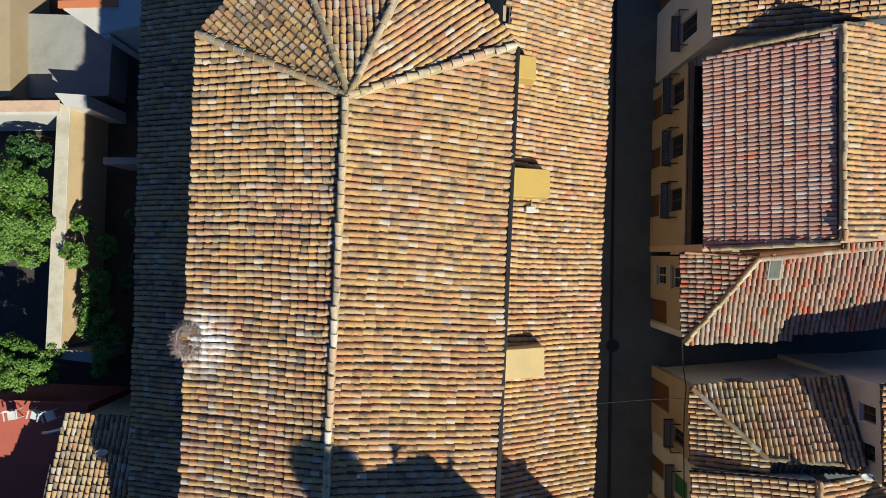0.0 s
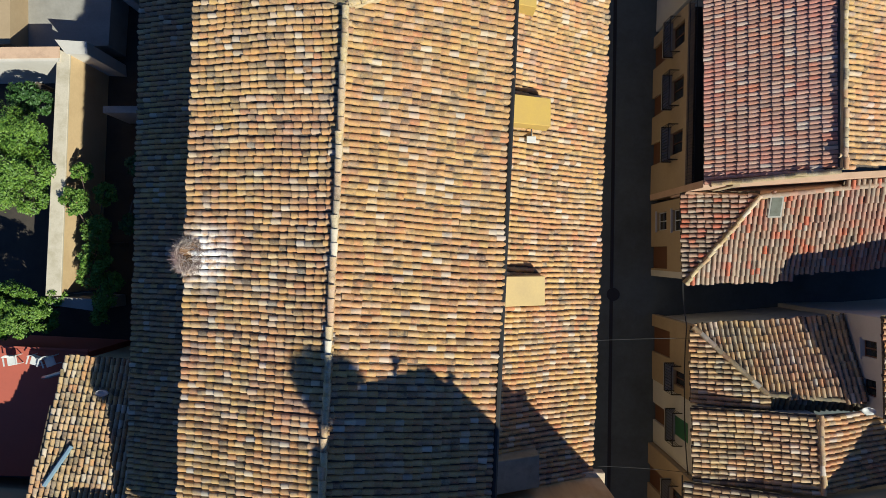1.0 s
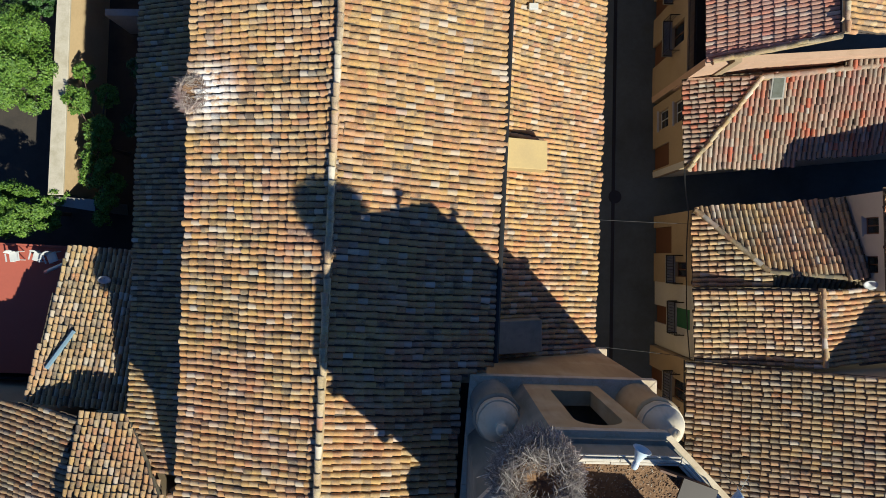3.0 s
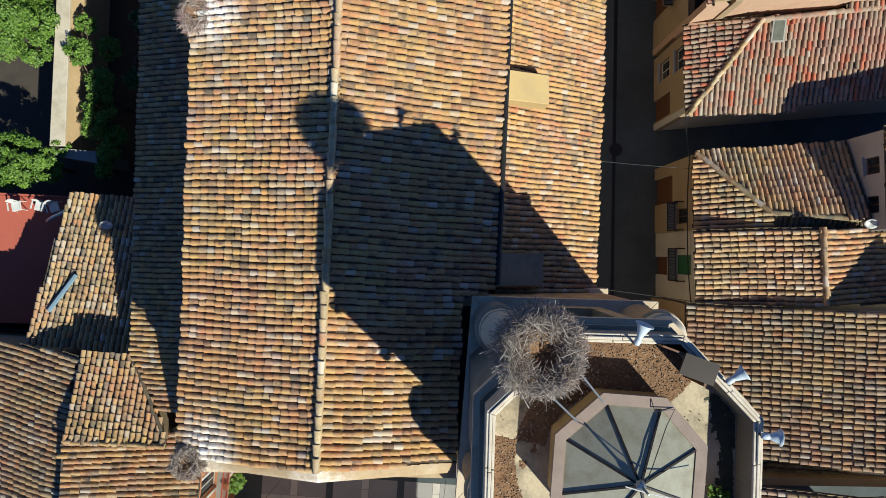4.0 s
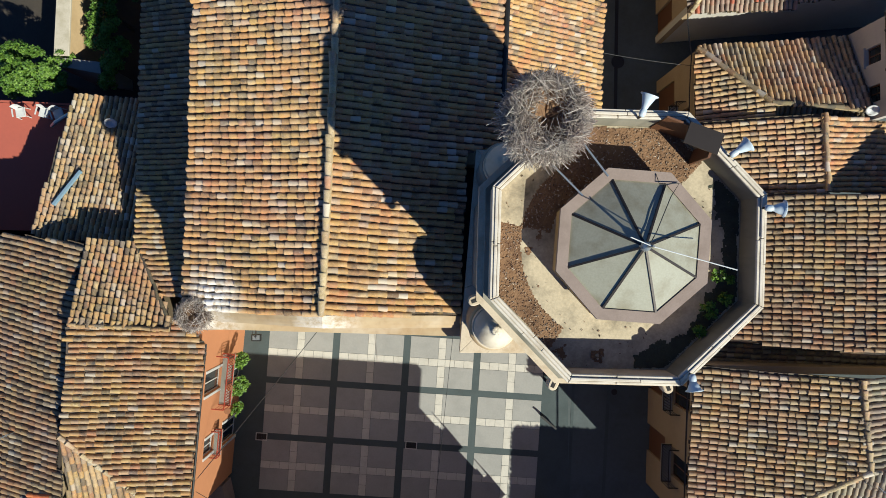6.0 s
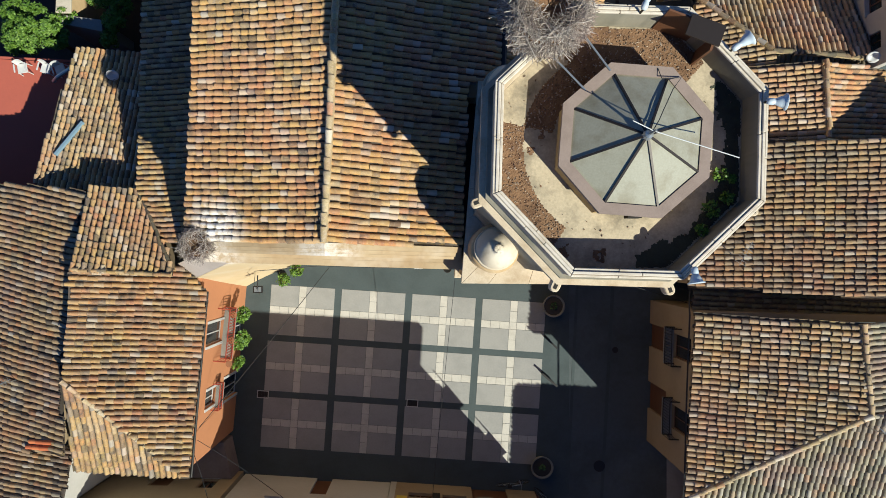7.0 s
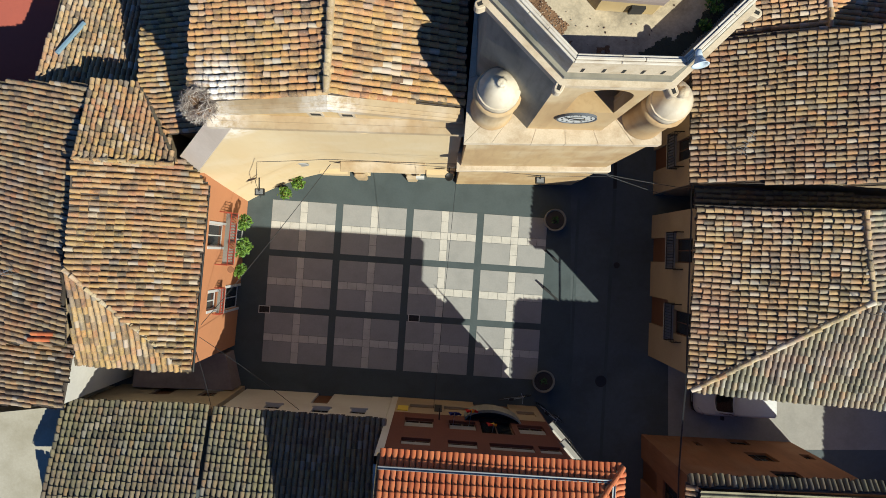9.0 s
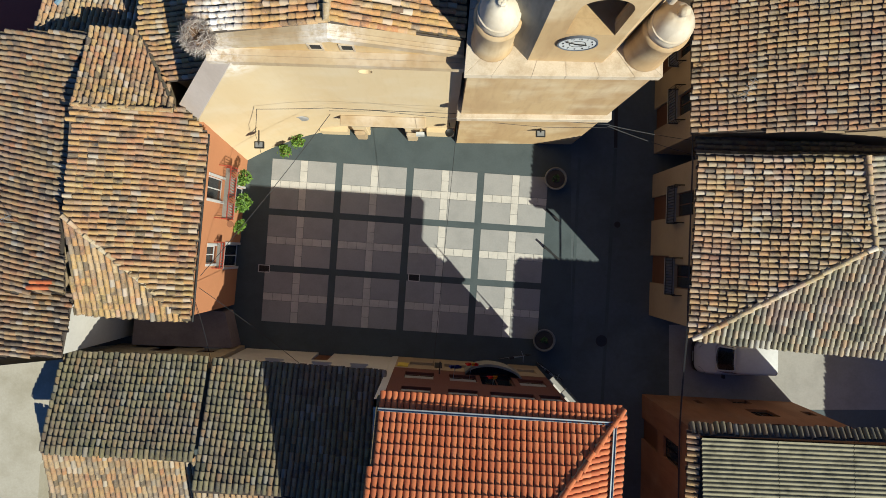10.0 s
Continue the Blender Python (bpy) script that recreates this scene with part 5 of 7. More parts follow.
part("pane", box(bmesh.new(), -0.22, 0.22, -0.40, 0.40, 0.103, 0.112, q), skylight_sheet, sk)

# house C: small hipped
hc = thing("house", "small hipped house with lichened grey-brown tiles", "house")
pc_n = slope_plane((11.0, -5.85, 5.4), (16.3, -5.5, 5.5), (13.6, -8.45, 6.65))
pc_w = slope_plane((11.0, -5.85, 5.4), (11.0, -9.1, 5.35), (13.6, -8.45, 6.65))
roof(hc, [(11.0, -5.8), (13.6, -8.45), (17.6, -8.7), (17.6, -5.35)], pc_n, tile_pale, 0.225, 0.34, down=(-0.02, 1), pieces=150, near=(14, -7))
roof(hc, [(11.0, -5.8), (11.0, -9.1), (13.6, -9.1), (13.6, -8.45)], pc_w, tile_pale, 0.225, 0.34)
# dark grey tiles paint in the shadow lying on this south strip
roof(hc, [(13.6, -8.45), (13.6, -9.12), (17.6, -9.12), (17.6, -8.72)], slope_plane((13.6, -8.45, 6.6), (17.6, -8.72, 6.62), (15.0, -9.2, 6.25)), tile_grey, 0.225, 0.34, down=(0, -1))
ridge(hc, (11.05, -5.82, 5.45), (13.6, -8.45, 6.68), 0.12, 0.36)
ridge(hc, (13.6, -8.45, 6.68), (17.6, -8.75, 6.7), 0.11, 0.36, mat=tile_grey)
items = [(0.6, 1.9, 0.0, 2.5, "door"), (2.3, 3.0, 3.0, 4.3, "balcony")]
wall(hc, (11.1, -5.8), (11.1, -9.15), 0.0, 5.2, cream_wall, [o[:4] for o in items])
street_windows(hc, (11.1, -5.8), (11.1, -9.15), items, wood)
wall(hc, (24, -4.9), (11.1, -5.95), 0.0, 5.3, white_wall, [(7.4, 8.0, 3.8, 4.6), (10, 10.9, 3.6, 4.7)])

# tall pale house behind C
ht = thing("house", "taller pale house wall with small barred windows", "house")
items = [(1.0, 1.7, 6.5, 7.4, "window"), (2.6, 3.3, 6.5, 7.3, "window")]
wall(ht, (17.65, -5.2), (17.75, -9.2), 0.0, 7.75, white_wall, [o[:4] for o in items])
street_windows(ht, (17.65, -5.2), (17.75, -9.2), items, wood)
# wall and roof run on unseen to the east, blocking sun from the alley
wall(ht, (36, -4.9), (17.65, -5.2), 0.0, 7.75, white_wall)
roof(ht, [(17.6, -5.1), (17.7, -9.3), (36, -9.7), (36, -4.8)], slope_plane((17.6, -5.1, 7.9), (17.7, -9.3, 7.9), (22, -5.1, 8.9)), tile_warm, 0.225, 0.34)

# house D
hd = thing("house", "two-storey house with brown barrel-tiled roof and green shutter", "house")
pd = slope_plane((10.85, -9.15, 5.9), (10.9, -12.35, 5.9), (15.3, -9.1, 7.5))
roof(hd, [(10.85, -9.15), (10.9, -12.4), (15.4, -12.25), (15.3, -9.15)], pd, tile_pale, 0.225, 0.34, pieces=150, near=(13, -11))
pde = slope_plane((15.3, -9.1, 7.5), (15.4, -12.1, 7.5), (19.3, -9.1, 6.2))
roof(hd, [(15.3, -9.15), (15.4, -12.25), (23, -12.2), (23, -9.3)], pde, tile_warm, 0.225, 0.34)
ridge(hd, (15.3, -9.1, 7.55), (15.4, -12.25, 7.55), 0.12, 0.36)
items = [(1.1, 2.0, 3.0, 4.6, "balcony"), (1.2, 2.1, 0, 2.3, "door")]
wall(hd, (11.15, -9.15), (11.15, -12.4), 0.0, 5.4, white_wall, [o[:4] for o in items])
street_windows(hd, (11.15, -9.15), (11.15, -12.4), items, white_paint)
green = plain("green_shutter", (0.03, 0.12, 0.05), 0.6)
part("shutter", box(bmesh.new(), 1.05, 2.05, 0.02, 0.06, 3.02, 4.58, on_wall((11.15, -9.15), (11.15, -12.4))), green, hd, "green roll-down shutter")
part("north_wall", prism(bmesh.new(), [(11.2, -9.45), (15.45, -9.42), (15.45, -9.2), (11.2, -9.2)], 3.0, lambda x, y: pd(x, y) - 0.18), white_wall, hd)

# house E
he = thing("house", "broad house with weathered brown barrel tiles", "house")
pe2 = slope_plane((10.45, -12.4, 6.0), (10.4, -18.2, 6.0), (17.0, -12.4, 8.65))
roof(he, [(10.5, -12.35), (10.4, -18.35), (21.0, -18.9), (21.0, -12.5)], pe2, tile_dusk, 0.23, 0.36, pieces=300, near=(13, -15), label="weathered brown barrel-tiled slope")
part("gable_wall", prism(bmesh.new(), [(10.9, -12.75), (21, -12.85), (21, -12.5), (10.9, -12.45)], 0.0, lambda x, y: pe2(x, y) - 0.2), cream_wall, he)
part("gable_wall", prism(bmesh.new(), [(10.9, -18.3), (21, -18.8), (21, -18.5), (10.9, -18.0)], 0.0, lambda x, y: pe2(x, y) - 0.2), cream_wall, he)
items = [(1.0, 1.9, 3.2, 5.0, "balcony"), (3.6, 4.6, 3.2, 5.0, "balcony"), (1.0, 2.0, 0, 2.4, "door"), (3.5, 4.6, 0, 2.6, "door")]
wall(he, (10.9, -12.5), (10.8, -18.3), 0.0, 6.1, cream_wall, [o[:4] for o in items])
street_windows(he, (10.9, -12.5), (10.8, -18.3), items, wood)
roof(he, [(10.8, -18.45), (10.75, -19.35), (19, -19.7), (19, -18.95)], slope_plane((10.8, -18.4, 5.6), (10.8, -19.4, 5.55), (18, -18.4, 6.3)), tile_grey, 0.23, 0.36, down=(-1, 0.03))

# house F
hf = thing("house", "corner house with grey-brown hipped barrel-tile roof", "house")
pf_w = slope_plane((10.3, -19.4, 6.9), (9.95, -27.0, 6.9), (16.4, -21.5, 8.42))
pf_s = slope_plane((9.95, -27.0, 6.9), (18.0, -27.75, 6.9), (16.5, -23.25, 8.42))
roof(hf, [(10.33, -19.4), (9.95, -27.0), (16.5, -23.25), (16.2, -19.65)], pf_w, tile_brown, 0.235, 0.36, pieces=300, near=(12, -23), label="weathered barrel-tiled street slope")
roof(hf, [(9.95, -27.0), (18.2, -27.78), (24, -28.3), (24, -23.6), (16.5, -23.25)], pf_s, tile_ash, 0.235, 0.36, rough=0.7, down=(-0.06, -1), pieces=200, near=(14, -26))
roof(hf, [(16.2, -19.65), (16.5, -23.25), (24, -23.6), (24, -20)], slope_plane((16.2, -19.65, 8.4), (16.5, -23.25, 8.4), (22, -20, 7.6)), tile_ash, 0.235, 0.36)
ridge(hf, (10.0, -27.0, 6.95), (16.5, -23.25, 8.45), 0.12, 0.36)
ridge(hf, (16.5, -23.25, 8.45), (16.2, -19.7, 8.43), 0.12, 0.36)
items = [(1.3, 2.4, 3.4, 5.4, "balcony"), (4.6, 5.7, 3.4, 5.4, "balcony"), (1.2, 2.4, 0, 2.5, "door"), (4.2, 5.6, 0, 2.6, "door")]
wall(hf, (10.75, -19.4), (10.55, -26.7), 0.0, 6.75, cream_wall, [o[:4] for o in items])
street_windows(hf, (10.75, -19.4), (10.55, -26.7), items, wood)
wall(hf, (10.55, -26.7), (24, -27.9), 0.0, 6.75, cream_wall)
wall(hf, (24, -19.6), (10.75, -19.4), 0.0, 6.75, cream_wall)

# house G
hg = thing("house", "orange-brown corner house with sheet-metal roof and tile border", "house")
items = [(2.5, 3.5, 0.15, 0.95, "window"), (2.43, 3.57, 2.2, 3.5, "window"), (2.5, 3.7, 4.9, 6.0, "window"), (0.1, 0.8, 2.1, 2.85, "window"), (5.2, 5.5, 0.8, 1.5, "window")]
wall(hg, (18.0, -31.2), (10.2, -30.8), 0.0, 7.5, brown_wall, [o[:4] for o in items])
street_windows(hg, (18.0, -31.2), (10.2, -30.8), [(*o[:4], "plain") for o in items], iron)
wall(hg, (17.95, -45), (18.0, -31.2), 0.0, 7.5, brown_wall)
items = [(1.2, 2.2, 3.2, 5.0, "window"), (1.2, 2.3, 0, 2.4, "door"), (4.2, 5.2, 3.2, 5.0, "window")]
wall(hg, (10.2, -30.8), (10.0, -45), 0.0, 7.5, brown_wall, [o[:4] for o in items])
street_windows(hg, (10.2, -30.8), (10.0, -45), [(*o[:4], "plain" if o[4] == "window" else o[4]) for o in items], iron)
roof(hg, [(9.68, -30.36), (10.05, -30.72), (18.3, -31.02), (18.3, -30.66)], slope_plane((9.68, -30.36, 7.45), (18.3, -30.66, 7.45), (14, -30.9, 7.8)), tile_grey, 0.24, 0.40, down=(0.03, 1))
roof(hg, [(9.68, -30.36), (9.25, -45), (9.65, -45), (10.05, -30.85)], slope_plane((9.68, -30.36, 7.55), (9.25, -45, 7.55), (9.95, -38, 7.85)), tile_brown, 0.24, 0.40, down=(-1, 0.03))
sheet = plaster("fibre_cement", (0.250, 0.225, 0.140), (0.100, 0.088, 0.052), 0.95, scale=2.2)
for x0, x1 in ((10.0, 13.0), (13.02, 16.0), (16.02, 18.1)):
    bm = bmesh.new()
    grid = []
    for k in range(420):
        y = -30.74 - k * 0.03
        zz = 7.95 + 0.045 * math.sin(2 * math.pi * y / 0.177) + 0.05 * (-31 - y)
        grid.append([bm.verts.new((x, y - 0.045 * (x - 10), zz)) for x in (x0, x1)])
    for p, q in zip(grid, grid[1:]):
        bm.faces.new((p[0], q[0], q[1], p[1]))
    part("roof_sheet", bm, sheet, hg, "ribbed grey-green roof sheet", True)
part("roof_deck", prism(bmesh.new(), [(10.0, -30.85), (18.0, -31.2), (18.0, -44), (9.9, -44)], 7.5, 7.72), under_roof, hg)

# red house on the square
hr = thing("town_house", "red-brown three-storey house with new red tiles", "house")
ZR = 9.72
pr_n = slope_plane((-2.5, -28.6, ZR), (6.4, -29.15, ZR), (2.8, -31.9, 11.35))
pr_e = slope_plane((6.42, -29.15, ZR), (5.9, -38, ZR), (2.8, -31.9, 11.35))
hipd = Vector((2.6, -33.0)) - Vector((6.42, -29.15))
far = (6.42 + hipd.x * 1.1, -29.15 + hipd.y * 1.1)
roof(hr, [(-2.5, -28.6), (6.42, -29.15), far, (-3.0, far[1] + 0.3)], pr_n, tile_new, 0.222, 0.375, 0.105, 0.075, rough=0.15, pieces=300, near=(2, -30), label="new red mixed-tile slope", down=(0.06, 1))
roof(hr, [(6.42, -29.15), (5.9, -38), (-0.5, -38), far], pr_e, tile_new, 0.222, 0.375, 0.105, 0.075, rough=0.15, down=(1, 0.06))
ridge(hr, (6.4, -29.2, ZR + 0.03), (far[0], far[1], pr_n(*far) + 0.03), 0.11, 0.38, mat=tile_new)
up = 0.14
gp = [(-2.55, -29.08), (5.98, -29.62), (5.5, -38)]
pts = [Vector((x, y, max(pr_n(x, y), pr_e(x, y)) * 0 + (pr_n(x, y) if i < 2 else pr_e(x, y)) + up)) for i, (x, y) in enumerate(gp)]
pts[1].z = min(pr_n(*gp[1]), pr_e(*gp[1])) + up
for p, q in zip(pts, pts[1:]):
    d = (q - p).normalized()
    u = d.cross(Vector((0, 0, 1)))
    for o0, o1, h0, h1 in ((-0.06, 0.06, 0.0, 0.02), (-0.06, -0.048, 0.02, 0.08), (0.048, 0.06, 0.02, 0.08)):
        bm = bmesh.new()
        hexa(bm, [p + u * o0 + Vector((0, 0, h0)), p + u * o1 + Vector((0, 0, h0)), q + u * o1 + Vector((0, 0, h0)), q + u * o0 + Vector((0, 0, h0)),
                  p + u * o0 + Vector((0, 0, h1)), p + u * o1 + Vector((0, 0, h1)), q + u * o1 + Vector((0, 0, h1)), q + u * o0 + Vector((0, 0, h1))])
        part("gutter", bm, zinc, hr, "pale zinc gutter across the tiles")

ra, rb = (4.7, -29.35), (-2.75, -28.85)
low = [(5.3, 6.5, 1.3, 2.2, "window"), (3.6, 4.8, 1.3, 2.2, "window"), (0.3, 1.2, 1.3, 2.2, "window"), (1.5, 3.3, 0.0, 2.6, "door")]
hig = [(5.3, 6.6, 3.9, 5.3, "window"), (3.4, 4.6, 3.9, 5.3, "window"), (0.3, 1.5, 3.9, 5.3, "window"), (5.4, 6.6, 7.0, 7.9, "window"), (3.5, 4.7, 7.0, 7.9, "window"), (1.2, 3.0, 7.0, 7.9, "window"), (0.1, 1.0, 7.0, 7.9, "window"), (1.75, 3.2, 3.1, 5.6, "tall")]
wall(hr, ra, rb, 0.0, 3.0, cream_wall, [o[:4] for o in low])
wall(hr, ra, rb, 3.003, 9.6, brick_red, [o[:4] for o in hig])
street_windows(hr, ra, rb, [(*o[:4], "plain" if o[4] == "window" else o[4]) for o in low + hig], wood)
m = on_wall(ra, rb)
for s0, s1, h0, h1, kind in low + hig:
    if kind == "window":
        part("roller_shutter", box(bmesh.new(), s0 + 0.02, s1 - 0.02, 0.05, 0.09, h0 + 0.45 * (h1 - h0), h1 - 0.01, m), cream_wall if h0 < 3 else concrete, hr, "lowered roller shutter")
ca = (5.75, -30.6)
its = [(0.25, 1.35, 4.0, 5.6, "window"), (0.25, 1.35, 6.6, 8.0, "window"), (0.3, 1.3, 0.0, 2.5, "door")]
wall(hr, ca, ra, 0.0, 9.6, brick_red, [o[:4] for o in its])
street_windows(hr, ca, ra, its, white_paint)
wall(hr, (5.4, -44), ca, 0.0, 9.6, brick_red)
wall(hr, rb, (-3.1, -44), 0.0, 9.6, white_wall)
part("party_wall", prism(bmesh.new(), [(-2.96, -33.0), (-3.1, -44), (-0.5, -44), (-0.5, -33.0)], 9.603, 11.9), white_wall, hr, "plain rendered rear party wall")
arc = [(0.85 + 2.6 * k / 14, -29.08 - 0.02 * k + 0.48 * math.sin(math.pi * k / 14) ** 0.6) for k in range(15)]
bm = prism(bmesh.new(), [*arc[::-1]], 2.75, 2.95)
# black floor, putting the shade inside the balcony into its colour
part("balcony_floor", bm, iron, hr)
bm = bmesh.new()
for (xa, ya), (xb, yb) in zip(arc, arc[1:]):
    prism(bm, [(xa, ya), (xb, yb), (xb, yb + 0.12), (xa, ya + 0.12)], 2.7, 3.75)
bmesh.ops.remove_doubles(bm, verts=bm.verts, dist=0.001)
part("balcony_front", bm, tower_shade_grey, hr, "curved grey balcony front")

part("shop_panel", box(bmesh.new(), 6.55, 7.05, -0.05, -0.004, 1.9, 2.75, m), plain("yellow_panel", (0.62, 0.45, 0.03), 0.6), hr, "yellow panel on the ground-floor wall")
part("hatch", box(bmesh.new(), 4.92, 5.28, -0.03, 0.02, 1.2, 2.5, m), dark_in, hr, "hatch opening painted black")
part("lamp_arm", tube(bmesh.new(), [m @ Vector((5.05, 0.0, 4.0)), m @ Vector((5.05, -0.55, 3.9))], 0.03, 6), iron, hr)
cm2 = on_wall(ca, ra)
for z in (3.4, 6.2):
    bal = part("corner_balcony", box(bmesh.new(), 0.25, 1.55, -0.34, -0.004, z - 0.10, z, cm2), concrete, hr, "small concrete corner balcony")
    bm = bmesh.new()
    for k in range(10):
        tube(bm, [cm2 @ Vector((0.27 + k * 0.14, -0.32, z)), cm2 @ Vector((0.27 + k * 0.14, -0.32, z + 0.9))], 0.014, 4)
    for h in (0.1, 0.9):
        tube(bm, [cm2 @ Vector((0.25, -0.32, z + h)), cm2 @ Vector((1.55, -0.32, z + h))], 0.022, 4)
    tagged(part("railing", bm, iron, bal), kind="stuff")

# row of houses beside it
h1 = thing("house", "low terraced house with mossy grey-brown tiles", "house")
p1 = slope_plane((-16.9, -27.95, 4.95), (-10.35, -28.1, 5.25), (-16.9, -31.8, 6.35))
roof(h1, [(-16.75, -27.9), (-17.0, -31.75), (-10.55, -32.15), (-10.4, -28.08)], p1, tile_grey, 0.235, 0.33, rough=0.6, down=(0.03, 1), pieces=200, near=(-13, -29))
p1s = slope_plane((-17.2, -31.9, 5.75), (-10.6, -32.2, 5.75), (-17.2, -36, 4.4))
roof(h1, [(-17.2, -31.85), (-10.7, -32.2), (-10.7, -37), (-17.4, -37)], p1s, tile_dusk, 0.235, 0.33, down=(0, -1))
items = [(0.8, 1.6, 1.2, 2.4, "window"), (3.0, 4.0, 0.0, 2.2, "door")]
wall(h1, (-10.4, -28.3), (-16.7, -28.2), 0.0, 4.9, cream_wall, [o[:4] for o in items])
street_windows(h1, (-10.4, -28.3), (-16.7, -28.2), items, wood)
wall(h1, (-16.7, -28.2), (-17.2, -37), 0.0, 4.9, white_wall)
h2 = thing("house", "terraced house with grey tiles beside the red house", "house")
p2 = slope_plane((-10.3, -28.15, 5.5), (-2.6, -28.7, 5.4), (-10.4, -33.1, 7.15))
roof(h2, [(-10.12, -28.12), (-10.3, -33.2), (-3.05, -33.6), (-2.62, -28.65)], p2, tile_grey, 0.235, 0.33, rough=0.6, down=(0.05, 1), pieces=200, near=(-8, -30))
p2s = slope_plane((-10.4, -33.3, 6.6), (-3.0, -33.6, 6.6), (-10.4, -37, 5.4))
roof(h2, [(-10.4, -33.3), (-3.1, -33.7), (-3.1, -38), (-10.4, -38)], p2s, tile_dusk, 0.235, 0.33, down=(0, -1))
items = [(1.0, 1.7, 2.9, 3.6, "window"), (2.7, 3.5, 3.0, 3.8, "window"), (5.0, 5.7, 2.9, 3.6, "window"), (3.0, 3.8, 0.0, 2.1, "door")]
wall(h2, (-2.78, -28.9), (-10.3, -28.45), 0.0, 5.1, white_wall, [o[:4] for o in items])
street_windows(h2, (-2.78, -28.9), (-10.3, -28.45), items, iron)

# house H: orange wall on the square
hh = thing("house", "orange-plastered house with brown barrel tiles and balconies", "house")
ph_e = slope_plane((-15.0, -17.6, 7.75), (-15.2, -22.1, 7.75), (-10.1, -18.6, 6.62))
ph_s = slope_plane((-15.2, -22.1, 7.75), (-10.7, -26.35, 6.35), (-15.45, -26.0, 6.4))
roof(hh, [(-14.98, -17.6), (-15.18, -22.12), (-10.72, -26.36), (-9.98, -18.6), (-10.9, -17.55)], ph_e, tile_rust, 0.235, 0.34, down=(1, -0.04), pieces=300, near=(-12.5, -20), label="brown and ochre barrel-tiled slope")
roof(hh, [(-15.18, -22.12), (-15.45, -26.0), (-10.72, -26.36)], ph_s, tile_rust, 0.235, 0.34, down=(0.03, -1))
ridge(hh, (-10.75, -26.35, 6.42), (-15.2, -22.1, 7.8), 0.10, 0.36)
part("gutter", tube(bmesh.new(), [(-9.93, -18.6, 6.56), (-10.68, -26.4, 6.28)], 0.055, 8), iron, hh, "thin dark eaves gutter")
oa, ob2 = (-10.95, -26.2), (-10.225, -18.0)
items = [(5.1, 6.1, 3.1, 5.2, "balcony"), (2.2, 3.0, 3.3, 4.6, "window"), (2.0, 3.1, 0.0, 2.3, "door"), (5.0, 6.0, 0.0, 2.3, "door")]
wall(hh, oa, ob2, 0.0, 6.35, orange_wall, [o[:4] for o in items])
om = on_wall(oa, ob2)
for s0, s1, h0, h1, kind in items:
    window(hh, om, s0, s1, h0 + 0.02, h1, white_paint)
    for p0, p1 in ((s0 - 0.12, s0 - 0.003), (s1 + 0.003, s1 + 0.12)):
        part("surround", box(bmesh.new(), p0, p1, -0.035, 0.06, h0, h1, om), white_paint, hh, "white painted jamb")
balcony(hh, om, 4.3, 6.7, 3.1, 0.55, rust_iron)
balcony(hh, om, 2.0, 3.2, 3.3, 0.35, rust_iron, 0.5)
wall(hh, (-15.4, -25.9), oa, 0.0, 6.2, white_wall)
wall(hh, (-14.95, -17.6), (-15.4, -25.9), 0.0, 6.1, cream_wall)

# small roof between church and house H
hi2 = thing("house", "small gabled annex with ochre barrel tiles", "house")
pi = slope_plane((-14.76, -14.36, 6.74), (-14.95, -17.63, 7.70), (-10.96, -17.85, 7.70))
roof(hi2, [(-14.72, -14.30), (-14.98, -17.60), (-10.95, -17.80), (-11.25, -16.9), (-12.70, -14.45)], pi, tile_rust, 0.235, 0.30, down=(0.06, 1), pieces=100, near=(-13.5, -16))
part("annex_wall", prism(bmesh.new(), [(-14.6, -14.45), (-14.9, -17.5), (-11.05, -17.7), (-12.65, -14.6)], 0.0, lambda x, y: pi(x, y) - 0.2), cream_wall, hi2)
ridge(hi2, (-12.62, -14.5, pi(-12.62, -14.5) + 0.04), (-11.1, -17.3, pi(-11.1, -17.3) + 0.04), 0.08, 0.34, mat=tile_grey, bed=False)
ridge(hi2, (-14.95, -17.66, 7.72), (-10.95, -17.86, 7.70), 0.085, 0.34, mat=tile_rust)

# house J: long roof further west
hj = thing("house", "long house with brown-red barrel tiles", "house")
pj = slope_plane((-14.9, -14.4, 6.75), (-15.4, -22.1, 7.05), (-19.5, -14.0, 5.45))
roof(hj, [(-14.9, -14.45), (-26, -13.4), (-26, -25.2), (-15.5, -25.2), (-15.75, -22.1)], pj, tile_dusk, 0.235, 0.34, pieces=150, near=(-17, -18))
part("body", prism(bmesh.new(), [(-15.5, -14.8), (-15.9, -25.0), (-26, -25), (-26, -14)], 0.0, lambda x, y: pj(x, y) - 0.2), cream_wall, hj)
pj2 = slope_plane((-15.6, -25.2, 6.5), (-16.1, -27.9, 6.4), (-19.4, -25.2, 5.3))
roof(hj, [(-15.55, -25.25), (-26, -25.25), (-26, -28.2), (-16.1, -27.9)], pj2, tile_dusk, 0.235, 0.34)
wall(hj, (-16.2, -27.8), (-15.75, -25.2), 0.0, 6.2, white_wall)

cover = tile_template(0.103, 0.11, 0.39)
spots = []
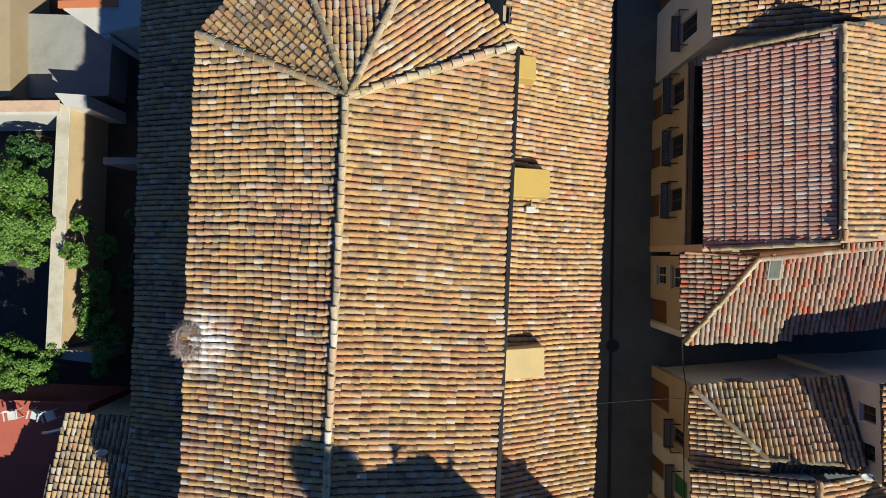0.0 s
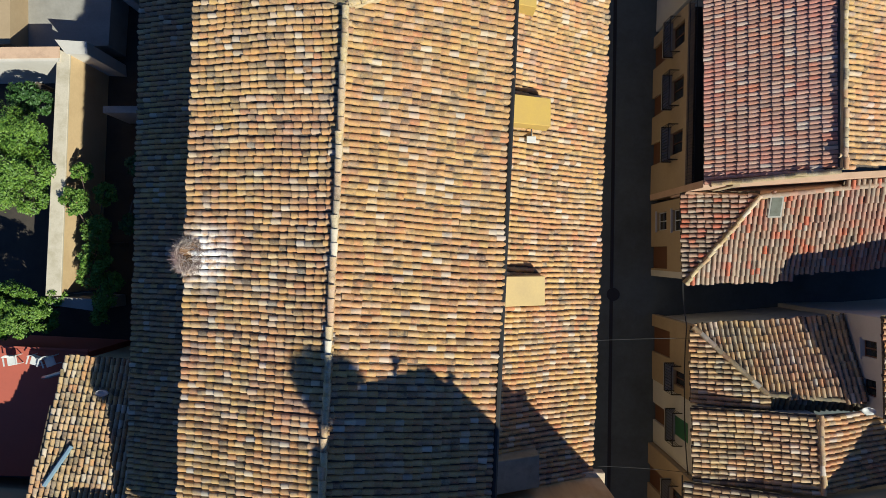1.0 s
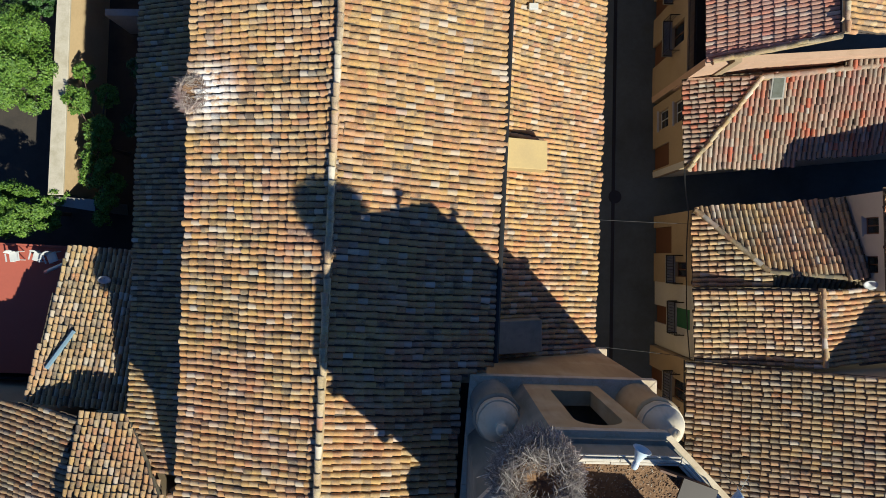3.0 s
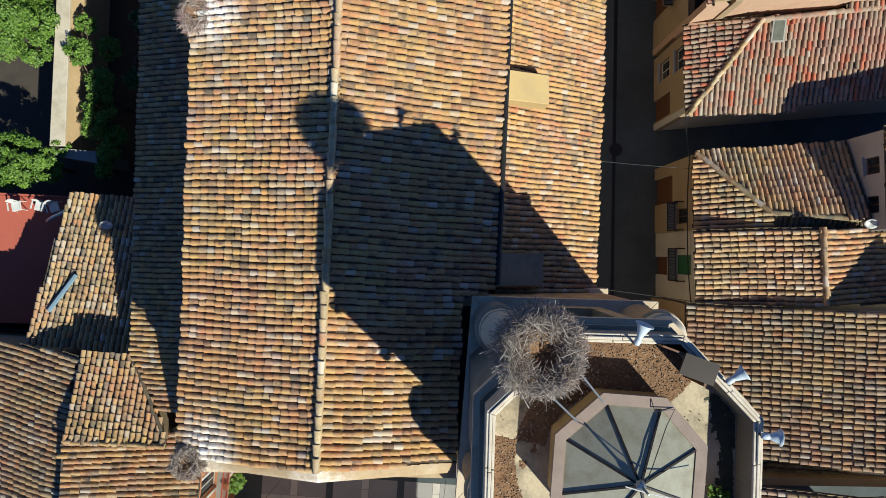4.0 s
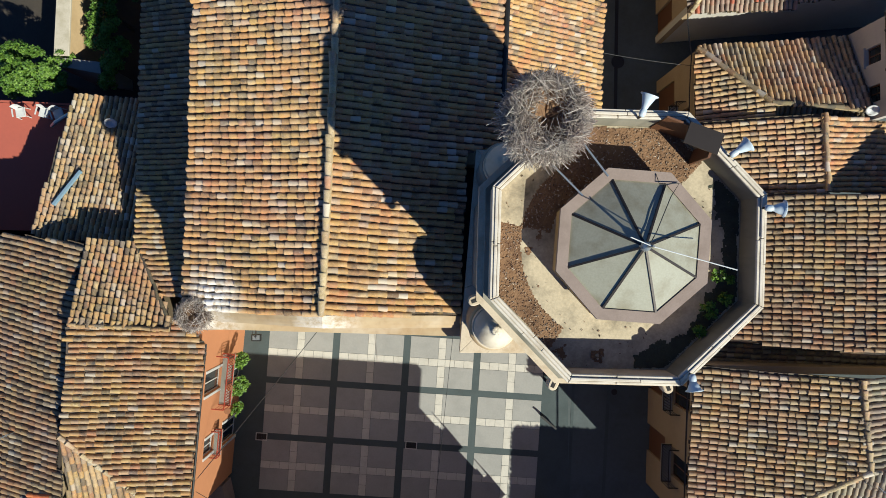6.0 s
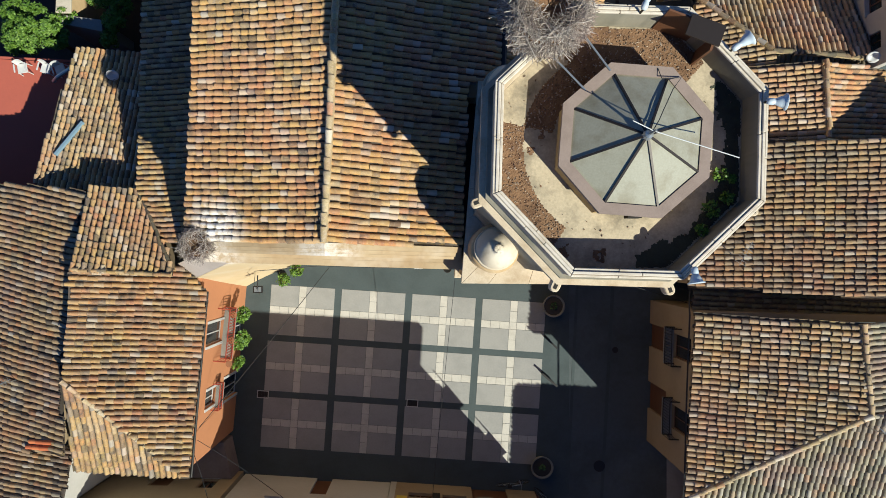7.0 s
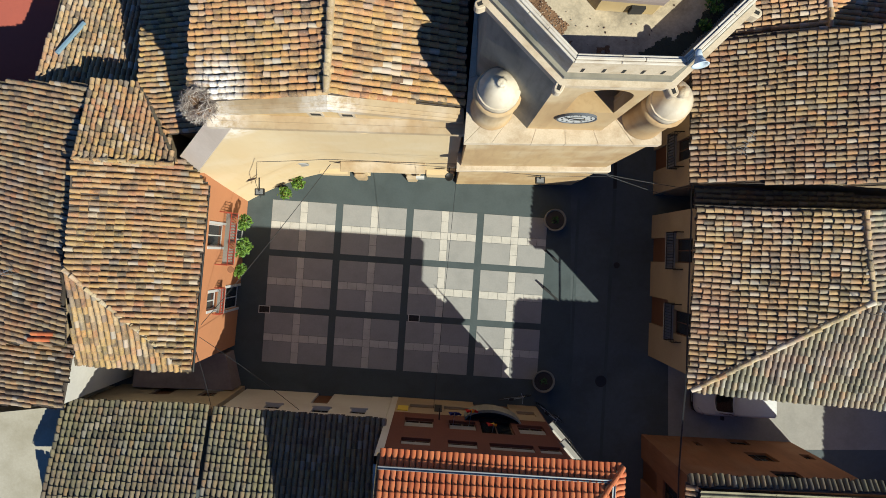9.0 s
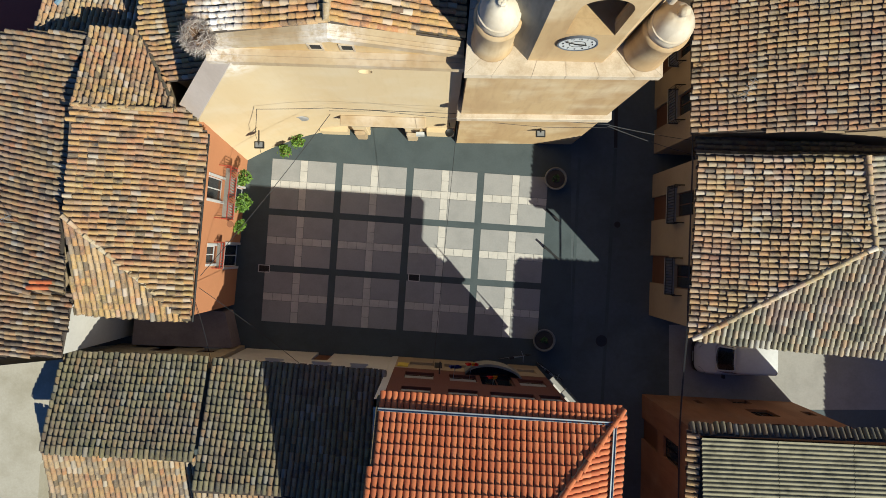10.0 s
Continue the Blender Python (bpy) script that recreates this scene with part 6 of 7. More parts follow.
for k in range(6):
    x, y = -15.95 - 0.34 * (k % 3) - 0.15 * (k // 3), -24.72 - 0.235 * (k // 3)
    e = Vector((-1, 0, pj(x - 1, y) - pj(x, y))).normalized()
    n = e.cross(Vector((0, -1, 0))).normalized()
    u = e.cross(n)
    mt = np.eye(4)
    mt[:3, :3] = np.array([list(u), list(e), list(n)]).T
    mt[:3, 3] = (x, y, pj(x, y) + 0.10)
    spots.append(mt)
joined("replacement_tiles", cover, spots, tile_new, hj, "row of bright orange replacement tiles")

# low house K
hk = thing("house", "low lean-to with grey-brown barrel tiles", "house")
pk = slope_plane((-17.2, -7.5, 3.35), (-13.6, -7.8, 3.3), (-17.6, -13.8, 5.6))
roof(hk, [(-17.2, -7.5), (-17.75, -14.0), (-12.6, -14.6), (-12.6, -7.85)], pk, tile_pale, 0.235, 0.34, down=(0.03, 1), pieces=200, near=(-15.5, -11))
part("body", prism(bmesh.new(), [(-17.0, -7.8), (-17.5, -13.9), (-12.7, -14.4), (-12.7, -8.0)], -3.0, lambda x, y: pk(x, y) - 0.2), cream_wall, hk)


# ---- solid ground under the streets and houses ----
bm = prism(bmesh.new(), [(-40, -60), (6.5, -60), (6.5, -29.5), (-13.0, -29.5), (-13.0, -17.0), (-12.9, -14.3), (-40, -13.9)], -3.0, -0.02)
tagged(part("pavement", bm, asphalt), "dark paving between the houses west of the square", "pavement", kind="structure")


# ---- courtyard west of the church ----
def crown(parent, blobs, count, seed, mat, size=0.10):
    """Leaves in clumps round given centres (x, y, z, radius), with an uneven outline."""
    rng = np.random.default_rng(seed)
    weights = np.array([b2[3] ** 2 for b2 in blobs])
    pick = rng.choice(len(blobs), count, p=weights / weights.sum())
    vs, fs = [], []
    subs = {}
    for k, (x, y, z, r) in enumerate(blobs):
        subs[k] = [(rng.normal(0, 1, 3), rng.uniform(0.18, 0.40)) for _ in range(32)]
    for k in pick:
        x, y, z, r = blobs[k]
        d, sr = subs[k][rng.integers(32)]
        d = d / np.linalg.norm(d)
        c = np.array([x, y, z]) + d * r * 0.78 * np.array([1, 1, 0.75])
        o = rng.normal(0, 1, 3)
        p = c + o / np.linalg.norm(o) * sr * r * rng.uniform(0.6, 1.0)
        n = (p - np.array([x, y, z])) * 0.6 + rng.normal(0, 0.5, 3) + np.array([0, 0, 0.5])
        n /= np.linalg.norm(n)
        u = np.cross(n, rng.normal(0, 1, 3))
        u /= np.linalg.norm(u)
        w = np.cross(n, u)
        s = size * rng.uniform(0.6, 1.3)
        i = len(vs)
        vs += [p - u * s, p + w * s * 0.5 + n * s * 0.12, p + u * s, p - w * s * 0.5 + n * s * 0.12]
        fs.append((i, i + 1, i + 2, i + 3))
    ob = new("crown", mesh_from("crown", vs, fs, mat))
    ob.parent = parent
    return tagged(ob, kind="stuff")


bark = plain("bark", (0.10, 0.075, 0.055), 0.9)


def tree(label, x, y, base, blobs, count, seed, mat, name="tree", size=0.10):
    t2 = thing(name, label, name)
    rng = random.Random(seed)
    bm = bmesh.new()
    top = min(b2[2] for b2 in blobs)
    tube(bm, [(x, y, base), (x + 0.05, y - 0.04, (base + top) / 2), (x, y, top)], [0.13, 0.10, 0.07], 8)
    part("trunk", bm, bark, t2)
    for bx, by, bz, r in blobs:
        bm = bmesh.new()
        tube(bm, [(x, y, (base + top) / 2 + 0.2), ((x + bx) / 2 + rng.uniform(-0.1, 0.1), (y + by) / 2, (top + bz) / 2), (bx, by, bz + r * 0.3)], [0.06, 0.04, 0.015], 6)
        part("limb", bm, bark, t2)
    crown(t2, blobs, count, seed, mat, size)
    return t2


tree("leafy bright green courtyard tree", -20.9, 2.2, -3.0, [(-21.0, 3.4, 1.0, 1.25), (-20.4, 1.5, 1.2, 1.15), (-21.6, 1.8, 1.5, 1.3), (-20.6, 0.2, 0.9, 0.95), (-22.3, 3.6, 1.0, 1.4), (-22.4, 0.6, 1.2, 1.3)], 34000, 11, leaf_mats[0], size=0.068)
tree("round bright green courtyard tree", -20.9, -5.6, -3.0, [(-20.6, -5.4, 0.9, 0.95), (-21.3, -6.1, 1.0, 1.0), (-19.8, -6.0, 0.8, 0.7), (-19.4, -4.9, 0.6, 0.5), (-21.6, -5.0, 0.9, 0.9)], 20000, 12, leaf_mats[0], size=0.068)
tree("dark green shrub growing beside the courtyard wall", -17.6, -2.2, -3.0, [(-18.3, -0.1, 0.9, 0.75), (-17.4, -1.5, 0.6, 0.75), (-17.3, -2.9, 0.7, 0.8), (-17.7, -3.9, 0.6, 0.6), (-17.1, -5.1, 0.4, 0.6), (-17.3, -6.0, 0.3, 0.5), (-18.1, 1.4, 0.6, 0.55), (-17.2, 0.3, 0.1, 0.6), (-16.8, -4.2, 0.2, 0.6)], 19000, 13, leaf_mats[0], "shrub", 0.066)
# the darker leaf copy paints the yard's shade onto these two shrubs
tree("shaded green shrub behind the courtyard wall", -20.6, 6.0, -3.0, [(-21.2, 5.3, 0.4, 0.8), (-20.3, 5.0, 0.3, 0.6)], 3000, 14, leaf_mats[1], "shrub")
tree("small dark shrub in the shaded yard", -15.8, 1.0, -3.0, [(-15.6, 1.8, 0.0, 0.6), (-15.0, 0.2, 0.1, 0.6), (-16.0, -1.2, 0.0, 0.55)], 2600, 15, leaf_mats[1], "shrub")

yard = thing("courtyard_wall", "thick cream courtyard wall with grey sloping top", "wall")
bm = prism(bmesh.new(), [(-19.65, -4.75), (-19.05, -4.75), (-18.66, 7.3), (-19.15, 7.6)], -3.0, 0.72)
part("wall_body", bm, yard_wall, yard)
bm = prism(bmesh.new(), [(-19.75, -4.85), (-19.0, -4.85), (-18.62, 7.3), (-19.25, 7.6)], lambda x, y: 0.724, lambda x, y: 0.86 - 0.05 * (x + 19))
bmesh.ops.bevel(bm, geom=bm.edges[:], offset=0.02, segments=1, affect="EDGES")
part("wall_top", bm, plaster("capping_mortar", (0.480, 0.430, 0.340), (0.300, 0.260, 0.170), 0.8, scale=1.2), yard, "pale mossy mortar capping")
part("wall_stub", prism(bmesh.new(), [(-19.8, -5.3), (-17.6, -5.65), (-17.65, -5.05), (-19.7, -4.9)], -3.0, lambda x, y: 0.75 - 0.15 * (x + 19.7)), concrete, yard)
bm = prism(bmesh.new(), [(-18.75, 7.3), (-17.65, 7.25), (-17.7, 7.9), (-19.3, 8.0)], -3.0, 1.0)
part("pier", bm, white_wall, yard, "whitewashed end pier")
brickp = plaster("brick_capping", (0.52, 0.36, 0.24), (0.36, 0.24, 0.16), 0.7, scale=2.0)
part("side_wall", prism(bmesh.new(), [(-26, 6.8), (-19.1, 6.9), (-19.1, 7.3), (-26, 7.25)], -3.0, 1.05), white_wall, yard)
part("side_capping", prism(bmesh.new(), [(-26, 6.95), (-19.0, 7.05), (-19.0, 7.6), (-26, 7.5)], 1.053, 1.15), brickp, yard, "brick capping course")
terr = thing("roof_terrace", "grey concrete yard slab with worn edges", "terrace")
part("slab", prism(bmesh.new(), [(-22.7, 8.2), (-17.7, 8.4), (-17.5, 11.9), (-19.3, 12.7), (-22.8, 12.8)], -2.98, -1.1), concrete, terr)
part("border", prism(bmesh.new(), [(-26, 7.6), (-21.95, 8.0), (-22.05, 16), (-26, 16)], -2.98, 0.35), cream_wall, terr, "cream plaster border strip")
bm = prism(bmesh.new(), [(-18.9, 12.3), (-16.6, 10.6), (-16.3, 10.75), (-18.4, 12.5)], -3.0, 1.3)
part("ramp_wall", bm, white_wall, terr)
shed = thing("lean_to", "whitewashed lean-to with a row of orange tiles", "shed")
part("body", prism(bmesh.new(), [(-18.6, 12.0), (-16.8, 10.8), (-14.6, 11.3), (-12.2, 11.3), (-12.2, 16), (-18.6, 16)], -3.0, 1.5), white_wall, shed)
part("tile_edge", prism(bmesh.new(), [(-18.8, 12.05), (-15.9, 12.15), (-15.9, 12.5), (-18.8, 12.4)], 1.503, 1.62), tile_new, shed, "bright orange tile edge")
low = thing("low_wall", "low grey block wall in the shaded yard", "wall")
part("blocks", box(bmesh.new(), -17.5, -15.6, 4.6, 4.95, -3.0, -0.2), concrete, low)
part("blocks", box(bmesh.new(), -15.55, -12.4, 4.55, 5.05, -3.0, -0.1), concrete, low)
rt = thing("red_terrace", "red painted roof terrace", "terrace")
part("floor", prism(bmesh.new(), [(-26, -7.2), (-17.35, -7.6), (-17.9, -13.8), (-26, -13.6)], -3.0, 1.35), red_floor, rt)
part("kerb", prism(bmesh.new(), [(-26, -7.08), (-17.3, -7.48), (-17.3, -7.58), (-26, -7.18)], 1.353, 1.43), red_floor, rt, "low red kerb at the terrace edge")


def chair(x, y, z, turn):
    c = thing("garden_chair", "white moulded plastic garden chair on the red terrace", "chair", "chairs on the terrace")
    m = Matrix.Translation((x, y, z)) @ Matrix.Rotation(radians(turn), 4, "Z")
    bm = box(bmesh.new(), -0.24, 0.24, -0.24, 0.24, 0.40, 0.44, m)
    bmesh.ops.bevel(bm, geom=bm.edges[:], offset=0.015, segments=1, affect="EDGES")
    part("seat", bm, white_paint, c)
    bm = bmesh.new()
    for k in range(7):
        a0, a1 = radians(-50 + 100 * k / 7), radians(-50 + 100 * (k + 1) / 7)
        for lo, hi in ((0.45, 0.86),):
            pts = []
            for zz in (lo, hi):
                t0 = 0.04 if zz == hi else 0.0
                for a, r in ((a0, 0.30), (a0, 0.275), (a1, 0.275), (a1, 0.30)):
                    pts.append(m @ Vector((r * math.sin(a), 0.02 + r * math.cos(a) * 0.85 + t0, zz)))
            hexa(bm, pts)
    bmesh.ops.remove_doubles(bm, verts=bm.verts, dist=0.001)
    part("backrest", bm, white_paint, c)
    for sx in (-1, 1):
        part("armrest", box(bmesh.new(), sx * 0.27 - 0.03, sx * 0.27 + 0.03, -0.22, 0.18, 0.62, 0.65, m), white_paint, c)
        for sy in (-1, 1):
            part("leg", tube(bmesh.new(), [m @ Vector((sx * 0.25, sy * 0.22, 0.0)), m @ Vector((sx * 0.22, sy * 0.2, 0.41))], 0.025, 6), white_paint, c)
    return c


for x, y, a in ((-20.8, -7.95, 10), (-19.65, -7.95, -15), (-18.95, -8.0, 20), (-17.75, -8.35, 75)):
    chair(x, y, 1.35, a)


# ---- roof fittings ----
def dish(x, y, z, r, ang, label):
    d = thing("satellite_dish", label, "satellite dish")
    q = Matrix.Translation((x, y, z + 0.45)) @ Matrix.Rotation(radians(ang), 4, "Z") @ Matrix.Rotation(radians(50), 4, "X")
    bm = lathe(bmesh.new(), [(0.03, -0.02), (r * 0.6, 0.03), (r, 0.10), (r, 0.115), (r * 0.6, 0.05), (0.03, 0.0)], 0, 0, 20)
    bmesh.ops.transform(bm, matrix=q, verts=bm.verts)
    part("reflector", bm, white_paint, d, smooth=True)
    part("mast", tube(bmesh.new(), [(x, y, z - 0.1), (x, y, z + 0.45)], 0.025, 6), zinc, d)
    part("arm", tube(bmesh.new(), [q @ Vector((0, -r, 0.1)), q @ Vector((0, -r * 0.3, r * 1.2))], 0.012, 5), zinc, d)


dish(-15.1, -8.9, pk(-15.1, -8.9) + 0.05, 0.27, 20, "white satellite dish on the lean-to roof")
dish(17.35, -8.9, pc_n(17.3, -8.7), 0.25, -30, "small white satellite dish on a grey tiled roof")
duct = thing("metal_flue", "bent shiny metal flue pipe beside the lean-to", "flue")
part("pipe", tube(bmesh.new(), [(-19.0, -8.7, 2.2), (-18.6, -8.6, 2.6), (-17.3, -8.2, 3.3)], 0.09, 10), zinc, duct)
plank = thing("plank", "blue-grey painted plank lying on the tiles", "plank")
part("board", tube(bmesh.new(), [(-16.15, -11.2, pk(-16.15, -11.2) + 0.16), (-17.0, -12.75, pk(-17.0, -12.75) + 0.16)], 0.10, 6), plain("blue_grey_paint", (0.17, 0.25, 0.33), 0.6), plank)


def antenna(x, y, z, turn, label):
    a = thing("tv_antenna", label, "antenna")
    part("mast", tube(bmesh.new(), [(x, y, z - 0.1), (x, y, z + 1.3)], 0.018, 6), zinc, a)
    q = Matrix.Translation((x, y, z + 1.25)) @ Matrix.Rotation(radians(turn), 4, "Z")
    bm = tube(bmesh.new(), [q @ Vector((-0.5, 0, 0)), q @ Vector((0.6, 0, 0))], 0.012, 5)
    for k in range(8):
        xx = -0.4 + k * 0.13
        tube(bm, [q @ Vector((xx, -0.25 + k * 0.015, 0)), q @ Vector((xx, 0.25 - k * 0.015, 0))], 0.006, 4)
    part("boom", bm, zinc, a)


antenna(-17.9, -22.3, pj(-17.9, -22.3), 25, "thin metal antenna on the long brown roof")
antenna(16.4, -23.7, 8.3, -40, "small metal antenna on the corner house ridge")
antenna(11.9, -17.0, pe2(11.9, -17.0), 60, "small metal antenna on the brown roof")

# terrace weeds on the tower
for x, y, r in ((5.75, -15.25, 0.17), (5.9, -15.75, 0.15), (5.55, -16.0, 0.2), (5.35, -16.45, 0.14), (6.02, -15.35, 0.10)):
    wd = thing("weed", "green weed growing on the tower terrace", "plant", "weeds on the tower")
    part("stem", tube(bmesh.new(), [(x, y, 19.2), (x, y, 19.3)], 0.01, 5), bark, wd)
    crown(wd, [(x, y, 19.36, r)], 160, int(x * 100), leaf_mats[0], 0.045)


# ---- square furniture ----
def planter(x, y, z=0.0):
    p = thing("planter", "large round dark planter with a low plant", "planter", "planters on the square")
    part("pot", lathe(bmesh.new(), [(0.42, z), (0.50, z + 0.25), (0.56, z + 0.5), (0.58, z + 0.56), (0.52, z + 0.56), (0.48, z + 0.46)], x, y, 24), tower_shade_grey, p, smooth=True)
    part("soil", lathe(bmesh.new(), [(0.49, z + 0.40), (0.47, z + 0.48), (0.05, z + 0.50)], x, y, 20), earth, p)
    crown(p, [(x, y, z + 0.54, 0.2)], 110, int(abs(x * 10)), leaf_mats[1], 0.06)


planter(5.6, -19.68)
planter(5.02, -27.95)


def bench(a, b2):
    bn = thing("bench", "slim dark metal bench on the square", "bench", "benches")
    a, b2 = Vector(a), Vector(b2)
    d = (b2 - a).normalized()
    m = Matrix.Translation(a) @ Matrix.Rotation(math.atan2(d.y, d.x), 4, "Z")
    L = (b2 - a).length
    part("seat", box(bmesh.new(), 0, L, -0.05, 0.05, 0.42, 0.47, m), iron, bn)
    for s in (0.08, L - 0.14):
        part("leg", box(bmesh.new(), s, s + 0.06, -0.04, 0.04, 0.013, 0.418, m), iron, bn)


bench((5.12, -21.22, 0), (5.80, -21.86, 0))
bench((5.02, -23.16, 0), (5.80, -23.82, 0))


def grate(x, y, w, h, name="drain_grate", label="square dark drain grate in a pale frame"):
    g = thing(name, label, "grate", "drain grates")
    q = Matrix.Translation((x, y, 0.0)) @ Matrix.Rotation(radians(-3.75), 4, "Z")
    part("frame", ring(bmesh.new(), [tuple((q @ Vector((sx * w, sy * h, 0)))[:2]) for sx, sy in ((-1, -1), (1, -1), (1, 1), (-1, 1))], [tuple((q @ Vector((sx * (w - 0.04), sy * (h - 0.04), 0)))[:2]) for sx, sy in ((-1, -1), (1, -1), (1, 1), (-1, 1))], 0.002, 0.018), paver_light, g)
    bm = bmesh.new()
    for k in range(7):
        s = -w + 0.06 + (2 * w - 0.12) * k / 6
        box(bm, s - 0.012, s + 0.012, -h + 0.045, h - 0.045, 0.002, 0.014, q)
    part("bars", bm, iron, g)
    part("pit", box(bmesh.new(), -w + 0.042, w - 0.042, -h + 0.042, h - 0.042, 0.0015, 0.004, q), dark_in, g)


grate(-9.42, -24.33, 0.30, 0.20)
grate(-1.66, -24.78, 0.30, 0.20)
for x, y, r in ((9.07, -4.78, 0.34), (8.08, -28.04, 0.30), (8.9, -22.0, 0.16)):
    mh = thing("manhole_cover", "round dark cast-iron manhole cover in the street", "manhole", "manhole covers")
    part("cover", lathe(bmesh.new(), [(r, 0.0015), (r, 0.012), (r * 0.93, 0.014), (r * 0.9, 0.010), (0.02, 0.011)], x, y, 28), iron, mh)
strip = thing("drain_channel", "dark drain channel along the street", "drain")
part("channel", prism(bmesh.new(), [(8.72, -18.0), (8.90, -18.0), (9.30, 14.0), (9.12, 14.0)], 0.0015, 0.008), iron, strip)
part("channel", prism(bmesh.new(), [(7.9, -34.0), (8.06, -34.0), (8.9, -18.05), (8.72, -18.05)], 0.0015, 0.008), paver_dark, strip)
tagged(part("kerb", prism(bmesh.new(), [(6.35, -29.2), (6.5, -29.2), (7.0, -18.5), (6.85, -18.5)], 0.0, 0.012), paver_dark), "dark kerb line between square and street", "kerb", kind="structure")

def bicycle(x, y, turn, lean):
    bk = thing("bicycle", "dark parked bicycle leaning by the house wall", "bicycle", "parked bicycles")
    q = Matrix.Translation((x, y, 0.0)) @ Matrix.Rotation(radians(turn), 4, "Z") @ Matrix.Rotation(radians(lean), 4, "X")
    for sx in (-0.52, 0.52):
        rim = [q @ Vector((sx + 0.33 * math.cos(2 * math.pi * k / 20), 0, 0.345 + 0.33 * math.sin(2 * math.pi * k / 20))) for k in range(21)]
        wh = part("wheel", tube(bmesh.new(), rim, 0.02, 5), iron, bk)
        bm = bmesh.new()
        for k in range(6):
            tube(bm, [q @ Vector((sx, 0, 0.345)), rim[k * 3]], 0.004, 3)
        tagged(part("spokes", bm, zinc, wh), kind="stuff")
    P = {k: q @ Vector(v) for k, v in dict(rear=(-0.52, 0, 0.345), crank=(-0.08, 0, 0.30), seat=(-0.22, 0, 0.86), head=(0.34, 0, 0.84), fork=(0.52, 0, 0.345), bar=(0.36, 0, 1.0)).items()}
    bm = bmesh.new()
    for a, b2 in (("rear", "crank"), ("crank", "seat"), ("seat", "rear"), ("seat", "head"), ("crank", "head"), ("bar", "fork")):
        tube(bm, [P[a], P[b2]], 0.018, 6)
    part("bicycle_frame", bm, zinc, bk)
    part("handlebar", tube(bmesh.new(), [q @ Vector((0.30, -0.28, 1.0)), P["bar"], q @ Vector((0.30, 0.28, 1.0))], 0.014, 6), zinc, bk)
    bm = box(bmesh.new(), -0.34, -0.10, -0.07, 0.07, 0.86, 0.92, q)
    bmesh.ops.bevel(bm, geom=bm.edges[:], offset=0.025, segments=2, affect="EDGES")
    part("saddle", bm, iron, bk)


bicycle(3.55, -28.85, 8, -6)
bicycle(5.35, -29.55, -35, 6)

# van in the side street
van = thing("van", "small white delivery van parked in the side street", "van")
vm = Matrix.Translation((14.55, -28.75, 0)) @ Matrix.Rotation(radians(-1.0), 4, "Z") @ Matrix.Diagonal((0.88, 1.0, 1.0, 1.0))


def loft(bm, sections, m):
    rows = [[bm.verts.new(m @ Vector(p)) for p in sec] for sec in sections]
    n = len(rows[0])
    for a, b2 in zip(rows, rows[1:]):
        for i in range(n):
            bm.faces.new((a[i], a[(i + 1) % n], b2[(i + 1) % n], b2[i]))
    bm.faces.new(rows[0][::-1])
    bm.faces.new(rows[-1])


def section(x, w, z0, z1, c=0.08):
    return [(x, -w, z0), (x, w, z0), (x, w, z1 - c), (x, w - c, z1), (x, -w + c, z1), (x, -w, z1 - c)]


def rounded(x, w, z0, z1, c):
    out = [(x, -w, z0), (x, w, z0)]
    for sy in (1, -1):
        arc = [(w - c + c * math.cos(a), z1 - c + c * math.sin(a)) for a in (0, math.pi / 6, math.pi / 3, math.pi / 2)]
        out += [(x, sy * q, z) for q, z in (arc if sy == 1 else arc[::-1])]
    return out


bm = bmesh.new()
loft(bm, [rounded(-2.12, 0.42, 0.45, 0.68, 0.1), rounded(-2.06, 0.62, 0.35, 0.78, 0.12), rounded(-1.92, 0.76, 0.25, 0.88, 0.14), rounded(-1.6, 0.83, 0.25, 0.97, 0.15), rounded(-1.0, 0.85, 0.25, 1.06, 0.12),
          rounded(2.0, 0.85, 0.25, 1.08, 0.1), rounded(2.06, 0.82, 0.3, 1.0, 0.1)], vm)
part("body", bm, white_paint, van, "white body", True)
bm = bmesh.new()
loft(bm, [rounded(-0.30, 0.66, 1.0, 1.74, 0.14), rounded(0.0, 0.70, 1.0, 1.80, 0.14), rounded(0.8, 0.73, 1.0, 1.84, 0.14), rounded(1.95, 0.74, 1.0, 1.82, 0.14), rounded(2.04, 0.71, 1.0, 1.76, 0.14)], vm)
part("cargo_box", bm, white_paint, van, "white rounded roof", True)
bm = bmesh.new()
loft(bm, [rounded(-1.12, 0.55, 1.03, 1.08, 0.03), rounded(-1.0, 0.68, 1.03, 1.16, 0.06), rounded(-0.31, 0.655, 1.03, 1.735, 0.14)], vm)
part("cabin", bm, white_paint, van, "white cab with slanting pillars", True)
bm = bmesh.new()
rows = []
for v in (0.0, 0.12, 0.5, 0.88, 1.0):
    row = []
    for k in range(-6, 7):
        u = k / 6
        x = -0.99 - 0.12 * (1 - u * u) + v * (0.64 + 0.07 * (1 - u * u))
        y = u * (0.67 - 0.05 * v) * (0.94 if v in (0.0, 1.0) else 1.0)
        row.append(bm.verts.new(vm @ Vector((x, y, 1.16 + (x + 1.0) * 0.833 + 0.025 - 0.05 * u ** 4))))
    rows.append(row)
for p, q in zip(rows, rows[1:]):
    for k in range(12):
        bm.faces.new((p[k], p[k + 1], q[k + 1], q[k]))
bmesh.ops.solidify(bm, geom=bm.faces[:], thickness=0.012)
part("windscreen", bm, pane_glass, van, "dark curved windscreen", True)
bm = bmesh.new()
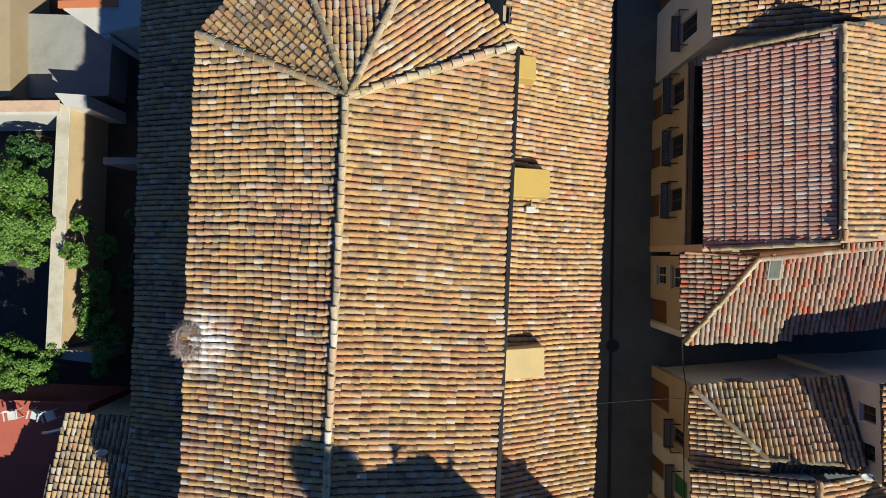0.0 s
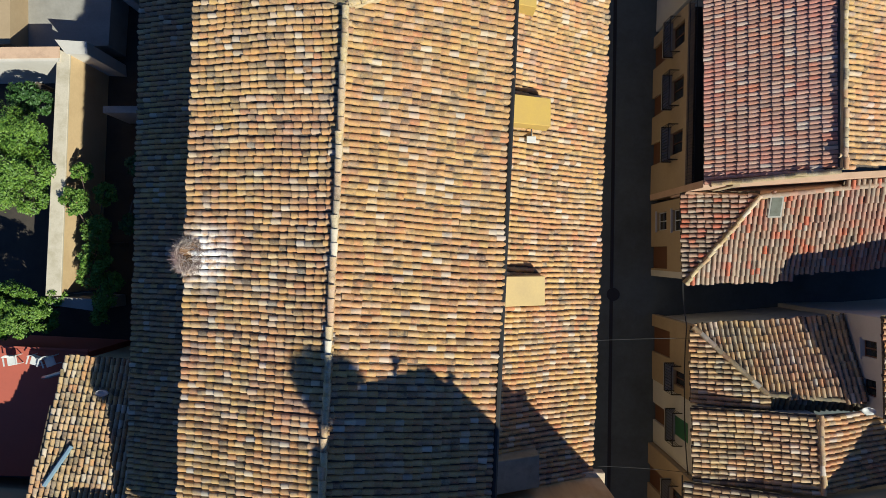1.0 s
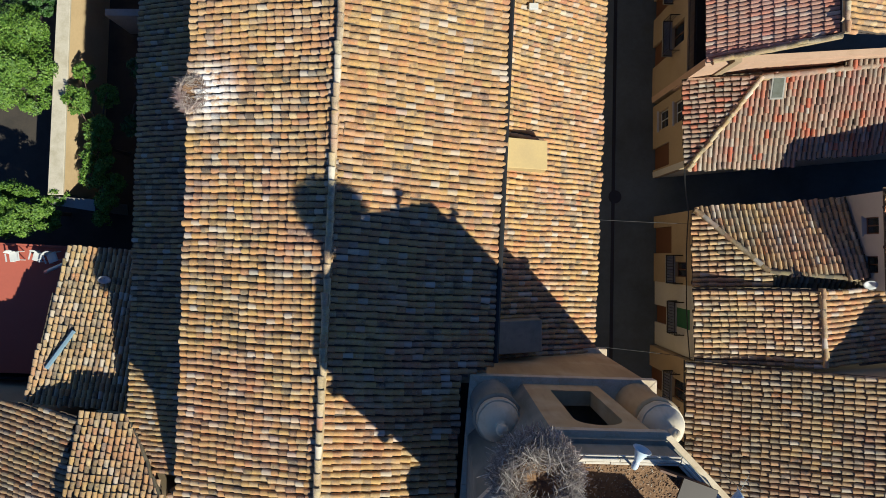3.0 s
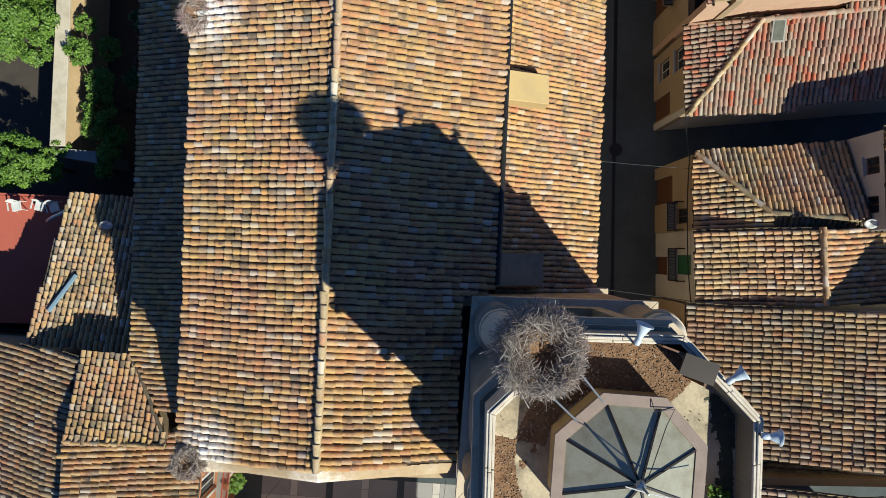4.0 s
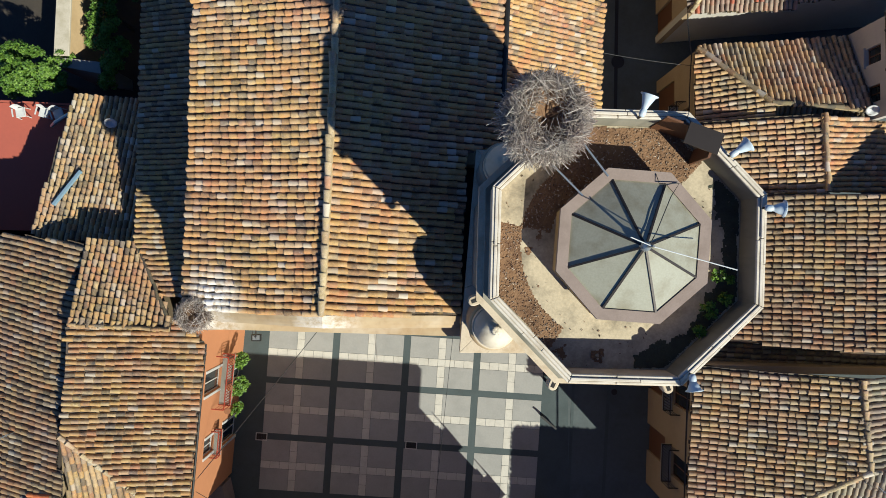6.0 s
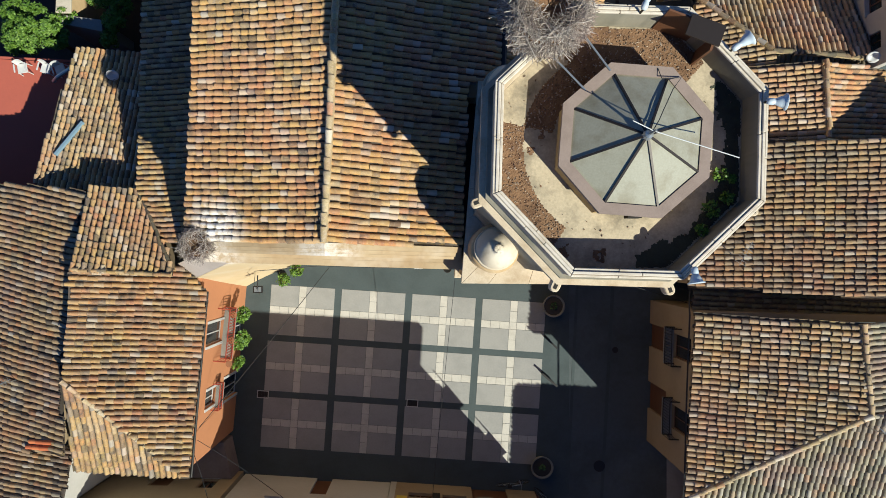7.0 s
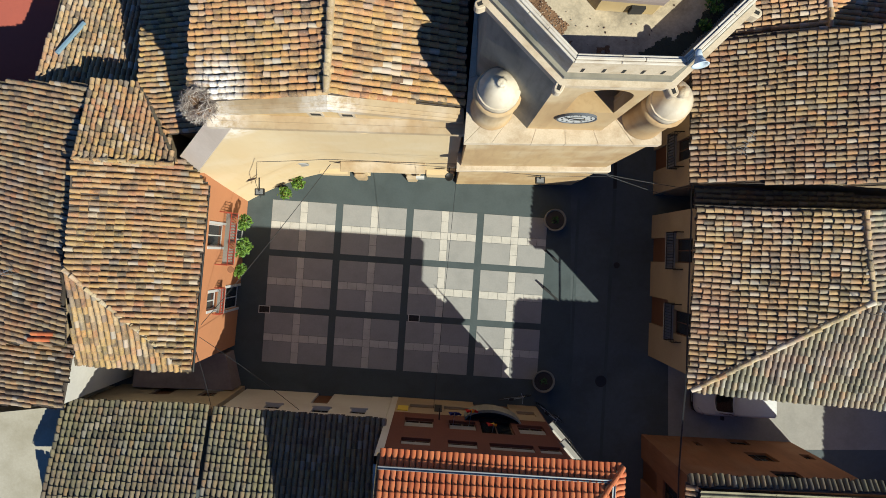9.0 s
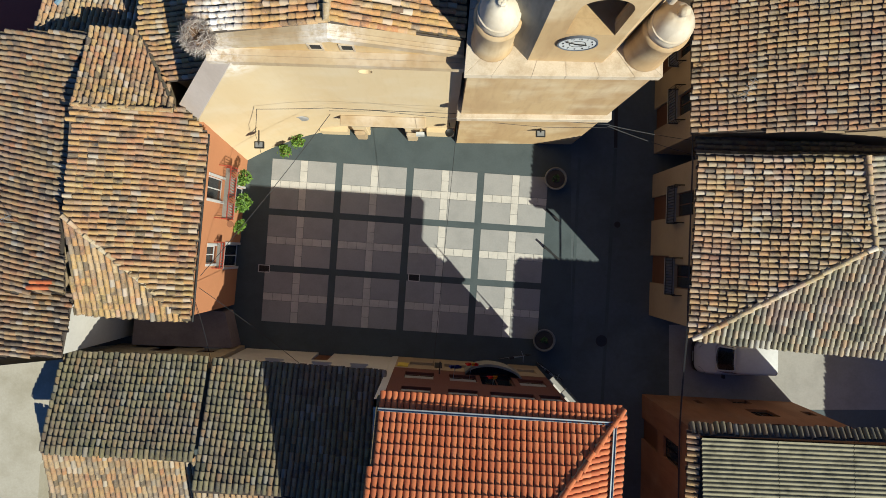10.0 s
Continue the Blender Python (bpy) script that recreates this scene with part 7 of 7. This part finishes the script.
loft(bm, [rounded(-2.17, 0.50, 0.30, 0.52, 0.05), rounded(-2.10, 0.68, 0.28, 0.54, 0.05), rounded(-1.90, 0.80, 0.28, 0.54, 0.05)], vm)
part("bumper", bm, iron, van, "dark plastic front bumper", True)
for sy in (-1, 1):
    bm = bmesh.new()
    hexa(bm, [vm @ Vector(p) for p in ((-0.75, sy * 0.70, 1.10), (0.3, sy * 0.76, 1.10), (0.3, sy * 0.70, 1.62), (-0.25, sy * 0.66, 1.60), (-0.75, sy * 0.72, 1.10), (0.3, sy * 0.78, 1.10), (0.3, sy * 0.72, 1.62), (-0.25, sy * 0.68, 1.60))])
    part("side_window", bm, pane_glass, van, "dark side window")
part("wiper", tube(bmesh.new(), [vm @ Vector((-1.02, -0.2, 1.17)), vm @ Vector((-0.75, 0.35, 1.42))], 0.012, 4), iron, van)
part("number_plate", box(bmesh.new(), -2.19, -2.175, -0.25, 0.25, 0.48, 0.58, vm), zinc, van)
for sx in (-1.35, 1.35):
    for sy in (-1, 1):
        c = vm @ Vector((sx, sy * 0.76, 0.30))
        bm = lathe(bmesh.new(), [(0.20, -0.09), (0.29, -0.09), (0.30, -0.05), (0.30, 0.05), (0.29, 0.09), (0.20, 0.09)], 0, 0, 20)
        bmesh.ops.transform(bm, matrix=Matrix.Translation(c) @ Matrix.Rotation(math.pi / 2, 4, "X"), verts=bm.verts)
        wh = part("wheel", bm, iron, van, "black tyre")
for sy in (-1, 1):
    part("mirror", box(bmesh.new(), -0.75, -0.62, sy * 0.84, sy * 1.02, 1.02, 1.2, vm), iron, van)
    bm = bmesh.new()
    hexa(bm, [vm @ Vector(p) for p in ((-2.07, sy * 0.48, 0.70), (-1.76, sy * 0.80, 0.76), (-1.62, sy * 0.77, 0.93), (-1.93, sy * 0.46, 0.86), (-2.10, sy * 0.50, 0.70), (-1.78, sy * 0.84, 0.76), (-1.63, sy * 0.79, 0.955), (-1.95, sy * 0.48, 0.90))])
    part("headlight", bm, zinc, van, "clear swept-back headlight")


# ---- wall lamps, boxes, plants, flags ----
def wall_lamp(x, y, z, label):
    l = thing("wall_floodlight", label, "lamp", "lamps on the church front")
    part("arm", tube(bmesh.new(), [(x, y + 0.6, z + 0.1), (x, y, z + 0.1)], 0.03, 6), iron, l)
    bm = box(bmesh.new(), x - 0.22, x + 0.22, y - 0.2, y + 0.12, z - 0.05, z + 0.07)
    bmesh.ops.bevel(bm, geom=bm.edges[:], offset=0.02, segments=1, affect="EDGES")
    part("housing", bm, iron, l)
    part("lens", box(bmesh.new(), x - 0.16, x + 0.16, y - 0.15, y + 0.07, z + 0.072, z + 0.085), zinc, l)


bl = thing("roof_floodlight", "small white floodlight on the buttress end", "lamp")
part("bracket", tube(bmesh.new(), [(3.5, 2.05, 8.9), (3.5, 1.75, 8.8)], 0.03, 6), iron, bl)
bm = box(bmesh.new(), 3.32, 3.68, 1.55, 1.80, 8.72, 8.86)
bmesh.ops.bevel(bm, geom=bm.edges[:], offset=0.02, segments=1, affect="EDGES")
part("housing", bm, white_paint, bl)
wall_lamp(-8.5, -18.6, 4.2, "grey floodlight on a bracket at the church front")
wall_lamp(4.25, -18.0, 4.0, "dark floodlight on the tower base")
spot = thing("round_floodlight", "round black floodlight on the church front", "lamp", "lamps on the church front")
part("housing", lathe(bmesh.new(), [(0.10, 2.2), (0.19, 2.3), (0.21, 2.48), (0.20, 2.52), (0.17, 2.5), (0.02, 2.47)], 0.12, -17.72, 20), iron, spot, smooth=True)
part("arm", tube(bmesh.new(), [(0.12, -17.2, 2.3), (0.12, -17.68, 2.3)], 0.03, 6), iron, spot)
sign = thing("notice_board", "small white notice box on the church front", "sign")
part("panel", box(bmesh.new(), -1.5, -1.1, -17.75, -17.62, 1.6, 2.1), white_paint, sign)
for x, y in ((-8.2, -18.35), (-7.55, -17.85)):
    pt = thing("potted_plant", "leafy potted plant by the church wall", "plant", "plants by the church")
    part("pot", lathe(bmesh.new(), [(0.14, 0.013), (0.2, 0.3), (0.22, 0.34), (0.16, 0.34)], x, y, 16), brown_wall, pt)
    crown(pt, [(x, y, 0.75, 0.36)], 420, int(abs(x * 31)), leaf_mats[0], 0.07)
for s, z, r, n in ((5.2, 3.0, 0.42, 800), (4.1, 2.9, 0.28, 350), (6.4, 2.9, 0.34, 450)):
    bp = thing("balcony_plant", "green foliage hanging from the orange house balcony", "plant", "balcony plants")
    c = om @ Vector((s, -0.75, z - 0.4))
    part("pot", lathe(bmesh.new(), [(0.10, 3.1), (0.15, 3.3), (0.16, 3.33), (0.1, 3.33)], c.x - 0.25, c.y, 12), brown_wall, bp)
    crown(bp, [(c.x, c.y, c.z, r), (c.x - 0.1, c.y - 0.2, c.z + 0.2, r * 0.8)], n, int(s * 77), leaf_mats[0], 0.075)


def flag(x, y, z, cols, label):
    f = thing("flag", label, "flag", "flags on the red house")
    part("pole", tube(bmesh.new(), [(x, y, z), (x + 0.1, y + 0.9, z + 0.7)], 0.015, 6), zinc, f)
    rng = random.Random(int(x * 50))
    for k, c in enumerate(cols):
        bm = bmesh.new()
        rows = []
        for i in range(7):
            h = i / 6
            rows.append([bm.verts.new((x + 0.1 - 0.22 + 0.16 * (k + j) + 0.05 * math.sin(5 * h + k), y + 0.85 - 0.18 * h + 0.08 * math.sin(9 * h + k + j), z + 0.68 - 0.9 * h)) for j in (0, 1)])
        for p, q in zip(rows, rows[1:]):
            bm.faces.new((p[0], p[1], q[1], q[0]))
        bmesh.ops.solidify(bm, geom=bm.faces[:], thickness=0.008)
        part("cloth", bm, c, f)


red_c, yel_c, blu_c = plain("red_cloth", (0.55, 0.03, 0.02), 0.8), plain("yellow_cloth", (0.75, 0.45, 0.03), 0.8), plain("blue_cloth", (0.02, 0.03, 0.22), 0.8)
flag(0.25, -29.35, 4.3, (blu_c, blu_c, blu_c), "dark blue flag on a pole")
flag(1.00, -29.25, 4.2, (red_c, yel_c, red_c), "red and yellow striped flag on a pole")
flag(1.95, -29.75, 4.6, (red_c, yel_c), "furled red and yellow flag on a pole")


# ---- cables ----
def cable(pts, sag=0.15, r=0.012, label="thin black overhead cable"):
    c = thing("cable", label, "cable", "cables")
    out = []
    for a, b2 in zip(pts, pts[1:]):
        a, b2 = Vector(a), Vector(b2)
        for k in range(13):
            s = k / 12
            out.append(a.lerp(b2, s) - Vector((0, 0, sag * 4 * s * (1 - s))))
    part("wire", tube(bmesh.new(), out, r, 4), cable_mat, c)


cable([(-5.0, -17.62, 6.0), (-10.6, -24.5, 5.6)], 0.3, 0.014)
cable([(-8.6, -18.9, 3.6), (-8.35, -18.35, 5.4), (-7.75, -17.72, 7.3), (-5.0, -17.5, 6.6), (0.3, -17.62, 6.2), (6.9, -18.0, 5.9)], 0.06, 0.012)
cable([(-5.0, -17.55, 6.3), (-3.0, -17.58, 6.5), (0.3, -17.66, 5.4), (4.2, -17.98, 5.2), (6.9, -18.03, 5.5)], 0.08, 0.010)
cable([(6.9, -18.0, 5.8), (10.9, -18.6, 5.4)], 0.2, 0.012)
cable([(6.9, -18.0, 5.6), (10.85, -19.2, 5.2)], 0.2, 0.012)
cable([(6.4, -6.3, 6.4), (11.1, -6.4, 4.8)], 0.15, 0.010)
cable([(6.8, -11.7, 5.9), (11.1, -12.3, 5.0)], 0.15, 0.010)
cable([(11.0, -3.9, 4.4), (10.98, -5.9, 4.9), (11.0, -9.2, 4.6), (11.0, -12.4, 5.0)], 0.12, 0.034)
cable([(10.75, -12.4, 5.0), (10.7, -18.6, 5.3), (10.5, -19.6, 5.8), (10.35, -27.0, 5.6), (10.1, -31.0, 5.4), (10.0, -40.0, 5.4)], 0.06, 0.045)
cable([(-0.6, -28.6, 3.4), (0.4, -17.8, 6.3)], 0.5, 0.010)
cable([(-10.7, -25.6, 5.9), (-10.4, -28.4, 4.8)], 0.1, 0.012)
cable([(-10.6, -25.0, 5.8), (-6.6, -28.4, 4.6)], 0.2, 0.012)

yt = thing("yard_terrace", "dull pink paved yard between orange house and terraced house", "terrace")
part("slab", prism(bmesh.new(), [(-15.6, -28.1), (-10.6, -28.25), (-11.0, -26.45), (-15.4, -26.1)], 0.0, 1.3), plaster("pink_paving", (0.20, 0.150, 0.14), (0.10, 0.075, 0.07), 0.8), yt)
# pale flat roof beside the terraced house
fr = thing("flat_roof", "pale weathered concrete flat roof", "roof")
part("slab", prism(bmesh.new(), [(-30, -29.6), (-17.1, -28.3), (-17.5, -31.9), (-18.2, -33.0), (-18.6, -40), (-30, -40)], 0.0, 4.3), plaster("pale_concrete", (0.38, 0.345, 0.27), (0.25, 0.22, 0.15), 0.7, scale=0.7), fr)
# house further east, which shades the end of the side street
hx = thing("house", "plain cream house at the end of the side street", "house")
wall(hx, (25.0, -31.8), (25.0, -42), 0.0, 6.0, cream_wall)
wall(hx, (34, -31.8), (25.0, -31.8), 0.0, 6.0, cream_wall)
roof(hx, [(24.7, -31.5), (24.7, -42), (34, -42), (34, -31.5)], slope_plane((24.7, -31.5, 6.1), (24.7, -42, 6.1), (30, -35, 7.6)), tile_brown, 0.235, 0.34)

plaza_slabs()
lay_pieces()
